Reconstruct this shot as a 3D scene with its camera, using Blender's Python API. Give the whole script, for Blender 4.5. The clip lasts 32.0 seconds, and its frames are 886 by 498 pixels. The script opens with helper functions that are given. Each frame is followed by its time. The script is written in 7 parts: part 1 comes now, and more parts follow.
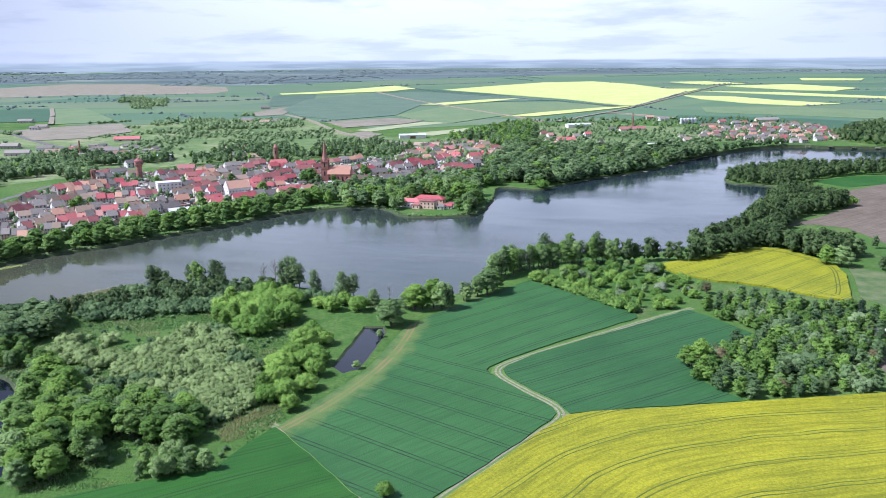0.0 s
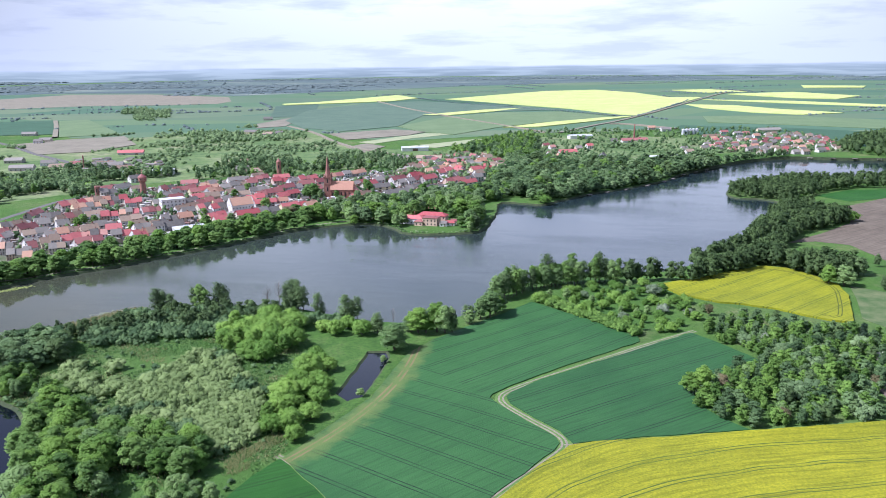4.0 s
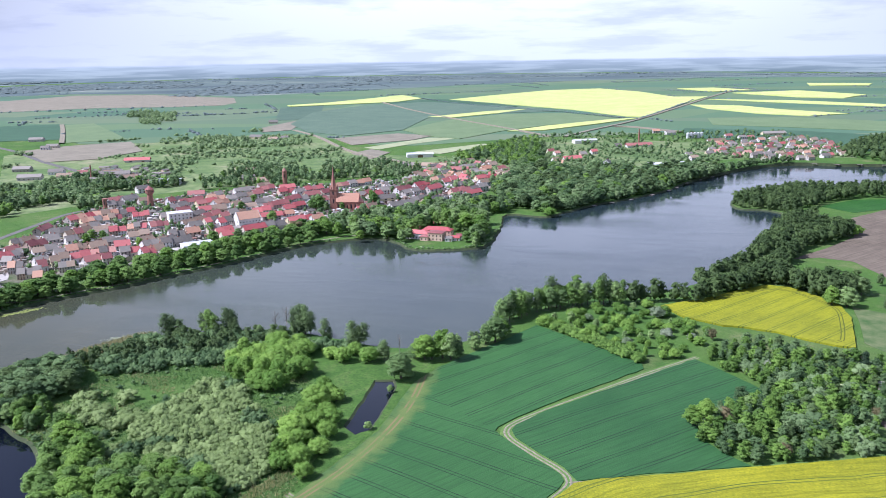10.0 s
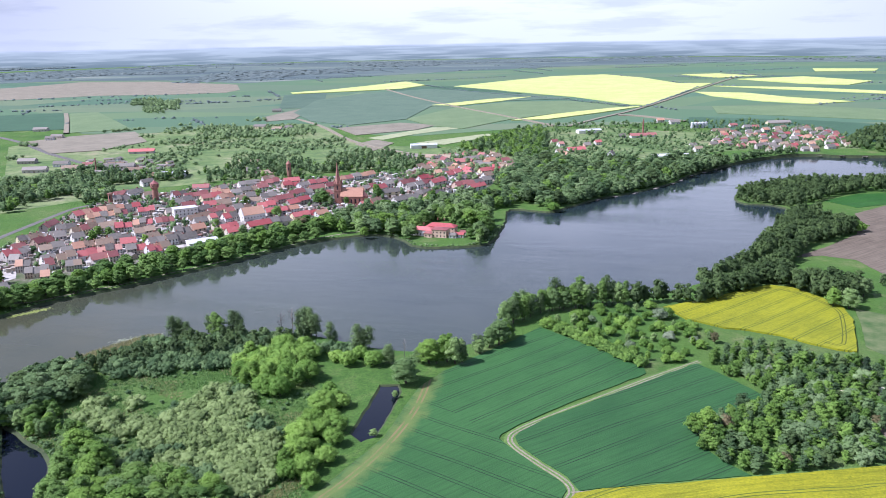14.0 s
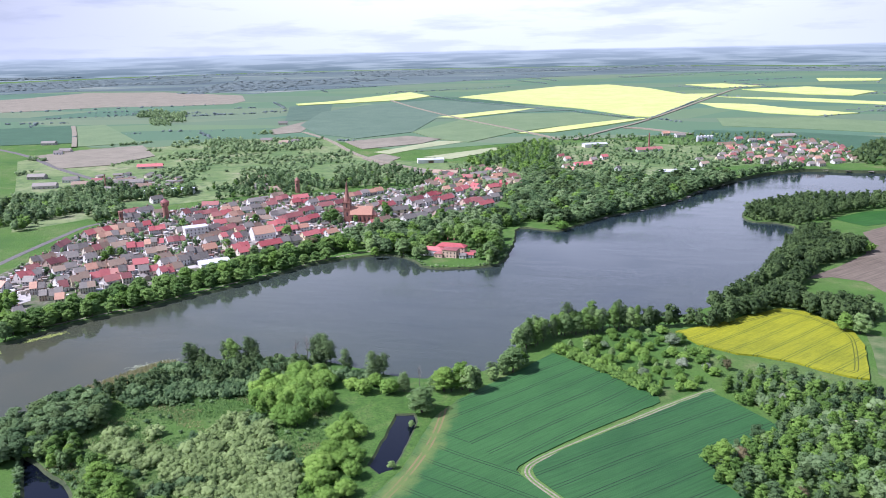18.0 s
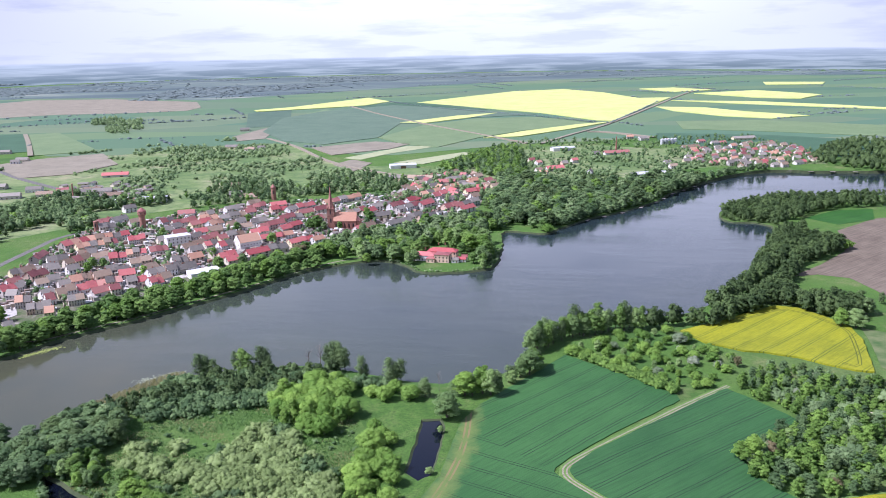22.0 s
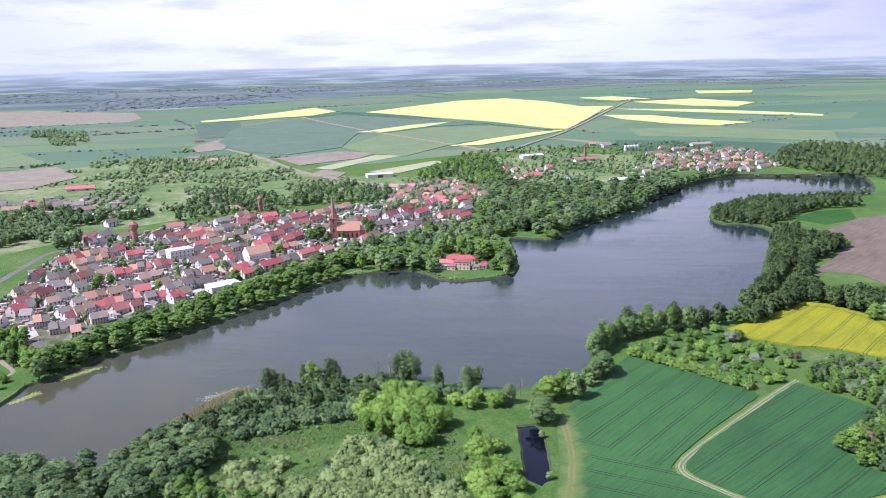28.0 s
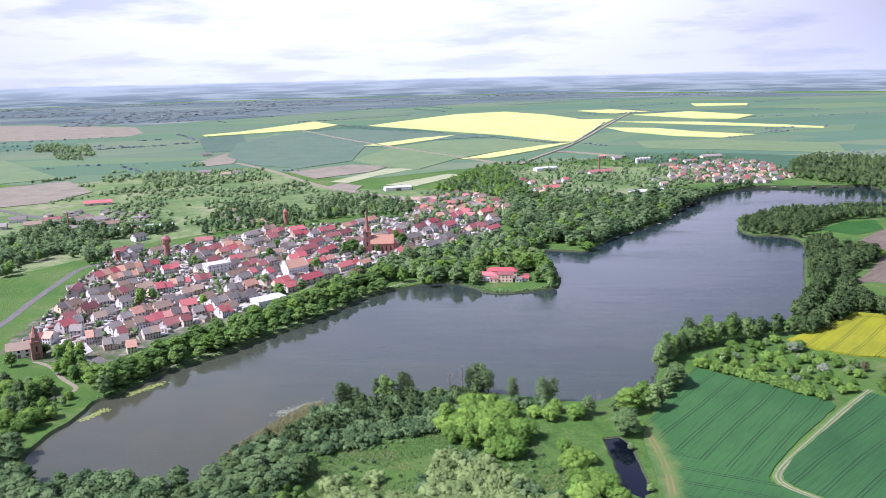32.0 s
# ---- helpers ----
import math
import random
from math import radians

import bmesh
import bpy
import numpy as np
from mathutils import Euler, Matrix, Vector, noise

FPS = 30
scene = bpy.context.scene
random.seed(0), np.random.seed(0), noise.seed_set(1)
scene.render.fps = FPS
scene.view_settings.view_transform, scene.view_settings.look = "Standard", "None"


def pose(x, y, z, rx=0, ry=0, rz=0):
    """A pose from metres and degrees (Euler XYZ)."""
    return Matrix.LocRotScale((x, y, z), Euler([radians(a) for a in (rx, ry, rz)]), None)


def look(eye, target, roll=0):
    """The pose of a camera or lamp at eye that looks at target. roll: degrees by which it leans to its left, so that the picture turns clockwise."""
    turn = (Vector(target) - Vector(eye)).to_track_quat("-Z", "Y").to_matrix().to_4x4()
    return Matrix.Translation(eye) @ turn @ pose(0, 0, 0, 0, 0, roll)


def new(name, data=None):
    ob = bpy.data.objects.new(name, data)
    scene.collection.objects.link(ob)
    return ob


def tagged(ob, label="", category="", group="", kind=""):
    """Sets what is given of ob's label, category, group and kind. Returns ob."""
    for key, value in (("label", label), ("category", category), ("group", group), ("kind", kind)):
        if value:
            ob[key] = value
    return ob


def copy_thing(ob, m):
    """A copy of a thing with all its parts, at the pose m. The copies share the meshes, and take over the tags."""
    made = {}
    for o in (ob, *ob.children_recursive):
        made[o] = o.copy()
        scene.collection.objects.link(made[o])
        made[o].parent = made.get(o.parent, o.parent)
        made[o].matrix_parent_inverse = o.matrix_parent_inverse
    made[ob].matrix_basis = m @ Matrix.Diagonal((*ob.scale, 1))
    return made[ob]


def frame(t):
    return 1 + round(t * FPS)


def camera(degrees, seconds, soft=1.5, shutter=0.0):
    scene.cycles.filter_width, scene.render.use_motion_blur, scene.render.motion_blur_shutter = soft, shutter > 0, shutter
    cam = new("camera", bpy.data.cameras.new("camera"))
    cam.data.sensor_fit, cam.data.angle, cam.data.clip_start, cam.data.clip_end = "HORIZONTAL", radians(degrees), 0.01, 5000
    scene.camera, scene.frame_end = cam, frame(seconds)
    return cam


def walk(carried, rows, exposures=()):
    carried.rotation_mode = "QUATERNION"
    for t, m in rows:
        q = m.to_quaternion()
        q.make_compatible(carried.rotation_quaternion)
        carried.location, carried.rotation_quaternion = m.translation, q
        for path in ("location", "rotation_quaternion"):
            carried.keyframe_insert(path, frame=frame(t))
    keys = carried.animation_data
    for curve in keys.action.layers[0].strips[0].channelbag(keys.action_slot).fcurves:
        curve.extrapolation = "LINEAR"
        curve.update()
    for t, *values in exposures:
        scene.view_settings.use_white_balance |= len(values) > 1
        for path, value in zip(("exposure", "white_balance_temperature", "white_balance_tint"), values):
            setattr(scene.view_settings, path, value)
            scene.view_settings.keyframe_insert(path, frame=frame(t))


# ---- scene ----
cam = camera(58.9, 32.0, soft=0.5)
PATH = [
    (0, (-1.829, 0.349, 126.179), (-1.822, 2.292, 125.703), -0.4),
    (0.5, (-1.831, 0.357, 126.752), (-1.825, 2.301, 126.281), -0.5),
    (1, (-1.755, 0.428, 127.713), (-1.75, 2.373, 127.245), -0.6),
    (1.5, (-1.696, 0.479, 128.915), (-1.692, 2.424, 128.449), -0.6),
    (2, (-1.82, 0.504, 130.207), (-1.817, 2.449, 129.742), -0.6),
    (2.5, (-1.97, 0.558, 131.463), (-1.967, 2.503, 131.0), -0.6),
    (3, (-2.07, 0.662, 132.66), (-2.067, 2.608, 132.197), -0.6),
    (3.5, (-2.02, 0.682, 133.783), (-2.018, 2.628, 133.322), -0.6),
    (5.5, (-1.827, -0.002, 141.068), (-1.831, 1.945, 140.608), -0.8),
    (6, (-2.017, 0.009, 142.318), (-2.022, 1.955, 141.86), -0.8),
    (6.5, (-2.089, 0.013, 143.419), (-2.094, 1.96, 142.964), -0.8),
    (7, (-2.12, 0.114, 144.625), (-2.127, 2.062, 144.171), -0.8),
    (7.5, (-2.186, 0.162, 145.98), (-2.193, 2.111, 145.528), -0.8),
    (8, (-2.151, 0.192, 147.336), (-2.159, 2.14, 146.886), -0.8),
    (8.5, (-2.225, 0.315, 148.825), (-2.234, 2.264, 148.376), -0.9),
    (9, (-2.239, 0.411, 150.385), (-2.249, 2.36, 149.936), -0.9),
    (9.5, (-2.067, 0.241, 151.666), (-2.078, 2.187, 151.205), -0.9),
    (10, (-2.078, 0.039, 152.962), (-2.09, 1.982, 152.489), -0.9),
    (10.5, (-2.028, -0.133, 154.356), (-2.041, 1.807, 153.87), -1.0),
    (11, (-2.142, -0.277, 155.756), (-2.156, 1.66, 155.257), -1.0),
    (11.5, (-2.147, -0.397, 157.191), (-2.163, 1.537, 156.682), -0.9),
    (12, (-2.266, -0.383, 158.663), (-2.283, 1.547, 158.142), -1.0),
    (12.5, (-2.231, -0.247, 160.16), (-2.249, 1.683, 159.638), -1.0),
    (13, (-2.248, -0.21, 161.683), (-2.267, 1.721, 161.162), -1.0),
    (13.5, (-2.222, -0.245, 163.007), (-2.243, 1.687, 162.49), -1.0),
    (14, (-2.163, -0.15, 164.355), (-2.185, 1.783, 163.842), -1.0),
    (14.5, (-2.002, -0.182, 165.595), (-2.025, 1.752, 165.085), -1.1),
    (16.5, (-2.706, -0.987, 173.527), (-2.733, 0.948, 173.021), -1.1),
    (17, (-3.836, -0.83, 174.628), (-3.864, 1.106, 174.126), -1.1),
    (17.5, (-5.802, -0.579, 175.599), (-5.83, 1.357, 175.099), -1.1),
    (18, (-8.215, -0.609, 176.44), (-8.244, 1.328, 175.944), -1.1),
    (18.5, (-10.971, -1.017, 177.038), (-10.985, 0.92, 176.543), -1.1),
    (19, (-14.249, -1.541, 177.366), (-14.225, 0.397, 176.872), -1.1),
    (19.5, (-18.219, -1.62, 177.615), (-18.156, 0.317, 177.122), -1.1),
    (20, (-22.638, -1.385, 177.662), (-22.552, 0.552, 177.17), -1.2),
    (20.5, (-27.317, -1.11, 177.564), (-27.226, 0.827, 177.073), -1.2),
    (21, (-32.353, -0.783, 177.369), (-32.261, 1.154, 176.88), -1.2),
    (21.5, (-37.89, -0.268, 177.148), (-37.797, 1.669, 176.66), -1.2),
    (22, (-43.894, 0.065, 176.93), (-43.797, 2.003, 176.444), -1.2),
    (22.5, (-50.323, 0.525, 176.674), (-50.223, 2.463, 176.191), -1.2),
    (23, (-56.893, 1.135, 176.467), (-56.793, 3.073, 175.985), -1.2),
    (23.5, (-63.748, 1.567, 176.123), (-63.647, 3.506, 175.644), -1.1),
    (24, (-70.643, 1.939, 175.843), (-70.543, 3.879, 175.365), -1.2),
    (24.5, (-77.502, 2.363, 175.61), (-77.403, 4.303, 175.134), -1.1),
    (25, (-84.361, 3.081, 175.504), (-84.262, 5.021, 175.029), -1.1),
    (25.5, (-91.182, 4.023, 175.413), (-91.084, 5.964, 174.941), -1.1),
    (27.5, (-117.942, 8.97, 175.626), (-117.77, 10.907, 175.159), -1.1),
    (28, (-124.138, 10.157, 175.697), (-123.853, 12.082, 175.232), -1.2),
    (28.5, (-129.927, 11.552, 175.94), (-129.605, 13.471, 175.476), -1.3),
    (29, (-135.556, 12.992, 176.08), (-135.233, 14.911, 175.618), -1.3),
    (29.5, (-141.511, 14.316, 176.089), (-141.188, 16.235, 175.63), -1.4),
    (30, (-147.685, 15.212, 175.979), (-147.364, 17.133, 175.524), -1.3),
    (30.5, (-153.975, 15.866, 175.926), (-153.655, 17.788, 175.476), -1.3),
    (31, (-159.999, 16.577, 176.003), (-159.682, 18.501, 175.558), -1.4),
    (31.5, (-165.612, 17.41, 176.102), (-165.295, 19.335, 175.663), -1.3),
    (32, (-170.513, 18.494, 176.07), (-170.195, 20.421, 175.637), -1.3),
]
walk(cam, [(t, look(eye, target, roll)) for t, eye, target, roll in PATH], [(0, 0.34, 5350, 22), (32, 0.40, 5550, 31)])


# ---- world, sun ----
world = bpy.data.worlds.new("sky")
scene.world = world
world.use_nodes = True
wt = world.node_tree
wt.nodes.clear()


def settle(n, props):
    """Sets the choices of a node."""
    if "operation" in props:
        n.operation = props["operation"]
    if "data_type" in props:
        n.data_type = props["data_type"]
    if "blend_type" in props:
        n.blend_type = props["blend_type"]
    if "noise_dimensions" in props:
        n.noise_dimensions = props["noise_dimensions"]
    if "wave_type" in props:
        n.wave_type = props["wave_type"]
    if "bands_direction" in props:
        n.bands_direction = props["bands_direction"]
    return n


def wnode(kind, **props):
    return settle(wt.nodes.new(kind), props)


SUN_EL, SUN_AZ = radians(49), radians(-98)  # azimuth from straight ahead (+y), to the right
coord = wnode("ShaderNodeTexCoord")
sep = wnode("ShaderNodeSeparateXYZ")
wt.links.new(coord.outputs["Generated"], sep.inputs[0])
sky = wnode("ShaderNodeTexSky")
sky.sky_type, sky.sun_disc, sky.sun_elevation, sky.sun_rotation, sky.dust_density = "NISHITA", False, SUN_EL, SUN_AZ, 2.0
dim = wnode("ShaderNodeMix", data_type="RGBA", blend_type="MULTIPLY")
dim.inputs[0].default_value = 1.0
wt.links.new(sky.outputs[0], dim.inputs[6])
dim.inputs[7].default_value = (0.10, 0.10, 0.10, 1)
# cloud sheets: noise on a flat layer overhead, so that they crowd towards the skyline
up = wnode("ShaderNodeMath", operation="MAXIMUM")
up.inputs[1].default_value = 0.0
wt.links.new(sep.outputs[2], up.inputs[0])
upo = wnode("ShaderNodeMath", operation="ADD")
upo.inputs[1].default_value = 0.12
wt.links.new(up.outputs[0], upo.inputs[0])
flat = wnode("ShaderNodeVectorMath", operation="DIVIDE")
comb = wnode("ShaderNodeCombineXYZ")
for i in range(3):
    wt.links.new(upo.outputs[0], comb.inputs[i])
wt.links.new(coord.outputs["Generated"], flat.inputs[0])
wt.links.new(comb.outputs[0], flat.inputs[1])
puff = wnode("ShaderNodeTexNoise", noise_dimensions="3D")
puff.inputs["Scale"].default_value = 1.05
puff.inputs["Detail"].default_value = 8
puff.inputs["Roughness"].default_value = 0.55
wt.links.new(flat.outputs[0], puff.inputs["Vector"])
tone = wnode("ShaderNodeValToRGB")
tone.color_ramp.elements[0].position, tone.color_ramp.elements[0].color = 0.36, (0.62, 0.67, 0.72, 1)
tone.color_ramp.elements[1].position, tone.color_ramp.elements[1].color = 0.52, (0.95, 0.985, 1.0, 1)
wt.links.new(puff.outputs[0], tone.inputs[0])
cover = wnode("ShaderNodeMix", data_type="RGBA")
thin = wnode("ShaderNodeMapRange")  # broken overhead, closed towards the skyline
thin.inputs[1].default_value, thin.inputs[2].default_value = 0.26, 0.52
thin.inputs[3].default_value, thin.inputs[4].default_value = 0.92, 0.12
wt.links.new(sep.outputs[2], thin.inputs[0])
wt.links.new(thin.outputs[0], cover.inputs[0])
wt.links.new(dim.outputs[2], cover.inputs[6])
lift = wnode("ShaderNodeMapRange")  # clouds are brighter the higher they stand
lift.inputs[1].default_value, lift.inputs[2].default_value = 0.02, 0.22
lift.inputs[3].default_value, lift.inputs[4].default_value = 0.86, 1.08
wt.links.new(sep.outputs[2], lift.inputs[0])
lit = wnode("ShaderNodeVectorMath", operation="SCALE")
wt.links.new(tone.outputs[0], lit.inputs[0])
wt.links.new(lift.outputs[0], lit.inputs["Scale"])
# thinner, brighter cloud ahead over the plain, heavier banks to both sides
ahead = wnode("ShaderNodeVectorMath", operation="DOT_PRODUCT")
ahead.inputs[1].default_value = Vector((0.07, 1.0, 0.14)).normalized()
wt.links.new(coord.outputs["Generated"], ahead.inputs[0])
breach = wnode("ShaderNodeMapRange")
breach.inputs[1].default_value, breach.inputs[2].default_value = 0.82, 0.985
breach.inputs[3].default_value, breach.inputs[4].default_value = 0.48, 1.07
wt.links.new(ahead.outputs["Value"], breach.inputs[0])
sheen = wnode("ShaderNodeVectorMath", operation="SCALE")
wt.links.new(lit.outputs[0], sheen.inputs[0])
wt.links.new(breach.outputs[0], sheen.inputs["Scale"])
wt.links.new(sheen.outputs[0], cover.inputs[7])
# paler towards the skyline
low = wnode("ShaderNodeMapRange")
low.inputs[1].default_value, low.inputs[2].default_value = 0.0, 0.09
low.inputs[3].default_value, low.inputs[4].default_value = 0.6, 0.0
wt.links.new(sep.outputs[2], low.inputs[0])
pale = wnode("ShaderNodeMix", data_type="RGBA")
wt.links.new(low.outputs[0], pale.inputs[0])
wt.links.new(cover.outputs[2], pale.inputs[6])
pale.inputs[7].default_value = (0.66, 0.72, 0.82, 1)
# the far plain past the edge of the built ground: dim strips of wood and field, with blue haze painted over them,
# thicker towards the skyline
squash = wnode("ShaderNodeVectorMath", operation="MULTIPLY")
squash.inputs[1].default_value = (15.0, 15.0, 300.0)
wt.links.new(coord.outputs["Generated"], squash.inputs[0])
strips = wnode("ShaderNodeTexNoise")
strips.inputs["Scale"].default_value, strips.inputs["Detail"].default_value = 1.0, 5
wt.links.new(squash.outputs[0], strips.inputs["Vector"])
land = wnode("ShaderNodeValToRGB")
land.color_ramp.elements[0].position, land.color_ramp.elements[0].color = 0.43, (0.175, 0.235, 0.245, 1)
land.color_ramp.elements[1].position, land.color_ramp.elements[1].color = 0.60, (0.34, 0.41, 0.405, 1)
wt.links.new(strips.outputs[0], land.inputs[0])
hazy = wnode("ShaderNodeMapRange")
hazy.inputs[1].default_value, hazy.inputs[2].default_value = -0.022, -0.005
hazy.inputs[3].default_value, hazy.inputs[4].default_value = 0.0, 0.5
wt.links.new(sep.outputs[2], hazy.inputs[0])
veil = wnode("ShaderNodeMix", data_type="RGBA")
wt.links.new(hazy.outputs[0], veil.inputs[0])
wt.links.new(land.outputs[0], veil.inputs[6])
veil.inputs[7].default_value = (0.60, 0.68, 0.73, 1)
rim = wnode("ShaderNodeTexNoise")
rim.inputs["Scale"].default_value = 14.0
wt.links.new(coord.outputs["Generated"], rim.inputs["Vector"])
rimz = wnode("ShaderNodeMath", operation="MULTIPLY_ADD")
rimz.inputs[1].default_value, rimz.inputs[2].default_value = 0.004, -0.0075
wt.links.new(rim.outputs[0], rimz.inputs[0])
edge = wnode("ShaderNodeMath", operation="SUBTRACT")
wt.links.new(sep.outputs[2], edge.inputs[0])
wt.links.new(rimz.outputs[0], edge.inputs[1])
above = wnode("ShaderNodeMapRange")
above.inputs[1].default_value, above.inputs[2].default_value = 0.0, 0.0024
wt.links.new(edge.outputs[0], above.inputs[0])
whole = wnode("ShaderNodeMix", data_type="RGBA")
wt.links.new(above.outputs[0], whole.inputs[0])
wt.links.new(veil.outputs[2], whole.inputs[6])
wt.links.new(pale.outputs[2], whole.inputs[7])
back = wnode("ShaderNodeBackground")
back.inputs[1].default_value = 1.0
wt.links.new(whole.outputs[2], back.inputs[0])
out = wnode("ShaderNodeOutputWorld")
wt.links.new(back.outputs[0], out.inputs[0])

sun_data = bpy.data.lights.new("sun", "SUN")
sun_data.energy, sun_data.angle, sun_data.color = 5.0, radians(0.6), (1.0, 0.95, 0.87)
sun = new("sun", sun_data)
to_sun = Vector((math.sin(SUN_AZ) * math.cos(SUN_EL), math.cos(SUN_AZ) * math.cos(SUN_EL), math.sin(SUN_EL)))
sun.matrix_world = look(to_sun * 900, (0, 0, 0))

# ---- materials ----


class Mat:
    """A node material with a principled surface and short ways to wire it."""

    def __init__(self, name, rough=0.8, metal=0.0, spec=0.3):
        self.m = bpy.data.materials.new(name)
        self.m.use_nodes = True
        self.t = self.m.node_tree
        self.p = self.t.nodes["Principled BSDF"]
        self.p.inputs["Roughness"].default_value = rough
        self.p.inputs["Metallic"].default_value = metal
        self.p.inputs["Specular IOR Level"].default_value = spec

    def node(self, kind, **props):
        return settle(self.t.nodes.new(kind), props)

    def link(self, a, b):
        self.t.links.new(a, b)

    def pos(self, mode="world"):
        if mode == "world":
            return self.node("ShaderNodeNewGeometry").outputs["Position"]
        return self.node("ShaderNodeTexCoord").outputs["Object"]

    def noise(self, scale, detail=4, rough=0.55, mode="world", stretch=None):
        n = self.node("ShaderNodeTexNoise")
        n.inputs["Scale"].default_value, n.inputs["Detail"].default_value, n.inputs["Roughness"].default_value = scale, detail, rough
        v = self.pos(mode)
        if stretch:  # angle of the rows, scale along and across them
            c, s = math.cos(radians(stretch[0])), math.sin(radians(stretch[0]))
            xyz = self.node("ShaderNodeCombineXYZ")
            self.link(self.math("MULTIPLY", self.dot((c, s, 0)), stretch[1]), xyz.inputs[0])
            self.link(self.math("MULTIPLY", self.dot((-s, c, 0)), stretch[2]), xyz.inputs[1])
            v = xyz.outputs[0]
        self.link(v, n.inputs["Vector"])
        return n.outputs[0]

    def ramp(self, fac, stops):
        r = self.node("ShaderNodeValToRGB")
        e = r.color_ramp.elements
        while len(e) < len(stops):
            e.new(0.5)
        for el, (p, c) in zip(e, stops):
            el.position, el.color = p, (*c, 1)
        self.link(fac, r.inputs[0])
        return r.outputs[0]

    def mix(self, fac, a, b, blend="MIX"):
        x = self.node("ShaderNodeMix", data_type="RGBA", blend_type=blend)
        for i, v in ((0, fac), (6, a), (7, b)):
            if isinstance(v, (int, float)):
                x.inputs[i].default_value = v
            elif isinstance(v, tuple):
                x.inputs[i].default_value = (*v, 1)
            else:
                self.link(v, x.inputs[i])
        return x.outputs[2]

    def math(self, op, a, b=0.0, c=0.0):
        x = self.node("ShaderNodeMath", operation=op)
        for i, v in enumerate((a, b, c)):
            if isinstance(v, (int, float)):
                x.inputs[i].default_value = v
            else:
                self.link(v, x.inputs[i])
        return x.outputs[0]

    def dot(self, vec):
        d = self.node("ShaderNodeVectorMath", operation="DOT_PRODUCT")
        self.link(self.pos(), d.inputs[0])
        d.inputs[1].default_value = vec
        return d.outputs["Value"]

    def colour(self, c):
        if isinstance(c, tuple):
            self.p.inputs["Base Color"].default_value = (*c, 1)
        else:
            self.link(c, self.p.inputs["Base Color"])
        return self

    def bump(self, h, strength=0.5, dist=0.2):
        b = self.node("ShaderNodeBump")
        b.inputs["Strength"].default_value, b.inputs["Distance"].default_value = strength, dist
        self.link(h, b.inputs["Height"])
        self.link(b.outputs[0], self.p.inputs["Normal"])
        return self

    def random(self):
        return self.node("ShaderNodeObjectInfo").outputs["Random"]

    def island(self):
        return self.node("ShaderNodeNewGeometry").outputs["Random Per Island"]


def tint(c, k):
    return tuple(v * k for v in c)


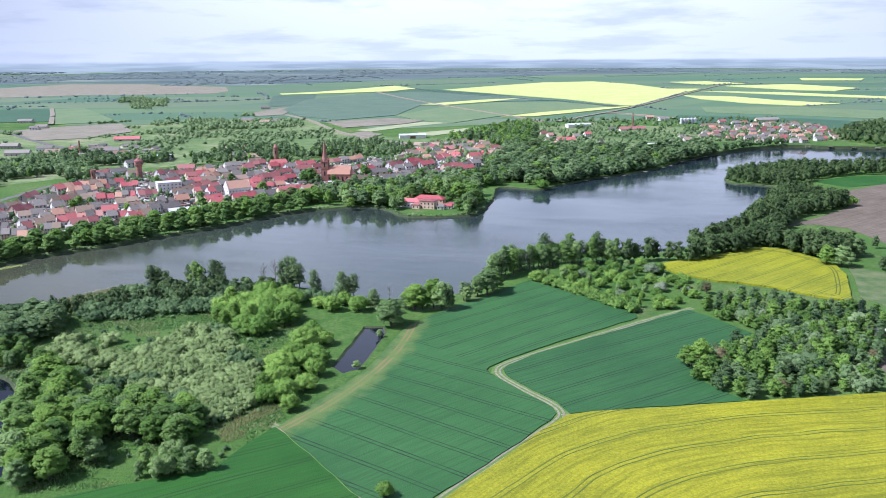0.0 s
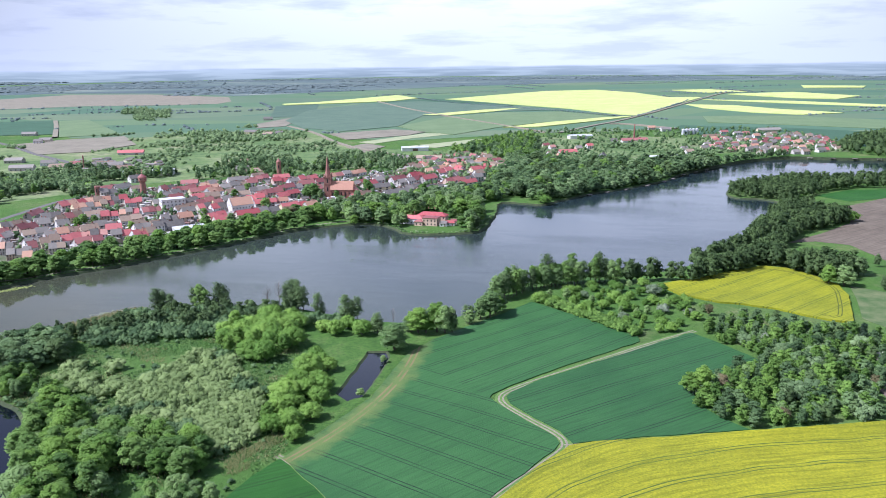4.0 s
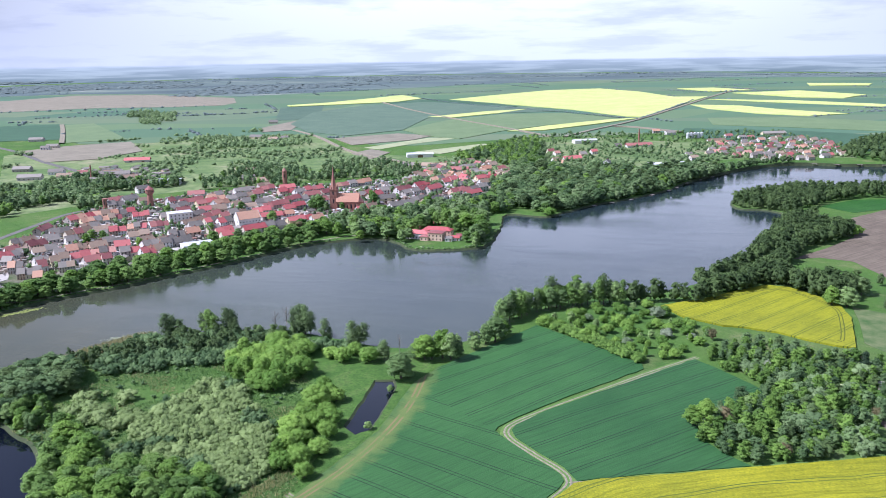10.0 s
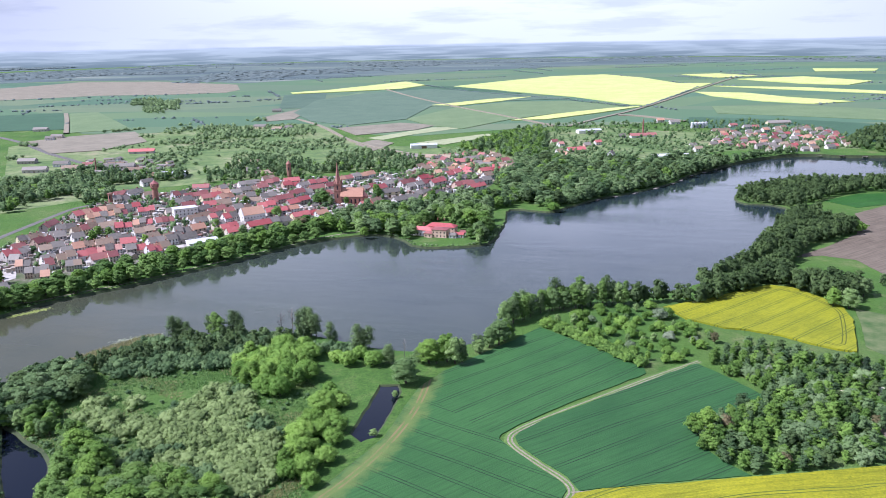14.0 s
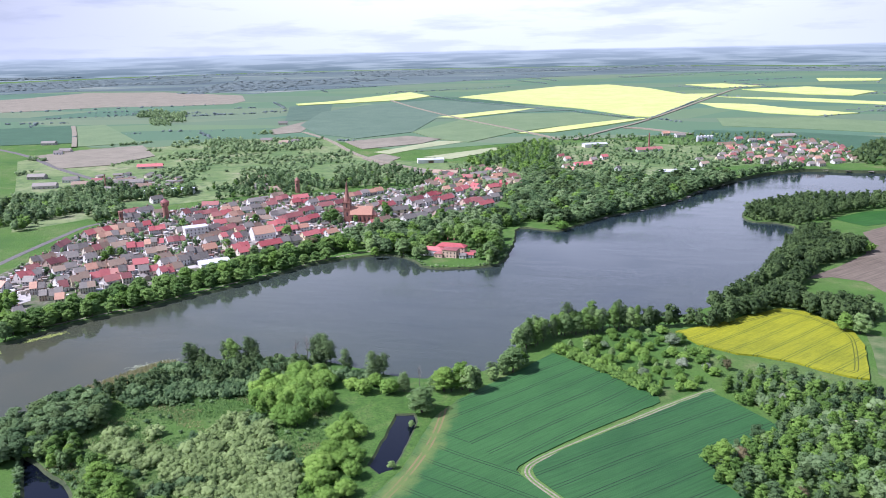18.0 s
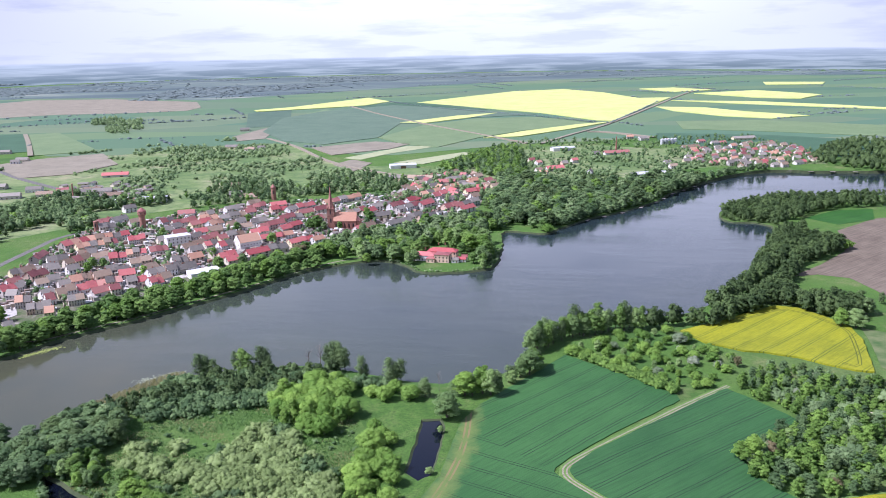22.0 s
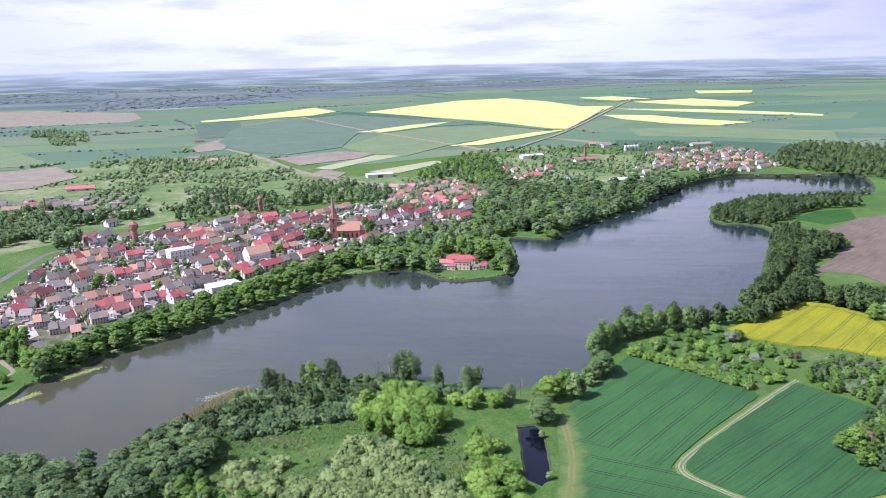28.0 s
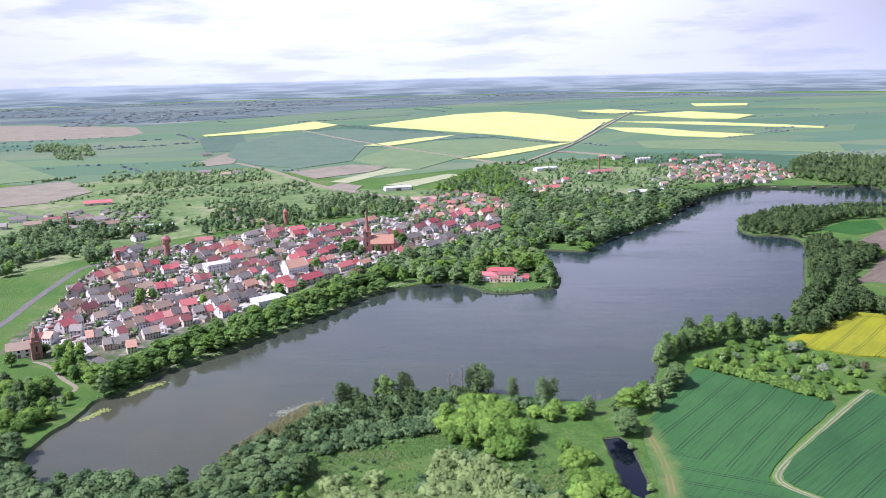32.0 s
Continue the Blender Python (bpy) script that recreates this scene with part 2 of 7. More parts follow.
def crop(name, low, high, angle, pitch=18.0, rut=(0.05, 0.09, 0.03), depth=0.8, fine=1.6, turn=None, bend=None, drill=0.45, rough=0.35, thin=None):
    """A sown field: leaves with patches, drill rows, and pairs of wheel ruts at the sprayer's pitch. turn: a headland with ruts of
    another angle. bend: a corner and the two inward normals of its edges, round which rows and ruts run. thin: centre, radius and
    half width of an arc of thin crop with clay wheel marks."""
    m = Mat(name, 0.75, 0, 0.2)
    patch = m.noise(0.02, 4, 0.6)
    grain = m.noise(fine, 3, 0.7)
    both = m.math("MULTIPLY_ADD", grain, rough, m.math("MULTIPLY", patch, 1.0 - rough))
    c = m.ramp(both, [(0.32, low), (0.66, high)])
    wob = m.math("MULTIPLY", m.noise(0.012, 1), 6.0)

    def across(a):
        nx, ny = -math.sin(radians(a)), math.cos(radians(a))
        return m.math("ADD", m.dot((nx, ny, 0)), wob)

    def ruts(q):
        f = m.math("FRACT", m.math("DIVIDE", q, pitch))
        one = m.math("LESS_THAN", f, 0.5 / pitch)
        two = m.math("LESS_THAN", m.math("ABSOLUTE", m.math("SUBTRACT", f, 2.0 / pitch)), 0.25 / pitch)
        return m.math("MAXIMUM", one, two)

    if bend:
        (cx, cy), (ax, ay), (bx, by) = bend
        wide = m.math("MULTIPLY", m.noise(0.02, 2), 9.0)
        q = m.math("SMOOTH_MIN", m.math("SUBTRACT", m.dot((ax, ay, 0)), ax * cx + ay * cy), m.math("SUBTRACT", m.dot((bx, by, 0)), bx * cx + by * cy), 45.0)
        q = m.math("ADD", q, wide)
        xyz = m.node("ShaderNodeCombineXYZ")
        m.link(m.math("MULTIPLY", q, 0.7), xyz.inputs[0])
        m.link(m.math("MULTIPLY", m.dot((1, 0, 0)), 0.035), xyz.inputs[1])
        m.link(m.math("MULTIPLY", m.dot((0, 1, 0)), 0.035), xyz.inputs[2])
        n = m.node("ShaderNodeTexNoise")
        n.inputs["Scale"].default_value, n.inputs["Detail"].default_value, n.inputs["Roughness"].default_value = 1.0, 4, 0.7
        m.link(xyz.outputs[0], n.inputs["Vector"])
        rows, r = n.outputs[0], ruts(q)
    else:
        rows = m.noise(1.0, 3, 0.7, stretch=(angle, 0.04, 0.9))
        r = ruts(across(angle))
        if turn:
            side = m.math("GREATER_THAN", m.math("ADD", m.dot((turn[1], turn[2], 0)), turn[3]), 0.0)
            r = m.math("ADD", m.math("MULTIPLY", r, side), m.math("MULTIPLY", ruts(across(turn[0])), m.math("SUBTRACT", 1.0, side)))
    c = m.mix(m.ramp(rows, [(0.42, (0.0, 0.0, 0.0)), (0.66, (drill, drill, drill))]), c, tint(low, 0.62))
    r = m.math("MULTIPLY", r, m.math("MULTIPLY_ADD", m.noise(0.08, 3), 1.6, 0.05))
    c = m.mix(m.math("MULTIPLY", r, depth), c, rut)
    if thin:
        cx, cy, radius, half = thin
        dx, dy = m.math("SUBTRACT", m.dot((1, 0, 0)), cx), m.math("SUBTRACT", m.dot((0, 1, 0)), cy)
        off = m.math("SUBTRACT", m.math("SQRT", m.math("MULTIPLY_ADD", dx, dx, m.math("MULTIPLY", dy, dy))), radius)
        gap = m.math("SUBTRACT", 1.0, m.math("DIVIDE", m.math("ABSOLUTE", off), half))
        poor = m.math("ADD", gap, m.math("MULTIPLY_ADD", m.noise(0.16, 5, 0.7), 1.6, -0.8))
        c = m.mix(m.ramp(poor, [(0.12, (0.0, 0.0, 0.0)), (0.9, (0.8, 0.8, 0.8))]), c, (0.15, 0.20, 0.055))
        line = m.math("MAXIMUM", *(m.math("LESS_THAN", m.math("ABSOLUTE", m.math("ADD", off, k)), 0.45) for k in (-1.1, 1.1)))
        worn = m.ramp(m.noise(0.07, 4, 0.7), [(0.40, (0.0, 0.0, 0.0)), (0.56, (0.7, 0.7, 0.7))])
        c = m.mix(m.math("MULTIPLY", line, worn), c, (0.25, 0.165, 0.09))
        c = m.mix(m.math("MULTIPLY", m.ramp(poor, [(1.0, (0.0, 0.0, 0.0)), (1.4, (0.5, 0.5, 0.5))]), worn), c, (0.23, 0.20, 0.10))
    m.colour(c)
    m.bump(grain, 0.6, 0.3)
    return m.m


def earth(name, low, high, angle=0.0, rows=True):
    m = Mat(name, 0.95, 0, 0.1)
    c = m.ramp(m.noise(0.03, 6, 0.65), [(0.3, low), (0.7, high)])
    if rows:
        f = m.noise(1.0, 3, 0.6, stretch=(angle, 0.03, 0.6))
        c = m.mix(0.35, c, m.ramp(f, [(0.35, tint(low, 0.7)), (0.65, tint(high, 1.15))]))
    m.colour(c)
    m.bump(m.noise(2.0, 3), 0.4, 0.15)
    return m.m


def leaf(name, low, high, island=False, spread=0.45, glow=0.40):
    """Foliage: greens that vary by tree, by bough and by spray; light comes through the leaves. island: a joined wood, whose trees
    carry their own tone."""
    m = Mat(name, 0.65, 0, 0.2)
    if island:
        tone = m.node("ShaderNodeAttribute")
        tone.attribute_name = "tone"
        tone = tone.outputs["Fac"]
    else:
        tone = m.random()
    fine = m.math("MULTIPLY_ADD", m.noise(0.9, 5, 0.75), 0.68, m.math("MULTIPLY", m.island(), 0.32))
    f = m.math("MULTIPLY_ADD", tone, spread, m.math("MULTIPLY", fine, 1.0 - spread))
    c = m.ramp(f, [(0.22, tint(low, 2.1)), (0.74, tint(high, 2.0))])
    m.colour(c)
    tr = m.node("ShaderNodeBsdfTranslucent")
    m.link(c, tr.inputs[0])
    sh = m.node("ShaderNodeMixShader")
    sh.inputs[0].default_value = glow
    m.link(m.p.outputs[0], sh.inputs[1])
    m.link(tr.outputs[0], sh.inputs[2])
    m.link(sh.outputs[0], m.t.nodes["Material Output"].inputs[0])
    return m.m


def paint(name, stops, rough=0.8, dirt=0.25, scale=0.4):
    """Plaster or paint whose colour goes by building, with streaks of dirt."""
    m = Mat(name, rough)
    c = m.ramp(m.random(), stops)
    for n in m.t.nodes:
        if n.bl_idname == "ShaderNodeValToRGB":
            n.color_ramp.interpolation = "CONSTANT"
    c = m.mix(m.math("MULTIPLY", m.noise(scale, 5, 0.65), dirt), c, (0.25, 0.22, 0.19))
    m.colour(c)
    return m.m


def tiles(name, low, high, rough=0.65):
    """Roof tiles: courses down the slope, weathered by patch and by house."""
    m = Mat(name, rough)
    f = m.math("MULTIPLY_ADD", m.random(), 0.5, m.math("MULTIPLY", m.noise(0.6, 5, 0.7), 0.5))
    c = m.ramp(f, [(0.2, low), (0.75, high)])
    w = m.node("ShaderNodeTexWave", wave_type="BANDS", bands_direction="Z")
    w.inputs["Scale"].default_value, w.inputs["Distortion"].default_value = 1.1, 0.4
    m.link(m.pos("object"), w.inputs["Vector"])
    c = m.mix(m.math("MULTIPLY", w.outputs[0], 0.16), c, tint(low, 0.5))
    m.colour(c)
    m.bump(w.outputs[0], 0.4, 0.05)
    return m.m


def simple(name, low, high, rough=0.7, metal=0.0, scale=1.0, spec=0.3, mode="world"):
    m = Mat(name, rough, metal, spec)
    m.colour(m.ramp(m.noise(scale, 5, 0.6, mode), [(0.3, low), (0.7, high)]))
    return m.m


BARE_ARC = ((-55.0, 251.0), (-32.5, 290.0), (-16.5, 345.0))  # the curved headland of the wheat beside the pond


def arc(p):
    """Centre and radius of the circle through three points."""
    (ax, ay), (bx, by), (cx, cy) = p
    d = 2 * (ax * (by - cy) + bx * (cy - ay) + cx * (ay - by))
    x = ((ax**2 + ay**2) * (by - cy) + (bx**2 + by**2) * (cy - ay) + (cx**2 + cy**2) * (ay - by)) / d
    y = ((ax**2 + ay**2) * (cx - bx) + (bx**2 + by**2) * (ax - cx) + (cx**2 + cy**2) * (bx - ax)) / d
    return x, y, math.hypot(ax - x, ay - y)


WHEAT_A = crop("wheat_west", (0.031, 0.102, 0.030), (0.056, 0.155, 0.044), 40, 12.0, (0.016, 0.035, 0.018), 0.85, turn=(-36, 0.787, 0.617, -198), thin=(*arc(BARE_ARC), 9.0))
WHEAT_B = crop("wheat_east", (0.026, 0.090, 0.028), (0.047, 0.136, 0.041), 32, 12.0, (0.016, 0.035, 0.018), 0.85)
WHEAT_C = crop("wheat_south", (0.020, 0.088, 0.012), (0.042, 0.140, 0.020), 28, 14.0, (0.016, 0.045, 0.012), 0.8)
RAPE_A = crop("rape_bloom", (0.14, 0.17, 0.012), (0.42, 0.40, 0.015), 6, 15.0, (0.075, 0.11, 0.02), 0.95, 1.3, bend=((42.8, 256.5), (0.134, -0.991), (0.769, -0.639)), drill=0.55, rough=0.62)
RAPE_B = crop("rape_bloom_east", (0.14, 0.17, 0.012), (0.40, 0.40, 0.015), 38, 13.0, (0.075, 0.11, 0.02), 1.0, 1.3, drill=0.4, rough=0.62)
# far crops: washed-out colours that carry the haze of distance, rape palest
RAPE_C = crop("rape_bloom_far_hazed", (0.47, 0.53, 0.15), (0.62, 0.66, 0.25), 20, 40.0, (0.4, 0.45, 0.06), 0.3, 0.2)
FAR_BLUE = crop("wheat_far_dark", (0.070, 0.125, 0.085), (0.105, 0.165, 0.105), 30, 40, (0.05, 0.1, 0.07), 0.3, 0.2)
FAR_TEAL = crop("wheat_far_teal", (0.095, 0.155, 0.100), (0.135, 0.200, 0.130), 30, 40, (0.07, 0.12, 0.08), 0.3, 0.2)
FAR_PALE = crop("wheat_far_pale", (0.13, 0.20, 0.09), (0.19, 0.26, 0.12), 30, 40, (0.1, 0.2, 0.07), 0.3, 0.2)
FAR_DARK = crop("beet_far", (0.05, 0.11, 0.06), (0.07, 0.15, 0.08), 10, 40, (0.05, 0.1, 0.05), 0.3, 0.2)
SOIL = earth("ploughed_soil", (0.115, 0.094, 0.070), (0.21, 0.175, 0.130), 35)
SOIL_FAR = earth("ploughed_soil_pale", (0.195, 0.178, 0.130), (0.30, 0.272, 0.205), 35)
# distance haze is mixed into these colours: woods and fields go blue-grey
hm = Mat("far_heath_hazed", 0.95, 0, 0.1)
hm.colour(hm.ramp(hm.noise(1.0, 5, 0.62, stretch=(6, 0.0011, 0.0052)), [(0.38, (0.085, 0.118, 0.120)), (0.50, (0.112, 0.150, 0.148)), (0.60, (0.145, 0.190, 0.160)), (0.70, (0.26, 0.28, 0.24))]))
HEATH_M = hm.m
STUBBLE_M = earth("pale_stubble", (0.28, 0.32, 0.17), (0.40, 0.42, 0.25), 25)

gm = Mat("meadow", 0.9, 0, 0.15)
gc = gm.ramp(gm.noise(0.008, 6, 0.6), [(0.32, (0.06, 0.135, 0.03)), (0.5, (0.105, 0.205, 0.036)), (0.68, (0.16, 0.215, 0.07))])
gc = gm.mix(gm.math("MULTIPLY", gm.noise(0.12, 5, 0.65), 0.6), gc, (0.05, 0.12, 0.03))
gc = gm.mix(gm.ramp(gm.noise(0.035, 6, 0.7), [(0.54, (0.0, 0.0, 0.0)), (0.7, (0.6, 0.6, 0.6))]), gc, (0.22, 0.23, 0.10))
gc = gm.mix(gm.ramp(gm.noise(0.9, 5, 0.75), [(0.46, (0.0, 0.0, 0.0)), (0.68, (0.6, 0.6, 0.6))]), gc, (0.04, 0.085, 0.02))
gm.colour(gc)
gm.bump(gm.noise(0.7, 5, 0.7), 0.9, 1.0)
MEADOW = gm.m

wm = Mat("lake_water", 0.09, 0, 0.5)
shoal = wm.math("MULTIPLY_ADD", wm.noise(0.006, 4, 0.6), 0.7, wm.math("MULTIPLY_ADD", wm.dot((-0.8, -0.6, 0)), 0.0011, 0.45))  # murkier towards the shallow west end
wm.colour(wm.ramp(shoal, [(0.25, (0.022, 0.036, 0.040)), (0.62, (0.048, 0.062, 0.046)), (0.95, (0.088, 0.084, 0.046))]))
wm.p.inputs["IOR"].default_value = 1.333
gust = wm.ramp(wm.noise(0.008, 4, 0.62, stretch=(-12, 0.6, 1.6)), [(0.42, (0.05, 0.05, 0.05)), (0.62, (1.0, 1.0, 1.0))])
wave = wm.math("MULTIPLY_ADD", wm.noise(1.0, 3, 0.6, stretch=(-20, 0.3, 0.75)), 1.0, wm.math("MULTIPLY", wm.noise(1.0, 3, 0.65, stretch=(22, 0.5, 1.3)), 0.7))
wm.link(wm.math("MULTIPLY_ADD", gust, 0.08, 0.03), wm.p.inputs["Roughness"])
wm.bump(wm.math("MULTIPLY", wave, gust), 0.3, 0.4)
WATER = wm.m
pm = Mat("pond_water", 0.03, 0, 0.5)
pm.p.inputs["IOR"].default_value = 1.333
pm.colour((0.004, 0.006, 0.012))
pm.bump(pm.noise(0.6, 3), 0.03, 0.1)
POND_M = pm.m
BANK = simple("bank_mud_and_grass", (0.03, 0.052, 0.02), (0.075, 0.09, 0.04), 0.9, scale=0.4)
TRACK = simple("sandy_track", (0.19, 0.17, 0.115), (0.32, 0.285, 0.21), 0.95, scale=0.8)
RUT = simple("flattened_rape", (0.06, 0.09, 0.018), (0.12, 0.13, 0.02), 0.9, scale=0.6)
VERGE = simple("grass_verge", (0.075, 0.16, 0.035), (0.15, 0.235, 0.06), 0.95, scale=0.5)
ym = Mat("town_yards", 0.95, 0, 0.15)
yc = ym.ramp(ym.noise(0.06, 6, 0.7), [(0.38, (0.055, 0.10, 0.03)), (0.50, (0.13, 0.14, 0.085)), (0.58, (0.22, 0.205, 0.17)), (0.68, (0.42, 0.40, 0.35))])
ym.colour(yc)
YARD = ym.m
fm = Mat("field_parcels", 0.85, 0, 0.15)
cells = fm.node("ShaderNodeTexVoronoi")
cells.inputs["Scale"].default_value = 1.0
fmap = fm.node("ShaderNodeMapping")
fmap.inputs["Rotation"].default_value, fmap.inputs["Scale"].default_value = (0, 0, radians(24)), (0.0016, 0.0062, 0.0)
fm.link(fm.pos(), fmap.inputs[0])
fm.link(fmap.outputs[0], cells.inputs["Vector"])
pick = fm.node("ShaderNodeSeparateColor")
fm.link(cells.outputs["Color"], pick.inputs[0])
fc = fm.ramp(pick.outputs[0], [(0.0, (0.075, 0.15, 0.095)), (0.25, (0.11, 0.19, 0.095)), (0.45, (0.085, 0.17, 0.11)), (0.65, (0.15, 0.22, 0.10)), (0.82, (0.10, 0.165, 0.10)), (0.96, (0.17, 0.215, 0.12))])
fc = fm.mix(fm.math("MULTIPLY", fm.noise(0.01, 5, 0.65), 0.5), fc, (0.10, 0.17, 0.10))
fm.colour(fc)
PARCELS = fm.m
ASPHALT = simple("asphalt", (0.11, 0.108, 0.096), (0.18, 0.172, 0.155), 0.9, scale=0.3)
PAVED = simple("pale_paving", (0.34, 0.32, 0.29), (0.52, 0.49, 0.45), 0.9, scale=0.2)
ROUGH = simple("rough_pale_grass", (0.055, 0.115, 0.03), (0.16, 0.185, 0.08), 0.95, scale=0.12)
cm = Mat("common_land", 0.95, 0, 0.15)
cc = cm.ramp(cm.noise(0.012, 6, 0.65), [(0.3, (0.085, 0.155, 0.05)), (0.46, (0.145, 0.215, 0.075)), (0.58, (0.215, 0.265, 0.115)), (0.7, (0.30, 0.29, 0.17))])
cc = cm.mix(cm.ramp(cm.noise(0.09, 5, 0.7), [(0.46, (0.0, 0.0, 0.0)), (0.66, (0.7, 0.7, 0.7))]), cc, (0.075, 0.13, 0.055))
cm.colour(cc)
COMMON_M = cm.m
BARK = simple("bark", (0.06, 0.05, 0.04), (0.13, 0.11, 0.09), 0.95, scale=3)
PALE_BARK = simple("weathered_bare_wood", (0.17, 0.155, 0.135), (0.30, 0.28, 0.25), 0.9, scale=3)

LEAF = {
    "alder": leaf("leaf_alder", (0.044, 0.072, 0.028), (0.112, 0.165, 0.062)),
    "lime": leaf("leaf_lime", (0.037, 0.080, 0.018), (0.118, 0.188, 0.046)),
    "willow": leaf("leaf_willow", (0.066, 0.132, 0.022), (0.165, 0.252, 0.050)),
    "grey": leaf("leaf_grey_willow", (0.070, 0.118, 0.040), (0.165, 0.235, 0.082)),
    "fresh": leaf("leaf_fresh", (0.050, 0.104, 0.018), (0.132, 0.212, 0.040)),
    "rust": leaf("leaf_rust", (0.060, 0.062, 0.026), (0.14, 0.120, 0.062)),
    "spruce": leaf("leaf_spruce", (0.017, 0.032, 0.017), (0.042, 0.068, 0.034)),
    "blossom": leaf("leaf_blossom", (0.055, 0.10, 0.03), (0.21, 0.23, 0.17), spread=0.3),
}
LEAF_STUFF = {
    "alder": leaf("leaf_wood_alder", (0.026, 0.046, 0.016), (0.070, 0.108, 0.036), True, 0.5),
    "mixed": leaf("leaf_wood_mixed", (0.036, 0.068, 0.026), (0.106, 0.162, 0.064), True, 0.55),
    "grey": leaf("leaf_thicket_grey", (0.086, 0.124, 0.040), (0.176, 0.230, 0.086), True, 0.4),
    "fresh": leaf("leaf_copse_fresh", (0.046, 0.092, 0.018), (0.126, 0.206, 0.042), True, 0.5),
    "sage": leaf("leaf_wood_sage", (0.066, 0.106, 0.044), (0.156, 0.214, 0.094), True, 0.45),
    # pale blue-grey leaves: the haze of distance is put into the colour
    "far": leaf("leaf_wood_far_hazed", (0.092, 0.118, 0.116), (0.116, 0.146, 0.136), True, 0.3),
    "reed": leaf("reed", (0.11, 0.115, 0.045), (0.24, 0.225, 0.11), True, 0.6),
    "grass": leaf("rough_grass", (0.037, 0.085, 0.023), (0.107, 0.175, 0.055), True, 0.6),
}
WALL = paint("plaster_by_house", [(0.0, (0.74, 0.72, 0.68)), (0.3, (0.66, 0.60, 0.48)), (0.45, (0.78, 0.77, 0.75)), (0.62, (0.56, 0.52, 0.48)), (0.74, (0.70, 0.62, 0.40)), (0.84, (0.62, 0.46, 0.36)), (0.92, (0.42, 0.38, 0.34))])
ROOF = {
    "r": tiles("tiles_red", (0.40, 0.085, 0.090), (0.60, 0.20, 0.185)),
    "m": tiles("tiles_maroon", (0.25, 0.085, 0.085), (0.44, 0.19, 0.165)),
    "o": tiles("tiles_orange", (0.45, 0.23, 0.15), (0.66, 0.40, 0.27)),
    "p": tiles("tiles_salmon", (0.52, 0.24, 0.19), (0.66, 0.36, 0.29)),
    "b": tiles("tiles_brown", (0.21, 0.145, 0.10), (0.42, 0.32, 0.23)),
    "d": tiles("roof_slate_grey", (0.15, 0.138, 0.12), (0.34, 0.31, 0.265)),
}
GLASS = Mat("window_glass", 0.08, 0, 0.6).colour((0.03, 0.035, 0.045)).m
DOOR = simple("door_wood", (0.10, 0.06, 0.04), (0.22, 0.14, 0.09), 0.6)
BRICK = simple("red_brick", (0.26, 0.125, 0.095), (0.40, 0.215, 0.165), 0.9, scale=0.6)
CHIM = simple("chimney_brick", (0.26, 0.11, 0.08), (0.42, 0.20, 0.15), 0.9, scale=0.8)
WHITE = simple("white_plaster", (0.66, 0.64, 0.60), (0.80, 0.79, 0.77), 0.8, scale=0.2)
PINK = simple("pink_plaster", (0.62, 0.42, 0.31), (0.76, 0.56, 0.43), 0.8, scale=0.2)
SHEET = simple("pale_sheet_metal", (0.55, 0.56, 0.57), (0.72, 0.73, 0.74), 0.5, 0.2, scale=0.15)
COPPER = simple("spire_tiles", (0.28, 0.13, 0.10), (0.42, 0.22, 0.17), 0.7, scale=0.6)
PLANK = simple("weathered_planks", (0.22, 0.19, 0.16), (0.40, 0.36, 0.31), 0.9, scale=1.5)
PADS = simple("lily_leaf", (0.17, 0.22, 0.05), (0.30, 0.34, 0.10), 0.5, scale=0.6)
CARP = paint("car_paint", [(0.0, (0.7, 0.7, 0.7)), (0.3, (0.05, 0.05, 0.06)), (0.5, (0.35, 0.36, 0.38)), (0.75, (0.4, 0.04, 0.04)), (0.88, (0.05, 0.1, 0.3))], 0.3, 0.05)
km = Mat("yard_walls_and_roofs", 0.85)
km.colour(km.mix(km.math("MULTIPLY", km.noise(0.5, 4), 0.35), km.ramp(km.island(), [(0.0, (0.62, 0.60, 0.56)), (0.25, (0.30, 0.27, 0.23)), (0.4, (0.45, 0.40, 0.33)), (0.6, (0.26, 0.13, 0.10)), (0.72, (0.20, 0.19, 0.17)), (0.85, (0.74, 0.73, 0.70))]), (0.25, 0.22, 0.19)))
CLUTTER = km.m
lm = Mat("lush_grass", 0.9, 0, 0.15)
lc = lm.ramp(lm.noise(0.10, 5, 0.65), [(0.34, (0.060, 0.135, 0.026)), (0.52, (0.095, 0.190, 0.036)), (0.68, (0.150, 0.215, 0.062))])
lm.colour(lm.mix(lm.ramp(lm.noise(0.8, 5, 0.75), [(0.40, (0.0, 0.0, 0.0)), (0.62, (0.8, 0.8, 0.8))]), lc, (0.038, 0.085, 0.02)))
lm.bump(lm.noise(0.9, 5, 0.7), 0.8, 0.6)
LUSH = lm.m
PADS_PALE = simple("pale_water_reeds", (0.15, 0.18, 0.10), (0.32, 0.34, 0.24), 0.8, scale=0.6)


# ---- helpers for building ----
rng = np.random.default_rng(7)
from mathutils.geometry import delaunay_2d_cdt


def height(x, y):
    """The lie of the land: level round the lake, rising gently to the north."""
    return 1.5 + 0.014 * max(0.0, y - 900.0)


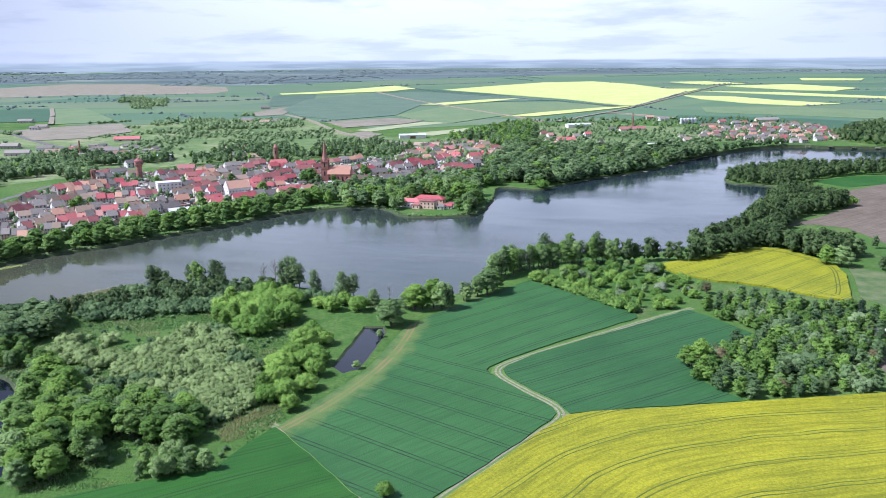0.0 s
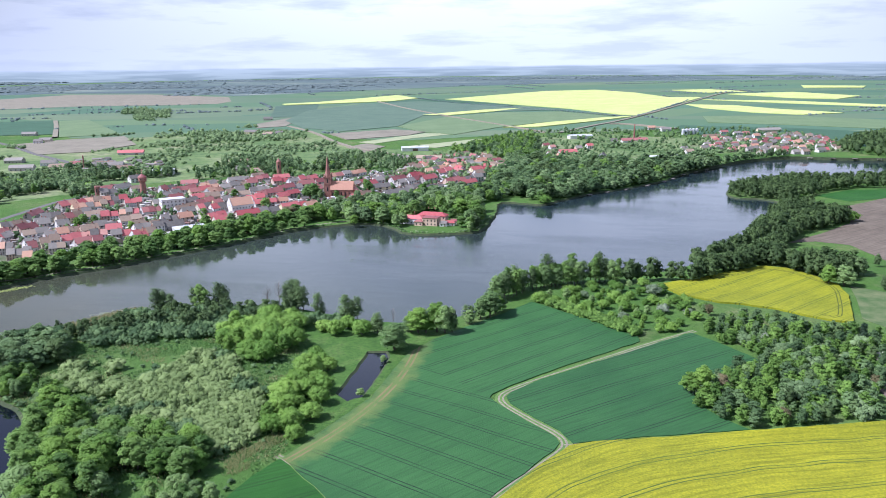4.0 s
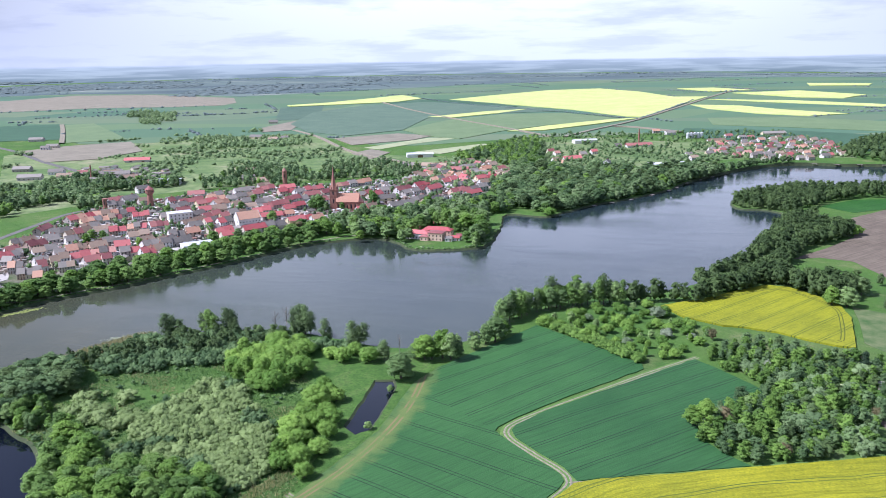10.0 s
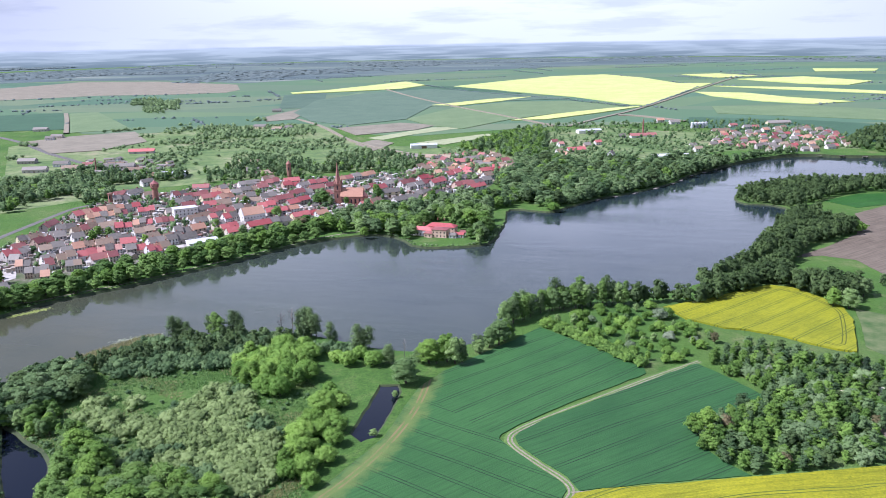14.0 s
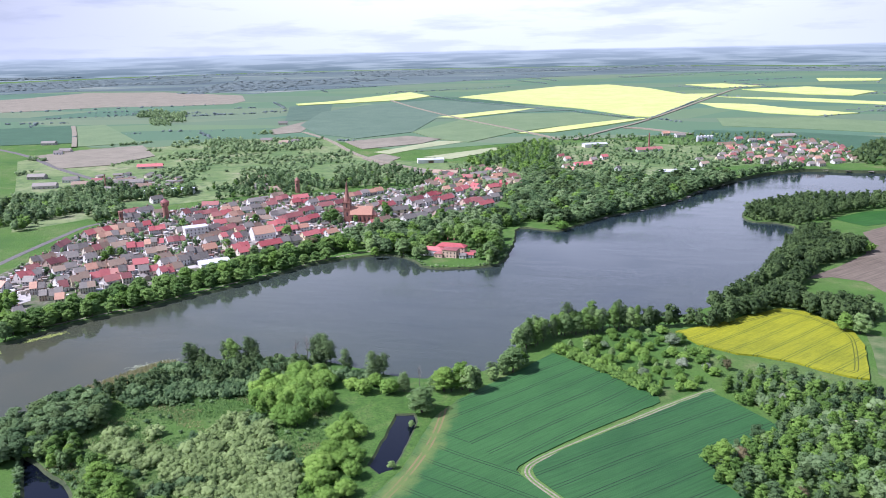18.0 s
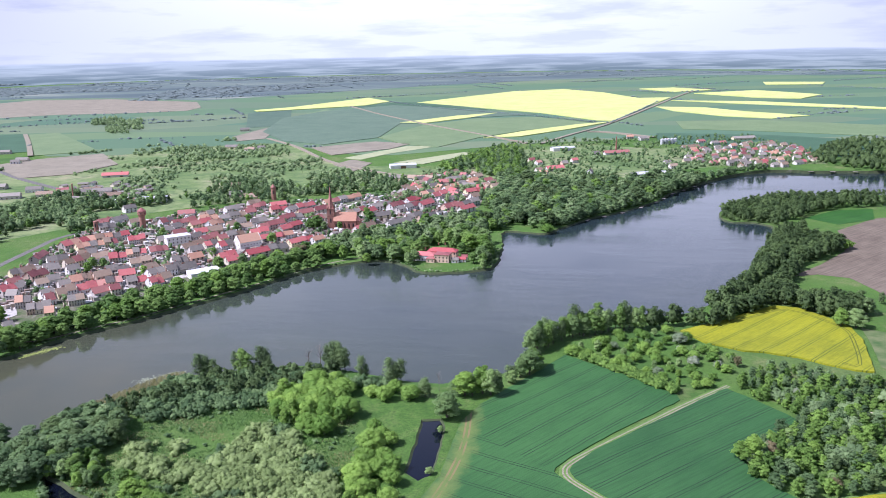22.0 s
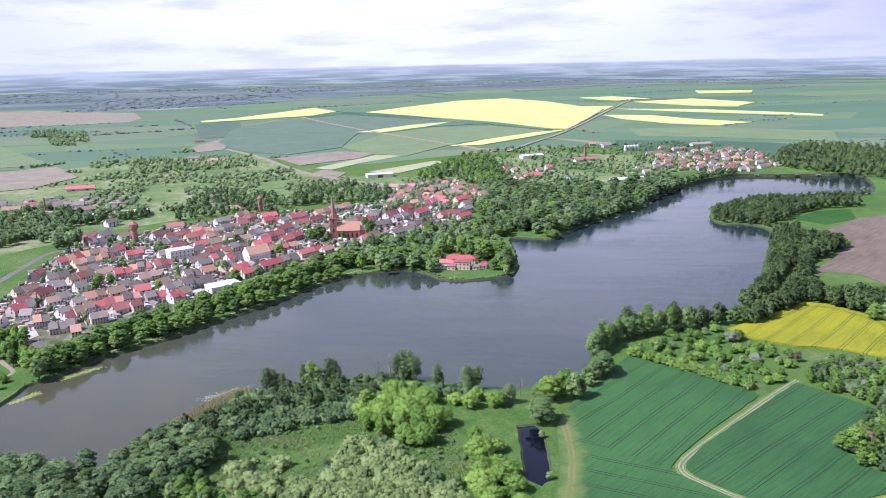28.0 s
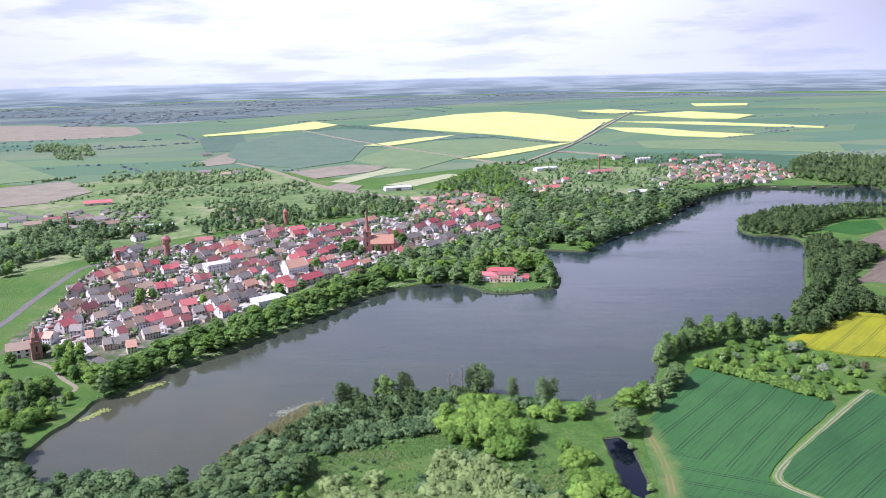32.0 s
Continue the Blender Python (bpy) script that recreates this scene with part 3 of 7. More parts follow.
def mesh(name, verts, faces, mats, index=None, smooth=False):
    me = bpy.data.meshes.new(name)
    me.from_pydata([tuple(map(float, v)) for v in verts], [], [tuple(map(int, f)) for f in faces])
    for m in mats if isinstance(mats, (list, tuple)) else [mats]:
        me.materials.append(m)
    if index is not None:
        me.polygons.foreach_set("material_index", np.asarray(index, dtype=np.int32))
    if smooth:
        me.polygons.foreach_set("use_smooth", np.ones(len(me.polygons), dtype=bool))
    me.update()
    return me


def child(name, me, parent, m=None, label=""):
    ob = new(name, me)
    ob.parent = parent
    if m is not None:
        ob.matrix_basis = m
    return tagged(ob, label)


def soft(pts, step, closed=True):
    """Points along a smooth curve through pts, about step apart."""
    pts = [Vector((*p, 0)) for p in pts]
    n, res = len(pts), []
    for i in range(n if closed else n - 1):
        p0, p1, p2, p3 = (pts[(i + k) % n] if closed else pts[min(max(i + k, 0), n - 1)] for k in (-1, 0, 1, 2))
        k = max(1, round((p2 - p1).length / step))
        for j in range(k):
            t = j / k
            q = 0.5 * (2 * p1 + (p2 - p0) * t + (2 * p0 - 5 * p1 + 4 * p2 - p3) * t * t + (3 * p1 - p0 - 3 * p2 + p3) * t**3)
            res.append((q.x, q.y))
    if not closed:
        res.append((pts[-1].x, pts[-1].y))
    return res


def straight(pts, step):
    res = []
    for (x0, y0), (x1, y1) in zip(pts, pts[1:] + pts[:1]):
        k = max(1, round(math.hypot(x1 - x0, y1 - y0) / step))
        res += [(x0 + (x1 - x0) * j / k, y0 + (y1 - y0) * j / k) for j in range(k)]
    return res


def ragged(pts, amount, scale=0.08):
    return [(x + amount * noise.noise((x * scale, y * scale, 0)), y + amount * noise.noise((x * scale, y * scale, 9))) for x, y in pts]


def inside(pts, x, y):
    """Whether the points x, y (arrays) lie in the outline pts."""
    p = np.array(pts)
    x, y = np.asarray(x, float), np.asarray(y, float)
    hit = np.zeros(x.shape, bool)
    for (x0, y0), (x1, y1) in zip(p, np.roll(p, -1, 0)):
        cross = ((y0 > y) != (y1 > y)) & (x < (x1 - x0) * (y - y0) / (y1 - y0 + 1e-12) + x0)
        hit ^= cross
    return hit


def fill(outline, inner=(), holes=()):
    """Triangles over an outline with inner points and holes left open."""
    pts, edges = [], []
    for ring in (outline, *holes):
        k, n = len(pts), len(ring)
        pts += [Vector(p) for p in ring]
        edges += [(k + i, k + (i + 1) % n) for i in range(n)]
    pts += [Vector(p) for p in inner]
    v, _, f, *_ = delaunay_2d_cdt(pts, edges, [], 0, 1e-4)
    v = np.array([tuple(p) for p in v])
    f = np.array([t for t in f if len(t) == 3])
    c = v[f].mean(1)
    keep = inside(outline, c[:, 0], c[:, 1])
    for h in holes:
        keep &= ~inside(h, c[:, 0], c[:, 1])
    f = f[keep]
    a, b, d = v[f[:, 0]], v[f[:, 1]], v[f[:, 2]]
    flip = ((b - a)[:, 0] * (d - a)[:, 1] - (b - a)[:, 1] * (d - a)[:, 0]) < 0
    f[flip] = f[flip][:, ::-1]
    return v, f


def sheet(name, outline, lift, mat, label, category="field", deep=None, kind="structure", z=None):
    """A sheet that lies over the ground, with its edge turned down."""
    xs, ys = [p[0] for p in outline], [p[1] for p in outline]
    step = max(6.0, (max(ys) - min(ys)) / 40)
    gx, gy = np.meshgrid(np.arange(min(xs), max(xs), step), np.arange(min(ys), max(ys), step))
    gx, gy = gx.ravel() + 0.31, gy.ravel() + 0.17
    ok = inside(outline, gx, gy)
    v, f = fill(outline, list(zip(gx[ok], gy[ok])) if z is None else [])
    zz = [height(x, y) + lift if z is None else z for x, y in v]
    verts = [(x, y, h) for (x, y), h in zip(v, zz)]
    faces = [tuple(t) for t in f]
    n = len(outline)
    base = len(verts)
    deep = lift + 0.3 if deep is None else deep
    ring = [(x, y, (height(x, y) + lift if z is None else z)) for x, y in outline]
    verts += ring + [(x, y, h - deep) for x, y, h in ring]
    area = sum(x0 * y1 - x1 * y0 for (x0, y0), (x1, y1) in zip(outline, outline[1:] + outline[:1]))
    for i in range(n):
        j = (i + 1) % n
        q = (base + i, base + n + i, base + n + j, base + j)
        faces.append(q if area > 0 else q[::-1])
    return tagged(new(name, mesh(name, verts, faces, mat)), label, category, "", kind)


def ribbon(name, line, width, lift, mat, label, category, kind="structure", closed=False):
    """A road or track along a line."""
    p = np.array(line, float)
    d = np.gradient(p, axis=0)
    d /= np.linalg.norm(d, axis=1)[:, None] + 1e-9
    nrm = np.stack([-d[:, 1], d[:, 0]], 1)
    verts, faces = [], []
    for (x, y), (nx, ny), i in zip(p, nrm, range(len(p))):
        w = width * (0.5 + 0.06 * noise.noise((x * 0.2, y * 0.2, 3)))
        for s in (-1, 1):
            verts.append((x + s * nx * w, y + s * ny * w, height(x, y) + lift))
        for s in (-1, 1):
            verts.append((x + s * nx * (w + 0.3), y + s * ny * (w + 0.3), height(x, y) - 0.2))
    for i in range(len(p) - 1):
        a, b = 4 * i, 4 * i + 4
        faces += [(a, b, b + 1, a + 1)[::-1], (a + 2, b + 2, b, a)[::-1], (a + 1, b + 1, b + 3, a + 3)[::-1]]
    return tagged(new(name, mesh(name, verts, faces, mat)), label, category, "", kind)


def box_data(x0, x1, y0, y1, z0, z1):
    v = [(x, y, z) for z in (z0, z1) for x, y in ((x0, y0), (x1, y0), (x1, y1), (x0, y1))]
    f = [(3, 2, 1, 0), (4, 5, 6, 7), (0, 1, 5, 4), (1, 2, 6, 5), (2, 3, 7, 6), (3, 0, 4, 7)]
    return v, f


def joined(parts):
    verts, faces = [], []
    for v, f in parts:
        k = len(verts)
        verts += list(v)
        faces += [tuple(i + k for i in t) for t in f]
    return verts, faces


def ball(sub):
    bm = bmesh.new()
    bmesh.ops.create_icosphere(bm, subdivisions=sub, radius=1)
    v = np.array([tuple(q.co) for q in bm.verts])
    f = np.array([[q.index for q in t.verts] for t in bm.faces])
    bm.free()
    return v, f


BALL = {1: ball(1), 2: ball(2), 3: ball(3)}


def lump(centre, radius, sub, seed, rough=0.42, freq=2.1):
    v, f = BALL[sub]
    k = np.array([1 + rough * noise.noise(Vector(p) * freq + Vector((seed * 3.1, seed, 0))) + rough * 0.5 * noise.noise(Vector(p) * freq * 2.7 + Vector((0, seed, 5))) for p in v])
    return v * k[:, None] * np.array(radius) + np.array(centre), f


def leaves(points, normals, size, g):
    """Small leaf sprays: one blade a point."""
    n = len(points)
    nr = normals + np.array([0, 0, 0.45]) + g.normal(0, 0.42, (n, 3))
    nr /= np.linalg.norm(nr, axis=1)[:, None] + 1e-9
    t = np.cross(nr, g.normal(0, 1, (n, 3)))
    t /= np.linalg.norm(t, axis=1)[:, None] + 1e-9
    b = np.cross(nr, t)
    s = size * g.uniform(0.6, 1.3, (n, 1))
    q = np.stack([points - t * s - b * s * 0.7, points + t * s * 0.9 - b * s * 0.5 + nr * s * 0.3, points + b * s * 1.1], 1)
    return q.reshape(-1, 3), np.arange(n * 3).reshape(-1, 3)


def unit(v):
    return v / (np.linalg.norm(v, axis=1)[:, None] + 1e-9)


def crown_data(shape, seed, count, size, sub=1, lobes=9):
    """A crown for a tree one metre tall: billowing lobes set over a core, leaf sprays on and between them. Points, triangles and
    the way that the leaves turn at each point: out of their bough and out of the crown."""
    g = np.random.default_rng(seed)
    vs, fs, ns, k = [], [], [], 0
    wide, tall, lobe, mid = {
        "round": (0.40, 0.44, 0.18, 0.54), "broad": (0.58, 0.44, 0.19, 0.50), "tall": (0.20, 0.47, 0.075, 0.52),
        "cone": (0.22, 0.5, 0.1, 0.48), "bush": (0.60, 0.46, 0.25, 0.46), "loose": (0.22, 0.43, 0.06, 0.56),
        "oval": (0.30, 0.46, 0.115, 0.52),
    }[shape]
    airy = shape in ("tall", "loose")
    heart, up = np.array([0, 0, mid - 0.12]), np.array([0, 0, 0.3])
    pts, nrm, out = [], [], []
    for i in range(lobes):
        u = 1 - 1.72 * (i + 0.5) / lobes
        a = i * 2.39996 + g.uniform(-0.4, 0.4)
        r = math.sqrt(max(0.0, 1 - u * u)) * (g.uniform(0.25, 1.25) if airy else g.uniform(0.72, 1.12))
        w = wide * ({"cone": 1.1, "tall": 1.1, "loose": 1.1, "oval": 1.1}.get(shape, 1.0) - {"cone": 0.95, "tall": 0.38, "loose": 0.35, "oval": 0.28}.get(shape, 0.0) * (u * 0.5 + 0.5))
        c = np.array([math.cos(a) * r * (w - lobe * 0.5), math.sin(a) * r * (w - lobe * 0.5), mid + (u + g.uniform(-0.12, 0.12)) * (tall - lobe * 0.5)])
        rad = lobe * g.uniform(0.6, 1.2) * np.array([1, 1, 0.9])
        v, f = lump(c, rad * (0.34 if airy else 0.72), sub, seed + i)
        vs.append(v), fs.append(f + k)
        ns.append(unit(unit(v - c) * 0.5 + unit(v - heart) * 0.3 + up))
        k += len(v)
        m = max(3, count // (lobes + 1))
        d = g.normal(0, 1, (m, 3))
        d[:, 2] = np.abs(d[:, 2]) * 0.9 - 0.3
        d = unit(d)
        p = c + d * rad * g.uniform(0.4 if airy else 0.72, 2.3 if airy else 1.25, (m, 1))
        pts.append(p), nrm.append(d), out.append(unit(d * 0.45 + unit(p - heart) * 0.33 + up + g.normal(0, 0.16, (m, 3))))
    if not airy:
        core, f = lump((0, 0, mid - 0.02), (wide * 0.66, wide * 0.66, tall * 0.78), 1, seed + 50, 0.3)
        if shape == "cone":
            core[:, :2] *= (1.15 - (core[:, 2:3] - mid + tall) / (2 * tall)) * 1.1
        vs.append(core), fs.append(f + k), ns.append(unit(core - heart))
        k += len(core)
    v, q = leaves(np.concatenate(pts), np.concatenate(nrm), size, g)
    return np.concatenate(vs + [v]), np.concatenate(fs + [q + k]), np.concatenate(ns + [np.repeat(np.concatenate(out), 3, 0)])


def foliage(name, v, f, n, mat, tone=None):
    """A mesh of leaf triangles, shaded by the way that the leaves turn; tone: the light or dark of each tree."""
    me = bpy.data.meshes.new(name)
    me.vertices.add(len(v)), me.loops.add(3 * len(f)), me.polygons.add(len(f))
    me.vertices.foreach_set("co", np.ascontiguousarray(v, np.float32).ravel())
    me.loops.foreach_set("vertex_index", np.ascontiguousarray(f, np.int32).ravel())
    me.polygons.foreach_set("loop_start", np.arange(0, 3 * len(f), 3, dtype=np.int32))
    me.polygons.foreach_set("use_smooth", np.ones(len(f), dtype=bool))
    me.materials.append(mat)
    me.update(calc_edges=True)
    me.normals_split_custom_set_from_vertices(n.tolist())
    if tone is not None:
        me.attributes.new("tone", "FLOAT", "POINT").data.foreach_set("value", np.ascontiguousarray(tone, np.float32))
    return me


def twigs_data(seed):
    """The bare limbs of a dying tree, one metre tall."""
    g = np.random.default_rng(seed)
    v, f = [], []
    for i in range(26):
        a, z0 = i * 2.4, g.uniform(0.3, 0.85)
        p = Vector((0, 0, z0))
        q = p + Vector((math.cos(a), math.sin(a), g.uniform(0.5, 1.3))) * g.uniform(0.10, 0.2) * (1.25 - z0)
        for r, e0, e1 in ((0.006, p, q), (0.003, q, q + Vector((math.cos(a + 0.8), math.sin(a + 0.8), 1.4)) * 0.06), (0.003, q, q + Vector((math.cos(a - 0.8), math.sin(a - 0.8), 0.7)) * 0.06)):
            k = len(v)
            for e, w in ((e0, r), (e1, r * 0.4)):
                v += [(e.x + w, e.y, e.z), (e.x - w * 0.5, e.y + w, e.z), (e.x - w * 0.5, e.y - w, e.z)]
            f += [(k, k + 1, k + 4, k + 3), (k + 1, k + 2, k + 5, k + 4), (k + 2, k, k + 3, k + 5)]
    return v, f


def trunk_data(top, radius, seed, limbs=4):
    """A tapered, slightly bent trunk with limbs, for a tree one metre tall."""
    g = np.random.default_rng(seed)
    parts = []

    def tube(p0, p1, r0, r1, n=6):
        p0, p1 = Vector(p0), Vector(p1)
        q = (p1 - p0).to_track_quat("Z", "Y")
        ring = [q @ Vector((math.cos(a), math.sin(a), 0)) for a in (2 * math.pi * i / n for i in range(n))]
        v = [tuple(p0 + w * r0) for w in ring] + [tuple(p1 + w * r1) for w in ring]
        return v, [(i, (i + 1) % n, n + (i + 1) % n, n + i) for i in range(n)] + [tuple(range(n, 2 * n))]

    bend = (g.uniform(-0.02, 0.02), g.uniform(-0.02, 0.02), top * 0.55)
    parts += [tube((0, 0, -0.03), bend, radius, radius * 0.75), tube(bend, (bend[0] * 2, bend[1] * 2, top), radius * 0.75, radius * 0.3)]
    for i in range(limbs):
        a = i * 2.4 + g.uniform(0, 1)
        z0 = top * g.uniform(0.4, 0.8)
        parts.append(tube((0, 0, z0), (math.cos(a) * 0.2, math.sin(a) * 0.2, z0 + g.uniform(0.12, 0.25)), radius * 0.45, radius * 0.12, 5))
    return joined(parts)


TREES = {}
KINDS = {  # crown shape, leaf, number of sprays, lobes, trunk top, trunk radius
    "alder": ("oval", "alder", 1500, 22, 0.6, 0.020), "alder_tall": ("tall", "alder", 900, 22, 0.7, 0.018),
    "lime": ("oval", "lime", 1500, 22, 0.5, 0.024), "poplar": ("loose", "lime", 1300, 22, 0.8, 0.018),
    "willow": ("broad", "willow", 2000, 34, 0.45, 0.03), "silver": ("oval", "grey", 1500, 22, 0.5, 0.025),
    "shrub": ("bush", "fresh", 1000, 14, 0.4, 0.03), "fruit": ("bush", "blossom", 900, 14, 0.4, 0.03),
    "rust": ("round", "rust", 800, 14, 0.5, 0.025), "spruce": ("cone", "spruce", 700, 20, 0.8, 0.016),
    "fresh": ("oval", "fresh", 1500, 22, 0.5, 0.022), "bare": ("loose", "rust", 0, 0, 0.9, 0.016),
}
TREE_WORDS = {
    "alder": "dark green alder", "alder_tall": "tall narrow dark alder", "lime": "full green lime tree",
    "poplar": "thin loose poplar", "willow": "bright domed willow", "silver": "grey-green willow",
    "shrub": "fresh green shrub", "fruit": "white-blossomed fruit tree", "rust": "rusty brown-leaved tree",
    "spruce": "dark spruce", "fresh": "fresh green spring tree", "bare": "almost bare dying tree",
}
TREE_NAMES = {
    "alder": "alder_tree", "alder_tall": "alder_tree", "lime": "lime_tree", "poplar": "poplar_tree", "willow": "willow_tree", "silver": "willow_tree",
    "shrub": "shrub", "fruit": "fruit_tree", "rust": "beech_tree", "spruce": "spruce_tree", "fresh": "maple_tree", "bare": "dead_tree",
}


def proto(kind, variant, near=True):
    key = (kind, variant, near)
    if key not in TREES:
        shape, lf, count, lobes, top, rad = KINDS[kind]
        seed = 100 + 17 * variant + sum(map(ord, kind))
        if lobes:
            fine = (0.025 if near else 0.044) * (1.35 if shape == "bush" else 1.0)
            crown = foliage("crown", *crown_data(shape, seed, int(count * (1.55 if near else 0.5)), fine, 1, lobes), LEAF[lf])
        else:
            crown = mesh("crown", *twigs_data(seed), PALE_BARK)
        tv, tf = trunk_data(top, rad, seed)
        TREES[key] = (mesh("trunk", tv, tf, BARK if lobes else PALE_BARK), crown)
    return TREES[key]


def plant(kind, x, y, tall, wide=1.0, where="", group=""):
    """One tree with its trunk and crown."""
    trunk, crown = proto(kind, int(rng.integers(0, 4)), y < 500)
    root = new(TREE_NAMES[kind])
    s = tall * rng.uniform(0.82, 1.12)
    wide *= rng.uniform(0.8, 1.25)
    root.matrix_basis = Matrix.LocRotScale((x, y, height(x, y)), Euler((0, 0, rng.uniform(0, 6.28))), (s * wide, s * wide, s))
    child("trunk", trunk, root)
    child("crown", crown, root)
    tagged(root, TREE_WORDS[kind] + (" " + where if where else ""), "shrub" if kind == "shrub" else "tree", group)
    return root


def scatter(outline, gap, n_max=9999, seed=1, keep=None):
    """Points spread through an outline, at least about gap apart."""
    g = np.random.default_rng(seed)
    p = np.array(outline)
    (x0, y0), (x1, y1) = p.min(0), p.max(0)
    nx, ny = max(1, int((x1 - x0) / gap)), max(1, int((y1 - y0) / (gap * 0.87)))
    i, j = np.meshgrid(np.arange(nx + 1), np.arange(ny + 1))
    x = (x0 + (i + 0.5 * (j % 2)) * gap + g.uniform(-0.38, 0.38, i.shape) * gap).ravel()
    y = (y0 + j * gap * 0.87 + g.uniform(-0.38, 0.38, i.shape) * gap).ravel()
    ok = inside(outline, x, y)
    pts = np.stack([x[ok], y[ok]], 1)
    g.shuffle(pts)
    return [tuple(q) for q in pts[:n_max]]


def clumped(points, scale, above, seed=0.0):
    """Those of the points that fall into natural patches."""
    return [q for q in points if noise.noise((q[0] * scale, q[1] * scale, seed)) > above]


def mixed_wood(points, tall, wide, label, sprays, lobes, seed, shares=(("mixed", 0.55, "green"), ("alder", 0.2, "dark green"), ("fresh", 0.07, "light green"), ("sage", 0.18, "grey-green"))):
    """A wood of several kinds of tree, one joined mesh for each kind."""
    pts = list(points)
    np.random.default_rng(seed).shuffle(pts)
    start = 0.0
    for mat, share, word in shares:
        part = pts[int(start * len(pts)) : int((start + share) * len(pts))]
        start += share
        if part:
            thick("wood", [tuple(q) for q in part], "oval", LEAF_STUFF[mat], tall, wide, word + " trees of the " + label, "wood", sprays, lobes, 5, 0.033 if sprays > 300 else 0.05, seed)


def thick(name, points, shape, mat, tall, wide, label, category, sprays=110, lobes=6, variants=6, size=0.05, seed=3, sink=0.06):
    """Many alike plants that nobody could count, joined in one mesh."""
    g = np.random.default_rng(seed)
    temps = [crown_data(shape, seed * 31 + i, int(sprays * 1.5), size, 1, lobes) for i in range(variants)]
    vs, fs, ns, tones, k = [], [], [], [], 0
    for x, y in points:
        v, f, n = temps[int(g.integers(0, variants))]
        h = g.uniform(*tall)
        w = h * g.uniform(*wide)
        a = g.uniform(0, 6.28)
        c, s = math.cos(a), math.sin(a)
        q, m = np.empty_like(v), np.empty_like(n)
        q[:, 0], q[:, 1], q[:, 2] = (v[:, 0] * c - v[:, 1] * s) * w + x, (v[:, 0] * s + v[:, 1] * c) * w + y, v[:, 2] * h + height(x, y) - sink * h
        m[:, 0], m[:, 1], m[:, 2] = (n[:, 0] * c - n[:, 1] * s) / w, (n[:, 0] * s + n[:, 1] * c) / w, n[:, 2] / h
        vs.append(q), fs.append(f + k), ns.append(unit(m)), tones.append(np.full(len(v), g.uniform(0, 1)))
        k += len(v)
    me = foliage(name, np.concatenate(vs), np.concatenate(fs), np.concatenate(ns), mat, np.concatenate(tones))
    return tagged(new(name, me), label, category, "", "stuff")


def blades(name, points, mat, tall, label, category, seed=7, many=5, lean=0.35, width=0.12):
    """Tufts of reed or rough grass: a few thin leaning blades a tuft."""
    g = np.random.default_rng(seed)
    p = np.repeat(np.array(points), many, 0)
    n = len(p)
    foot = p + g.normal(0, 0.45, (n, 2))
    z = np.array([height(x, y) for x, y in foot])
    tip = foot + g.normal(0, lean, (n, 2))
    h = g.uniform(tall[0], tall[1], n)
    a = g.uniform(0, 6.28, n)
    w = np.stack([np.cos(a), np.sin(a)], 1) * width * g.uniform(0.6, 1.4, (n, 1))
    v = np.stack([np.column_stack([foot - w, z - 0.05]), np.column_stack([foot + w, z - 0.05]), np.column_stack([tip, z + h])], 1).reshape(-1, 3)
    me = bpy.data.meshes.new(name)
    me.from_pydata(v.tolist(), [], np.arange(n * 3).reshape(-1, 3).tolist())
    me.materials.append(mat)
    me.attributes.new("tone", "FLOAT", "POINT").data.foreach_set("value", np.repeat(g.uniform(0, 1, n), 3).astype(np.float32))
    return tagged(new(name, me), label, category, "", "stuff")


# ---- plan: outlines in metres ----
LAKE = [(-308.7, 373.2), (-315.4, 393.8), (-312.6, 416.5), (-303.9, 436.4), (-299.2, 458.1), (-289.0, 466.3), (-275.6, 485.9), (-255.5, 506.2), (-233.0, 524.1), (-208.9, 550.8), (-181.9, 576.7), (-156.0, 606.5), (-132.0, 636.1), (-106.9, 654.5), (-76.0, 667.3), (-57.0, 662.5), (-39.2, 641.0), (-34.7, 629.0), (-17.5, 621.2), (12.3, 624.3), (26.7, 631.6), (36.5, 654.1), (46.3, 705.0), (57.2, 764.2), (94.4, 751.3), (115.3, 775.8), (114.1, 771.0), (152.8, 813.2), (195.1, 843.2), (252.9, 897.8), (287, 945), (349, 1009), (423, 1067), (487, 1090), (541, 1073), (603, 1062), (645, 1040), (566, 909), (454.1, 896.3), (401.2, 894.4), (338.4, 865.8), (307.9, 833.3), (293.3, 802.5), (293.2, 776.7), (315.4, 768.5), (323.7, 744.3), (303.6, 701.6), (271.0, 653.5), (234.0, 598.4), (195.1, 544.5), (158.0, 505.5), (134.0, 492.5), (120.4, 497.5), (109.4, 497.8), (78.8, 491.3), (55.2, 476.3), (37.9, 460.7), (27.5, 433.9), (13.7, 412.1), (1.3, 405.2), (-13.9, 401.5), (-25.7, 396.9), (-41.0, 401.3), (-57.2, 409.9), (-77.3, 420.0), (-94.7, 428.2), (-110.3, 431.4), (-132.7, 429.4), (-154.5, 425.8), (-172.5, 421.6), (-184.8, 410.8), (-197.5, 388.9), (-206.6, 378.2), (-217.0, 364.5), (-227.4, 355.2), (-237.9, 349.0), (-251.1, 345.5)]
POND = [(-38.3, 355.3), (-28.9, 355.9), (-27.1, 345.6), (-30.7, 324.0), (-35.5, 302.3), (-42.2, 298.3), (-47.4, 306.2), (-43.2, 327.7)]
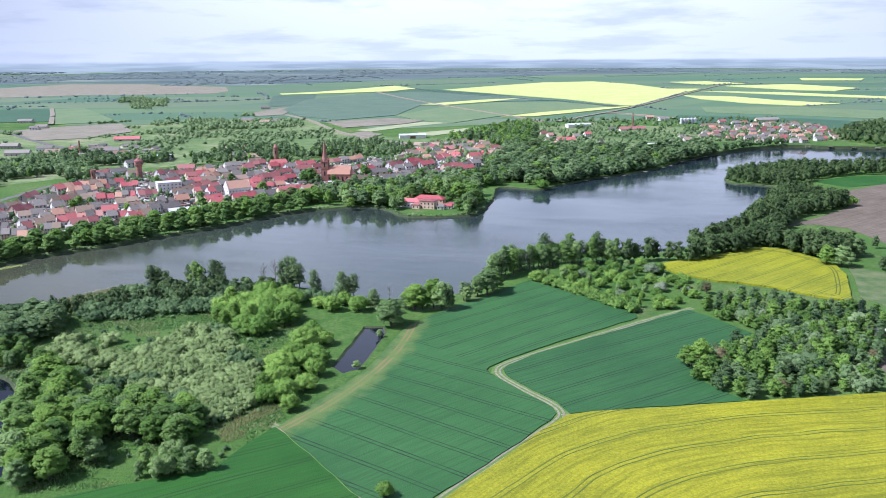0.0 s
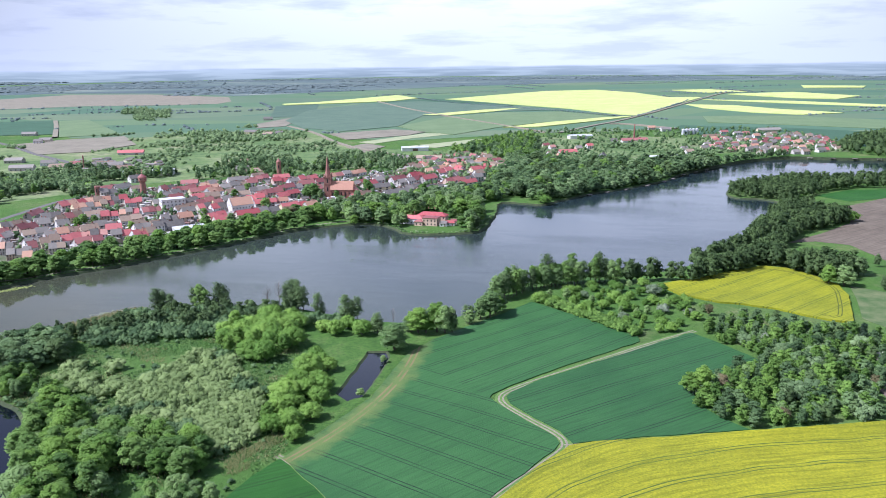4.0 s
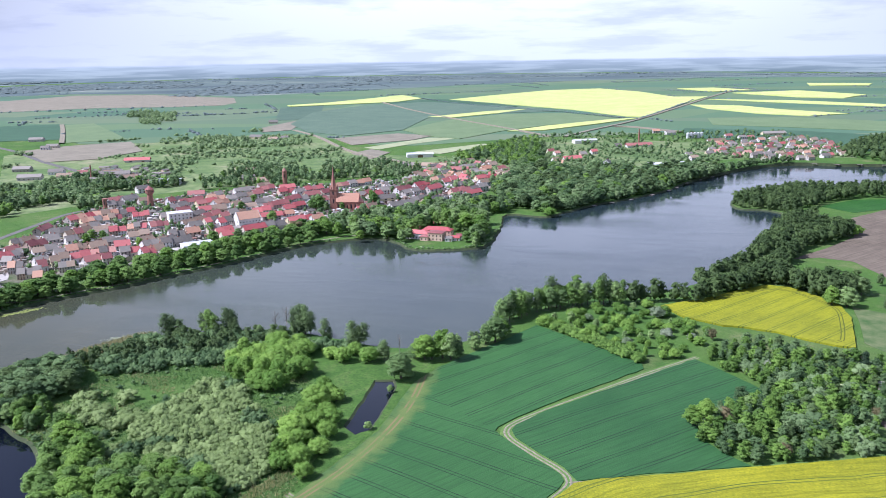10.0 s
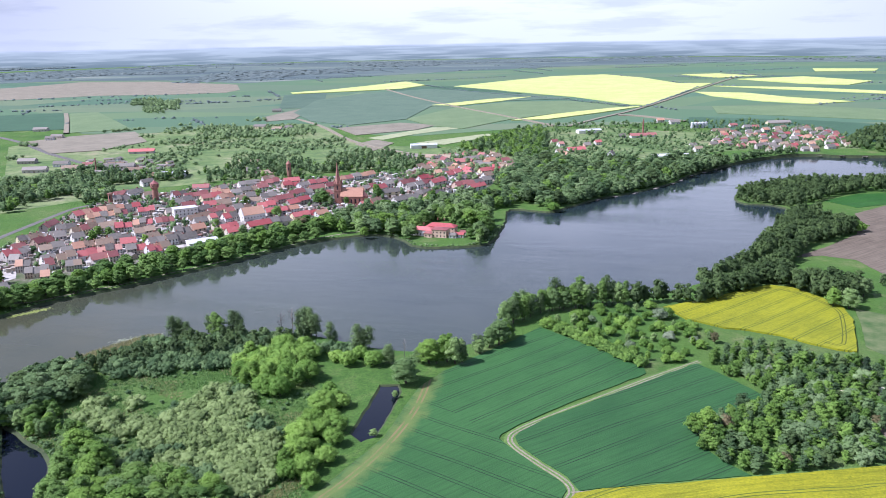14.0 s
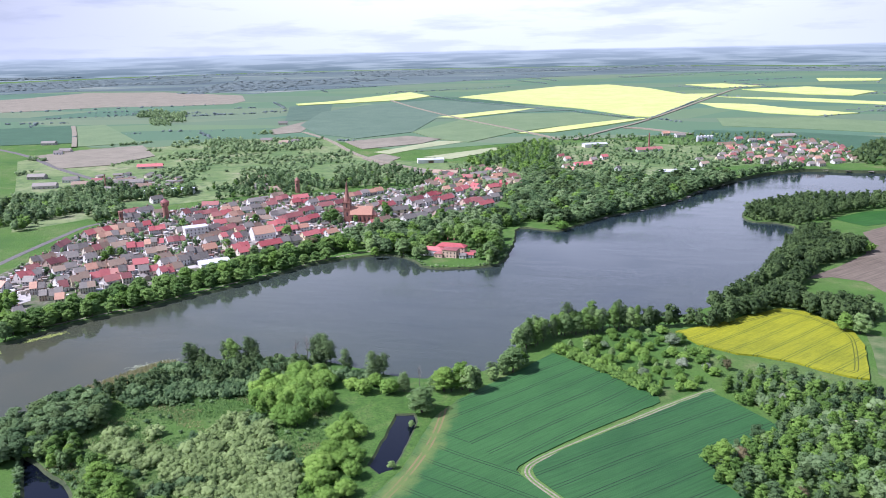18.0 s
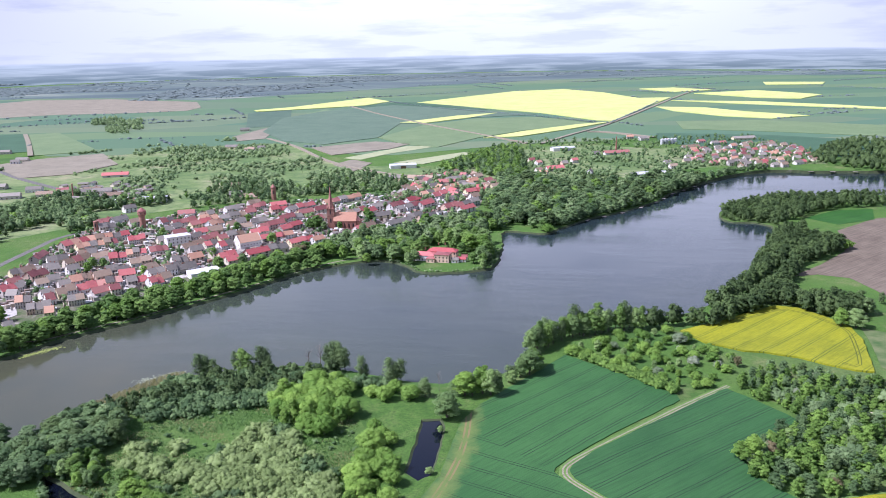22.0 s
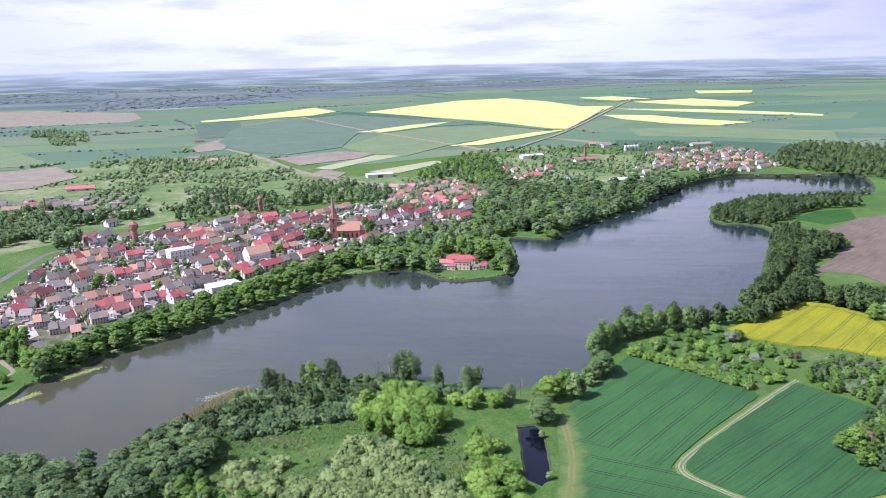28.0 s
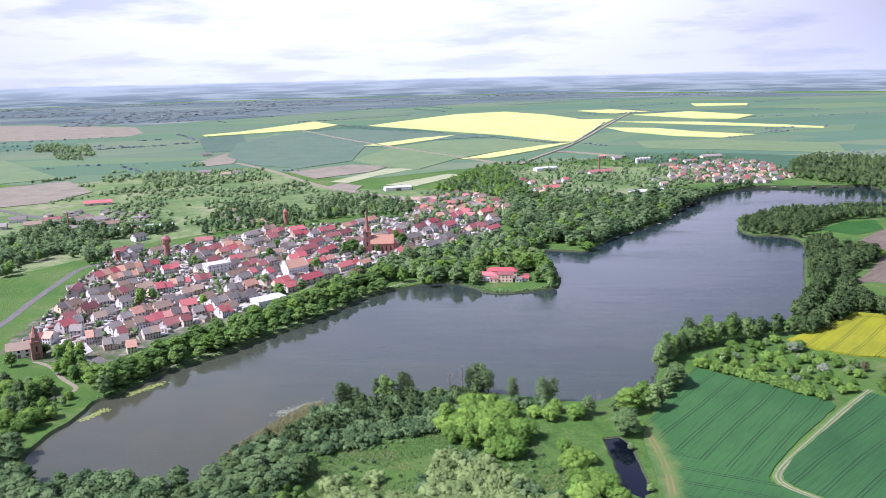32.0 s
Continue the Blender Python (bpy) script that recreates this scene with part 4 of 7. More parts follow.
POND_MEADOW = [(-58.0, 256.0), (-51.0, 268.0), (-42.0, 284.0), (-33.0, 302.0), (-26.0, 328.0), (-20.5, 350.0), (-9.0, 369.0), (-16.0, 379.0), (-36.0, 380.0), (-56.0, 392.0), (-72.0, 394.0), (-73.0, 372.0), (-66.0, 350.0), (-56.0, 344.0), (-54.0, 322.0), (-53.0, 296.0), (-55.0, 276.0), (-61.0, 266.0)]
POND_WEST = [(-204.2, 314.7), (-182.2, 300.7), (-170.3, 290.2), (-153.5, 258.9), (-151.2, 243.6), (-160.0, 239.0)]
POND_SOUTH = [(-157.7, 235.1), (-146.0, 235.6), (-140.8, 231.8), (-136.4, 222.1), (-138.6, 217.1), (-147.3, 217.2)]
WHEAT_WEST = [(48.7, 431.6), (76.0, 397.3), (94.7, 370.5), (94.1, 363.6), (54.2, 334.7), (26.7, 312.1), (18.0, 302.9), (16.9, 299.4), (20.1, 292.9), (30.2, 277.0), (38.7, 264.0), (39.2, 259.3), (36.6, 254.0), (15.9, 228.3), (-4.2, 204.8), (-18.1, 187.5), (-25.2, 204.5), (-41.8, 227.5), (-58.7, 250.6), (-53.0, 261.1), (-41.5, 283.2), (-32.2, 301.6), (-24.7, 330.8), (-19.0, 351.6), (-7.4, 369.6), (13.0, 392.1), (32.3, 412.0)]
WHEAT_EAST = [(122.8, 376.1), (135.2, 353.5), (143.5, 334.0), (127.0, 323.8), (103.3, 307.9), (98.7, 293.0), (104.1, 279.1), (111.2, 268.3), (74.0, 263.8), (44.5, 259.2), (40.9, 269.2), (32.7, 280.6), (24.5, 293.4), (23.4, 300.4), (25.6, 304.6), (39.4, 317.7), (67.5, 337.3), (95.7, 356.9)]
RAPE_SOUTH = [(165.9, 273.2), (195.6, 276.2), (176.0, 229.1), (115.1, 151.9), (25.8, 153.1), (-22.7, 177.7), (-0.6, 204.1), (15.5, 223.3), (32.6, 245.5), (42.8, 256.5), (52.5, 259.1), (75.6, 261.8), (112.1, 266.4), (138.7, 269.7)]
RAPE_EAST = [(128.9, 462.9), (166.3, 479.8), (189.3, 493.8), (209.9, 503.9), (223.9, 497.2), (232.6, 476.3), (237.3, 457.0), (232.2, 434.6), (211.0, 386.9), (201.8, 391.0), (191.3, 400.3), (181.1, 412.1), (165.9, 421.4), (154.5, 425.1), (136.9, 441.0)]
WHEAT_SOUTH = [(-25.9, 204.5), (-41.7, 226.4), (-59.4, 250.6), (-66.2, 239.2), (-72.7, 222.0), (-85.1, 216.8), (-100.6, 212.6), (-116.1, 206.0), (-108.1, 180.1), (-32.2, 163.6), (-17.9, 184.9)]
PLOUGHED_EAST = [(256.7, 573.7), (296.5, 604.1), (338.4, 642.8), (363.7, 684.7), (375.0, 720.1), (440.7, 767.3), (485.2, 776.0), (318.3, 500.4), (299.0, 513.9), (299.3, 534.3), (298.6, 564.2), (279.4, 577.0)]
PLOUGHED_GARDEN = [(181.1, 320.5), (192.8, 321.6), (177.6, 294.2), (178.4, 306.2)]
MEADOW_SPIT = [(374.5, 781.4), (424.8, 813.3), (467.3, 815.1), (438.8, 763.8), (390.4, 745.4)]
REED_BED = [(-220.0, 375.7), (-209.3, 392.2), (-196.1, 409.5), (-181.5, 426.1), (-172.3, 428.7), (-171.0, 420.7), (-180.1, 403.8), (-188.5, 389.6), (-197.5, 375.5), (-207.6, 367.8)]
BROWN_FAR = [(-1545, 2821), (-1429, 3090), (-1109, 3043), (-742, 2788), (-668, 2537), (-680, 2419), (-820, 2379), (-1055, 2379), (-1248, 2272), (-1354, 2235), (-1647, 2727)]
DARK_WEST = [(-1071, 1803), (-904, 1853), (-743, 1522), (-895, 1499)]
STRIPED_WEST = [(-885, 1835), (-830, 1863), (-614, 1512), (-710, 1464)]
BROWN_WEST = [(-730, 1348), (-683, 1411), (-589, 1466), (-514, 1324), (-553, 1229), (-619, 1203)]
BLUE_MID = [(-350, 1770), (-351, 2084), (-256, 2287), (-65, 2432), (160, 2214), (302, 2015), (114, 1973), (15, 1870), (-45, 1876), (-90, 1604), (-193, 1514), (-282, 1594)]
DARK_SMALL = [(-476, 2287), (-404, 1866), (-306, 1905), (-362, 2351)]
PALE_MID = [(-328, 2125), (-262, 2341), (-87, 2099), (-170, 1870), (-278, 1880)]
RAPE_STRIP_WEST = [(-473, 2366), (-376, 2440), (-153, 2782), (-77, 2591), (-152, 2442), (-299, 2373), (-454, 2310)]
BROWN_SMALL = [(-399, 1685), (-353, 1852), (-325, 1768), (-324, 1637), (-375, 1602)]
GREEN_MID = [(-90, 1604), (15, 1835), (141, 1951), (293, 1955), (391, 1766), (214, 1660), (112, 1562), (21, 1431), (-42, 1490)]
RAPE_FAR = [(11, 2514), (157, 2701), (380, 2954), (579, 3015), (672, 2783), (707, 2488), (809, 2475), (659, 2206), (546, 1989), (447, 1811), (418, 1831), (323, 2055), (165, 2291)]
RAPE_LINE = [(-45, 1894), (103, 2036), (213, 2089), (128, 1972), (15, 1870)]
RAPE_BAND = [(118, 1549), (212, 1646), (351, 1754), (442, 1794), (316, 1666), (190, 1555)]
STRIP_A = [(844, 2928), (984, 2951), (1063, 2766), (904, 2710)]
STRIP_B = [(941, 2629), (1190, 2707), (1284, 2445), (1149, 2310), (1049, 2381)]
STRIP_C = [(660, 2156), (775, 2096), (823, 1960), (919, 1817), (810, 1776), (727, 1854), (661, 2019)]
STRIP_D = [(771, 2357), (990, 2246), (1151, 2054), (1201, 1961), (1177, 1923), (947, 2148)]
STRIP_E = [(1430, 3179), (1641, 3090), (1557, 2954), (1354, 2987)]
GREEN_EAST = [(579, 1765), (772, 1747), (971, 1581), (867, 1409), (682, 1540), (543, 1618)]
DARK_EAST = [(467, 1558), (657, 1481), (826, 1340), (714, 1155), (620, 1199), (488, 1308), (430, 1432)]
PALE_STRIP = [(-56, 1260), (62, 1356), (85, 1338), (-11, 1234)]
DARK_MID = [(-188, 2408), (-26, 2562), (91, 2455), (198, 2198), (66, 2128), (-45, 2013), (-101, 2156)]
ROAD_DIAG = [(-194, 2431), (-101, 2139), (13, 1845), (90, 1675), (144, 1552), (190, 1446)]
BROWN_MID = [(-154, 1254), (-126, 1304), (-92, 1260), (-117, 1180)]
RAPE_STRIP_MID = [(-141, 1326), (-34, 1459), (30, 1454), (-64, 1366), (-113, 1301)]
STUBBLE = [(-211, 1470), (-95, 1539), (-27, 1490), (-65, 1425), (-165, 1364)]
WOOD_EAST = [(109.3, 469.5), (137.4, 469.7), (163.1, 469.1), (190.2, 491.0), (215.7, 510.1), (230.2, 477.4), (245.7, 467.9), (266.0, 484.0), (258.0, 498.0), (238.0, 508.0), (229.0, 520.0), (240.0, 547.0), (258.0, 571.5), (291.1, 611.4), (341.2, 646.8), (341.9, 671.8), (323.8, 678.5), (294.8, 633.1), (257.1, 584.6), (212.1, 527.5), (176.0, 492.5), (152.0, 478.0), (131.4, 476.8), (111.2, 476.8)]
WOOD_SPIT = [(297.0, 800.2), (337.2, 846.7), (388.6, 865.9), (498.6, 873.6), (493.8, 830.1), (428.8, 821.1), (377.8, 788.6), (333.2, 751.5), (313.0, 769.9)]
WOOD_PENINSULA = [(64.0, 811.7), (93.9, 766.2), (124.9, 786.1), (167.2, 826.4), (194.6, 841.4), (286, 945), (356, 1007), (319, 1055), (248, 1013), (188, 1006), (163, 1029), (132, 1078), (93, 1080), (63, 981), (52.1, 888.5)]
WOOD_FAR_EAST = [(574, 1161), (575, 1115), (602, 1059), (636, 1010), (705, 953), (941, 1211), (848, 1277), (763, 1361), (668, 1287)]
ROUGH_EAST = [(244.1, 457.4), (265.8, 434.9), (283.8, 423.6), (243.4, 362.9), (227.1, 371.6), (219.6, 395.3), (234.1, 428.6)]
WOOD_TOWN_BACK = [(-167, 988), (-136, 1003), (-98, 997), (-60, 1003), (-28, 1006), (-22, 1046), (-43, 1089), (-70, 1117), (-102, 1152), (-127, 1146), (-154, 1116), (-182, 1102)]
WOOD_TOWN_BACK_WEST = [(-296, 940), (-258, 948), (-215, 959), (-183, 983), (-139, 999), (-147, 1070), (-189, 1068), (-230, 1083), (-277, 1118), (-296, 1085), (-302, 1009), (-331, 1005)]
WOOD_HILL = [(14, 1179), (39, 1231), (69, 1294), (102, 1348), (138, 1401), (165, 1380), (145, 1212), (137, 1102), (112, 1077), (91, 1072), (74, 1103), (54, 1172), (33, 1129)]
PARK_TREES = [(-119.0, 737.8), (-84.5, 757.2), (-33.8, 790.3), (8.2, 818.9), (79.7, 849.3), (60.6, 775.4), (26.2, 747.5), (1.4, 739.1), (-20.4, 716.3), (-47.0, 675.8), (-70.9, 668.0), (-104.0, 680.5)]
COPSE_C = [(-706, 1798), (-645, 1807), (-628, 1837), (-672, 1958), (-745, 1924)]
COPSE_D = [(-446, 1356), (-401, 1328), (-361, 1327), (-331, 1335), (-362, 1461), (-407, 1501), (-473, 1498)]
COPSE_E = [(-291, 1354), (-237, 1371), (-247, 1438), (-305, 1449)]
VILLAGE = [(433, 1285), (525, 1343), (602, 1361), (637, 1273), (592, 1162), (488, 1112), (433, 1129), (389, 1173)]
YARDS_WEST = [(-523, 1107), (-501, 1140), (-459, 1133), (-391, 1095), (-372, 1023), (-414, 1010), (-471, 1011)]
WOOD_WEST = [(-495.6, 794.0), (-464.9, 822.3), (-453.4, 870.5), (-437, 931), (-420, 1007), (-492, 1054), (-504, 971), (-571, 920)]
COPSE_FAR = [(-802, 1976), (-734, 1973), (-671, 1971), (-723, 2125), (-812, 2195), (-849, 2127)]
THICKET = [(-139.1, 276.3), (-136.0, 291.7), (-136.4, 319.6), (-124.3, 342.6), (-114.8, 356.4), (-104.5, 351.3), (-91.0, 324.7), (-77.2, 306.9), (-72.9, 282.8), (-71.0, 260.5), (-76.2, 254.8), (-83.0, 251.4), (-94.2, 261.9), (-105.3, 271.2), (-124.7, 281.7)]
THICKET_WEST = [(-175.8, 320.5), (-173.1, 340.0), (-162.4, 343.5), (-143.2, 333.5), (-132.9, 308.1), (-137.3, 298.0), (-152.6, 296.6), (-165.6, 304.5)]
STRAW = [(-73.8, 271.5), (-61.9, 275.3), (-59.1, 266.4), (-67.1, 255.9), (-69.1, 243.3), (-74.9, 238.2), (-78.8, 247.6), (-75.2, 256.1)]
WOOD_LEFT = [(-221.4, 344.1), (-207.2, 346.8), (-187.3, 334.5), (-171.0, 304.0), (-176.6, 300.6), (-205.7, 317.3)]
BUSH_SOUTH = [(-98.8, 224.9), (-91.1, 229.4), (-80.6, 230.7), (-73.4, 222.0), (-79.9, 216.7), (-93.3, 215.7)]
WILLOWS = [(-109.4, 359.5), (-116.5, 375.0), (-113.1, 388.7), (-101.0, 400.1), (-84.0, 405.7), (-74.4, 384.9), (-72.0, 358.6), (-78.1, 348.4), (-81.7, 337.9), (-92.7, 341.1), (-103.4, 352.1)]
WILLOWS_EAST = [(-65.5, 330.3), (-61.1, 348.0), (-52.7, 340.1), (-50.9, 316.4), (-51.2, 292.2), (-51.0, 271.1), (-57.1, 263.5), (-66.6, 269.4), (-71.8, 281.7), (-70.5, 298.3), (-68.7, 312.9)]
WOOD_SOUTH = [(-168.4, 301.6), (-160.6, 303.8), (-146.3, 287.5), (-134.7, 271.3), (-120.7, 271.5), (-102.0, 261.6), (-85.4, 255.0), (-80.3, 239.9), (-92.0, 237.7), (-103.9, 239.5), (-115.1, 242.1), (-109.2, 225.1), (-118.4, 221.8), (-121.0, 211.0), (-130.0, 211.1), (-150.6, 251.0), (-160.9, 279.3)]
WOOD_NEAR_SHORE = [(-235.2, 358.5), (-208.9, 350.0), (-197.5, 370.1), (-174.1, 381.0), (-152.1, 391.7), (-125.4, 391.0), (-86.5, 402.7), (-83.3, 418.4), (-109.5, 423.6), (-151.7, 417.1), (-176.1, 400.1), (-199.1, 385.3), (-222.5, 375.1), (-242.8, 371.2)]
COPSE_EAST = [(99.2, 298.2), (106.9, 307.8), (128.2, 327.2), (145.2, 336.9), (159.4, 341.1), (181.4, 333.1), (183.7, 306.1), (166.9, 275.8), (139.9, 272.2), (113.7, 270.2), (102.0, 278.1), (97.1, 290.2)]
GARDENS_EAST = [(127.3, 379.6), (149.5, 393.4), (167.4, 400.9), (183.4, 382.8), (203.9, 377.6), (215.8, 364.0), (183.7, 306.1), (176.3, 333.3), (146.0, 334.0), (135.2, 353.5)]
ORCHARD = [(51.5, 430.4), (69.6, 454.3), (103.3, 469.1), (126.2, 463.0), (135.1, 435.0), (146.9, 412.0), (124.5, 379.7), (111.0, 372.8), (97.2, 374.0), (76.6, 400.4)]
HEDGE = [(49.8, 435.1), (57.2, 437.3), (98.1, 377.6), (93.6, 370.6)]
PARK_ISLAND = [(-109.9, 677.1), (-72.9, 703.6), (-32.6, 722.9), (-0.9, 743.7), (36.6, 735.5), (29.2, 638.0), (17.0, 621.8), (8.5, 661.5), (-16.5, 707.1), (-31.7, 640.4), (-48.6, 648.5), (-87.4, 655.2)]
SHORE_BELT = [(29.0, 428.4), (45.7, 449.3), (62.1, 457.8), (85.5, 463.9), (106.7, 465.4), (108.6, 473.9), (87.3, 473.7), (63.7, 469.8), (43.2, 458.7), (28.0, 436.9)]
WOOD_SHORE_WEST = [(-283.0, 328.3), (-253.5, 332.1), (-236.8, 337.3), (-224.7, 344.7), (-214.6, 354.2), (-204.6, 367.8), (-196.0, 370.7), (-185.0, 361.7), (-180.8, 344.5), (-186.2, 330.6), (-195.5, 316.3), (-215.6, 307.4), (-257.1, 305.2), (-274.8, 308.5)]
SHRUBS_NORTH = [(-184.4, 402.0), (-175.6, 415.7), (-151.3, 417.8), (-116.9, 399.1), (-107.4, 385.2), (-120.6, 374.9), (-143.0, 376.0), (-154.7, 368.1), (-173.5, 366.3), (-186.8, 375.0)]
SHORE_SCRUB = [(-153.9, 414.5), (-135.7, 418.5), (-110.9, 418.2), (-92.4, 414.5), (-68.6, 405.0), (-48.9, 393.5), (-50.0, 387.8), (-69.9, 396.2), (-94.4, 393.8), (-112.6, 384.8), (-135.6, 392.8), (-153.4, 403.4)]
PROMENADE = [(-298.7, 469.1), (-282.2, 487.3), (-256.3, 512.6), (-220.5, 554.0), (-173.3, 605.7), (-130.0, 662.2), (-100.4, 689.6), (-102.7, 715.6), (-132.4, 697.9), (-181.9, 633.2), (-226.0, 575.9), (-262.5, 531.1), (-289.3, 506.0), (-305.8, 485.4)]
PARK_SOUTHWEST = [(-374.9, 483.7), (-338.9, 485.8), (-312.8, 468.1), (-310.7, 451.7), (-316.3, 435.9), (-320.5, 418.3), (-325.0, 407.9), (-345.0, 406.1)]
WOOD_CORNER = [(-353.3, 407.9), (-327.3, 407.1), (-314.8, 392.5), (-305.4, 375.0), (-300.6, 349.1), (-332.3, 355.7)]
WOOD_CORNER_SOUTH = [(-307.9, 364.1), (-300.7, 363.6), (-286.9, 356.7), (-262.4, 347.7), (-249.9, 349.9), (-238.3, 351.5), (-231.7, 339.4), (-245.5, 326.5), (-255.1, 310.1), (-290.3, 317.3), (-307.8, 343.8)]
TUFTS = [(-234.0, 375.4), (-193.9, 374.4), (-156.2, 371.7), (-130.8, 379.9), (-83.1, 385.1), (-63.9, 338.9), (-59.9, 287.9), (-58.5, 258.0), (-60.8, 249.3), (-72.4, 221.0), (-100.6, 212.6), (-122.4, 208.8), (-131.7, 213.7), (-157.6, 279.3), (-199.3, 314.6)]
COMMON = [(-731, 1290), (-658, 1457), (-538, 1560), (-396, 1658), (-234, 1499), (-147, 1246), (-40, 1216), (45, 1158), (156, 1360), (272, 1445), (356, 1365), (496, 1308), (602, 1170), (588, 1127), (469, 1148), (362, 1113), (266, 1034), (162, 969), (116, 1058), (5, 985), (-83, 1038), (-182, 994), (-291, 950), (-362, 902), (-403.2, 848.2), (-462.2, 778.6)]
VILLAGE_TREES = [(175, 1466), (240, 1504), (341, 1465), (478, 1489), (614, 1497), (639, 1280), (591, 1149), (497, 1155), (417, 1147), (330, 1089), (251, 1037), (199, 1045), (160, 1138)]
PARK_WEST = [(-339.9, 526.7), (-342.7, 552.1), (-322.0, 529.9), (-310.2, 503.1), (-313.2, 483.5), (-329.4, 501.8)]
TOWN = [(-382.7, 558.1), (-354.4, 535.2), (-332.4, 530.2), (-303.2, 523.4), (-274.7, 561.9), (-231.2, 590.7), (-191.0, 650.7), (-152.4, 696.9), (-93.9, 772.3), (-30.4, 809.0), (7.5, 843.8), (45.3, 893.9), (59, 978), (30, 1055), (-14, 1024), (-80, 963), (-142, 945), (-209, 943), (-272, 927), (-321.7, 889.7), (-376.6, 848.5), (-383.0, 767.0), (-380.3, 672.6), (-384.7, 607.2)]
SQUARE = [(-357.8, 581.6), (-331.9, 568.2), (-321.1, 547.0), (-325.6, 537.1), (-344.7, 561.7)]
TOWN_EAST = [(-67.7, 883.5), (-24.9, 920.6), (8.2, 911.5), (44.7, 919.2), (74.5, 959.4), (85.1, 1016.0), (64.9, 1096.1), (23.0, 1130.6), (-15.4, 1112.5), (-43.1, 1021.7)]
TOWN_GAPS = [(-373.6, 573.2), (-309.8, 552.4), (-276.8, 574.9), (-232.7, 608.3), (-191.3, 668.5), (-151.6, 717.5), (-91.9, 790.0), (-26.8, 828.7), (12.8, 868.4), (50, 928), (50, 973), (9, 1026), (-114, 973), (-209, 953), (-271, 921), (-325.4, 876.0), (-376.6, 848.5), (-382.4, 746.0)]
MEADOW_BUSHES = [(-488, 1217), (-456, 1358), (-342, 1311), (-315, 1483), (-169, 1280), (-150, 1097), (-191, 1077), (-298, 1121), (-313, 1003), (-386, 1045), (-436, 1089)]
TOWN_WEST_TREES = [(-455.0, 764.7), (-452.2, 830.8), (-433.8, 877.5), (-389.9, 814.3), (-379.8, 862.8), (-413, 928), (-374, 948), (-327, 968), (-346, 1007), (-418, 976), (-457, 940), (-480.8, 838.3)]
WOOD_FAR_A = [(-2452, 3239), (-1916, 3255), (-1522, 3452), (-1119, 3683), (-1310, 4318), (-2047, 4656), (-2698, 4600), (-3297, 4369)]
SHORE_EAST = [(309.4, 712.5), (346.8, 729.4), (304.3, 641.6), (242.6, 576.7), (201.5, 530.1), (163.3, 492.7), (160.7, 509.9), (187.2, 531.7), (219.9, 571.5), (266.3, 642.6)]
WOOD_FAR_B = [(-1070, 2994), (-1038, 3374), (-1006, 3795), (-831, 3979), (-440, 3980), (-232, 4272), (20, 4218), (-206, 3787), (-437, 3502), (-674, 3162), (-809, 3043), (-932, 2892)]
WOOD_FAR_C = [(1605, 4054), (2037, 4239), (2310, 3987), (1994, 3437), (1743, 3624)]
WOOD_FAR_D = [(-1251, 3984), (-805, 4131), (19, 4131), (667, 4261), (1283, 4315), (1371, 4614), (729, 4657), (22, 4606), (-1521, 4850)]
HEATH = [(-2750, 3200), (-2000, 2980), (-1500, 3200), (-1110, 3120), (-730, 2860), (-350, 3150), (100, 3480), (700, 3760), (1400, 3850), (2300, 3500), (2700, 3480), (1450, 4520), (700, 4720), (0, 4770), (-800, 4720), (-1650, 4440), (-2750, 3480)]
PLAIN = [(-1304, 1705), (-1009, 1830), (-681, 1451), (-554, 1442), (-394, 1541), (-287, 1557), (-136, 1372), (-57, 1347), (61, 1397), (187, 1450), (314, 1462), (450, 1498), (578, 1442), (677, 1351), (773, 1253), (1008, 1254)]
TRACK_LINE = [(125.6, 378.8), (96.3, 359.4), (67.8, 338.8), (39.5, 318.3), (26.4, 307.7), (21.6, 301.1), (22.4, 292.9), (31.4, 278.5), (39.1, 267.3), (41.2, 260.2), (38.6, 253.5), (26.1, 238.7), (11.9, 221.6), (-2.3, 204.1), (-14.5, 188.7)]
TRACK_EDGE = [(40.9, 258.4), (48.5, 259.1), (73.7, 262.4), (112.3, 266.8), (138.9, 270.2), (172.8, 274.1)]
TRACK_SOUTH = [(-61.1, 252.8), (-52.0, 244.2), (-37.7, 223.9), (-25.5, 206.9), (-17.8, 191.4)]
PROM_PATH = [(-328.7, 529.3), (-303.5, 495.9), (-283.0, 491.2), (-256.3, 512.6), (-233.6, 531.1), (-209.1, 556.3), (-181.8, 584.4), (-155.7, 612.2), (-131.7, 639.3), (-105.6, 665.3), (-73.6, 682.7), (-39.9, 699.1)]
PARK_PATH = [(-354.4, 535.2), (-340.1, 521.7), (-327.1, 499.4), (-313.9, 480.2), (-319.2, 471.2), (-325.2, 466.0)]
ROAD_WEST = [(-410.2, 594.0), (-404.9, 632.7), (-403.4, 691.7), (-399.7, 756.6), (-394.4, 801.2), (-372.3, 829.3), (-343.2, 847.5)]
ROAD_FARM = [(-875, 1466), (-755, 1359), (-619, 1203), (-522, 1103), (-477, 1054)]
ROAD_FIELD = [(-713, 1454), (-810, 1664), (-893, 1835)]
ROAD_NORTH = [(-317, 1637), (-245, 1499), (-165, 1295), (-91, 1179), (-39, 1123)]
ROAD_EAST = [(213, 1440), (295, 1566), (385, 1694), (501, 1890), (698, 2247), (933, 2665), (1089, 2877)]
ROAD_PALE = [(339, 1608), (375, 1591), (441, 1487)]
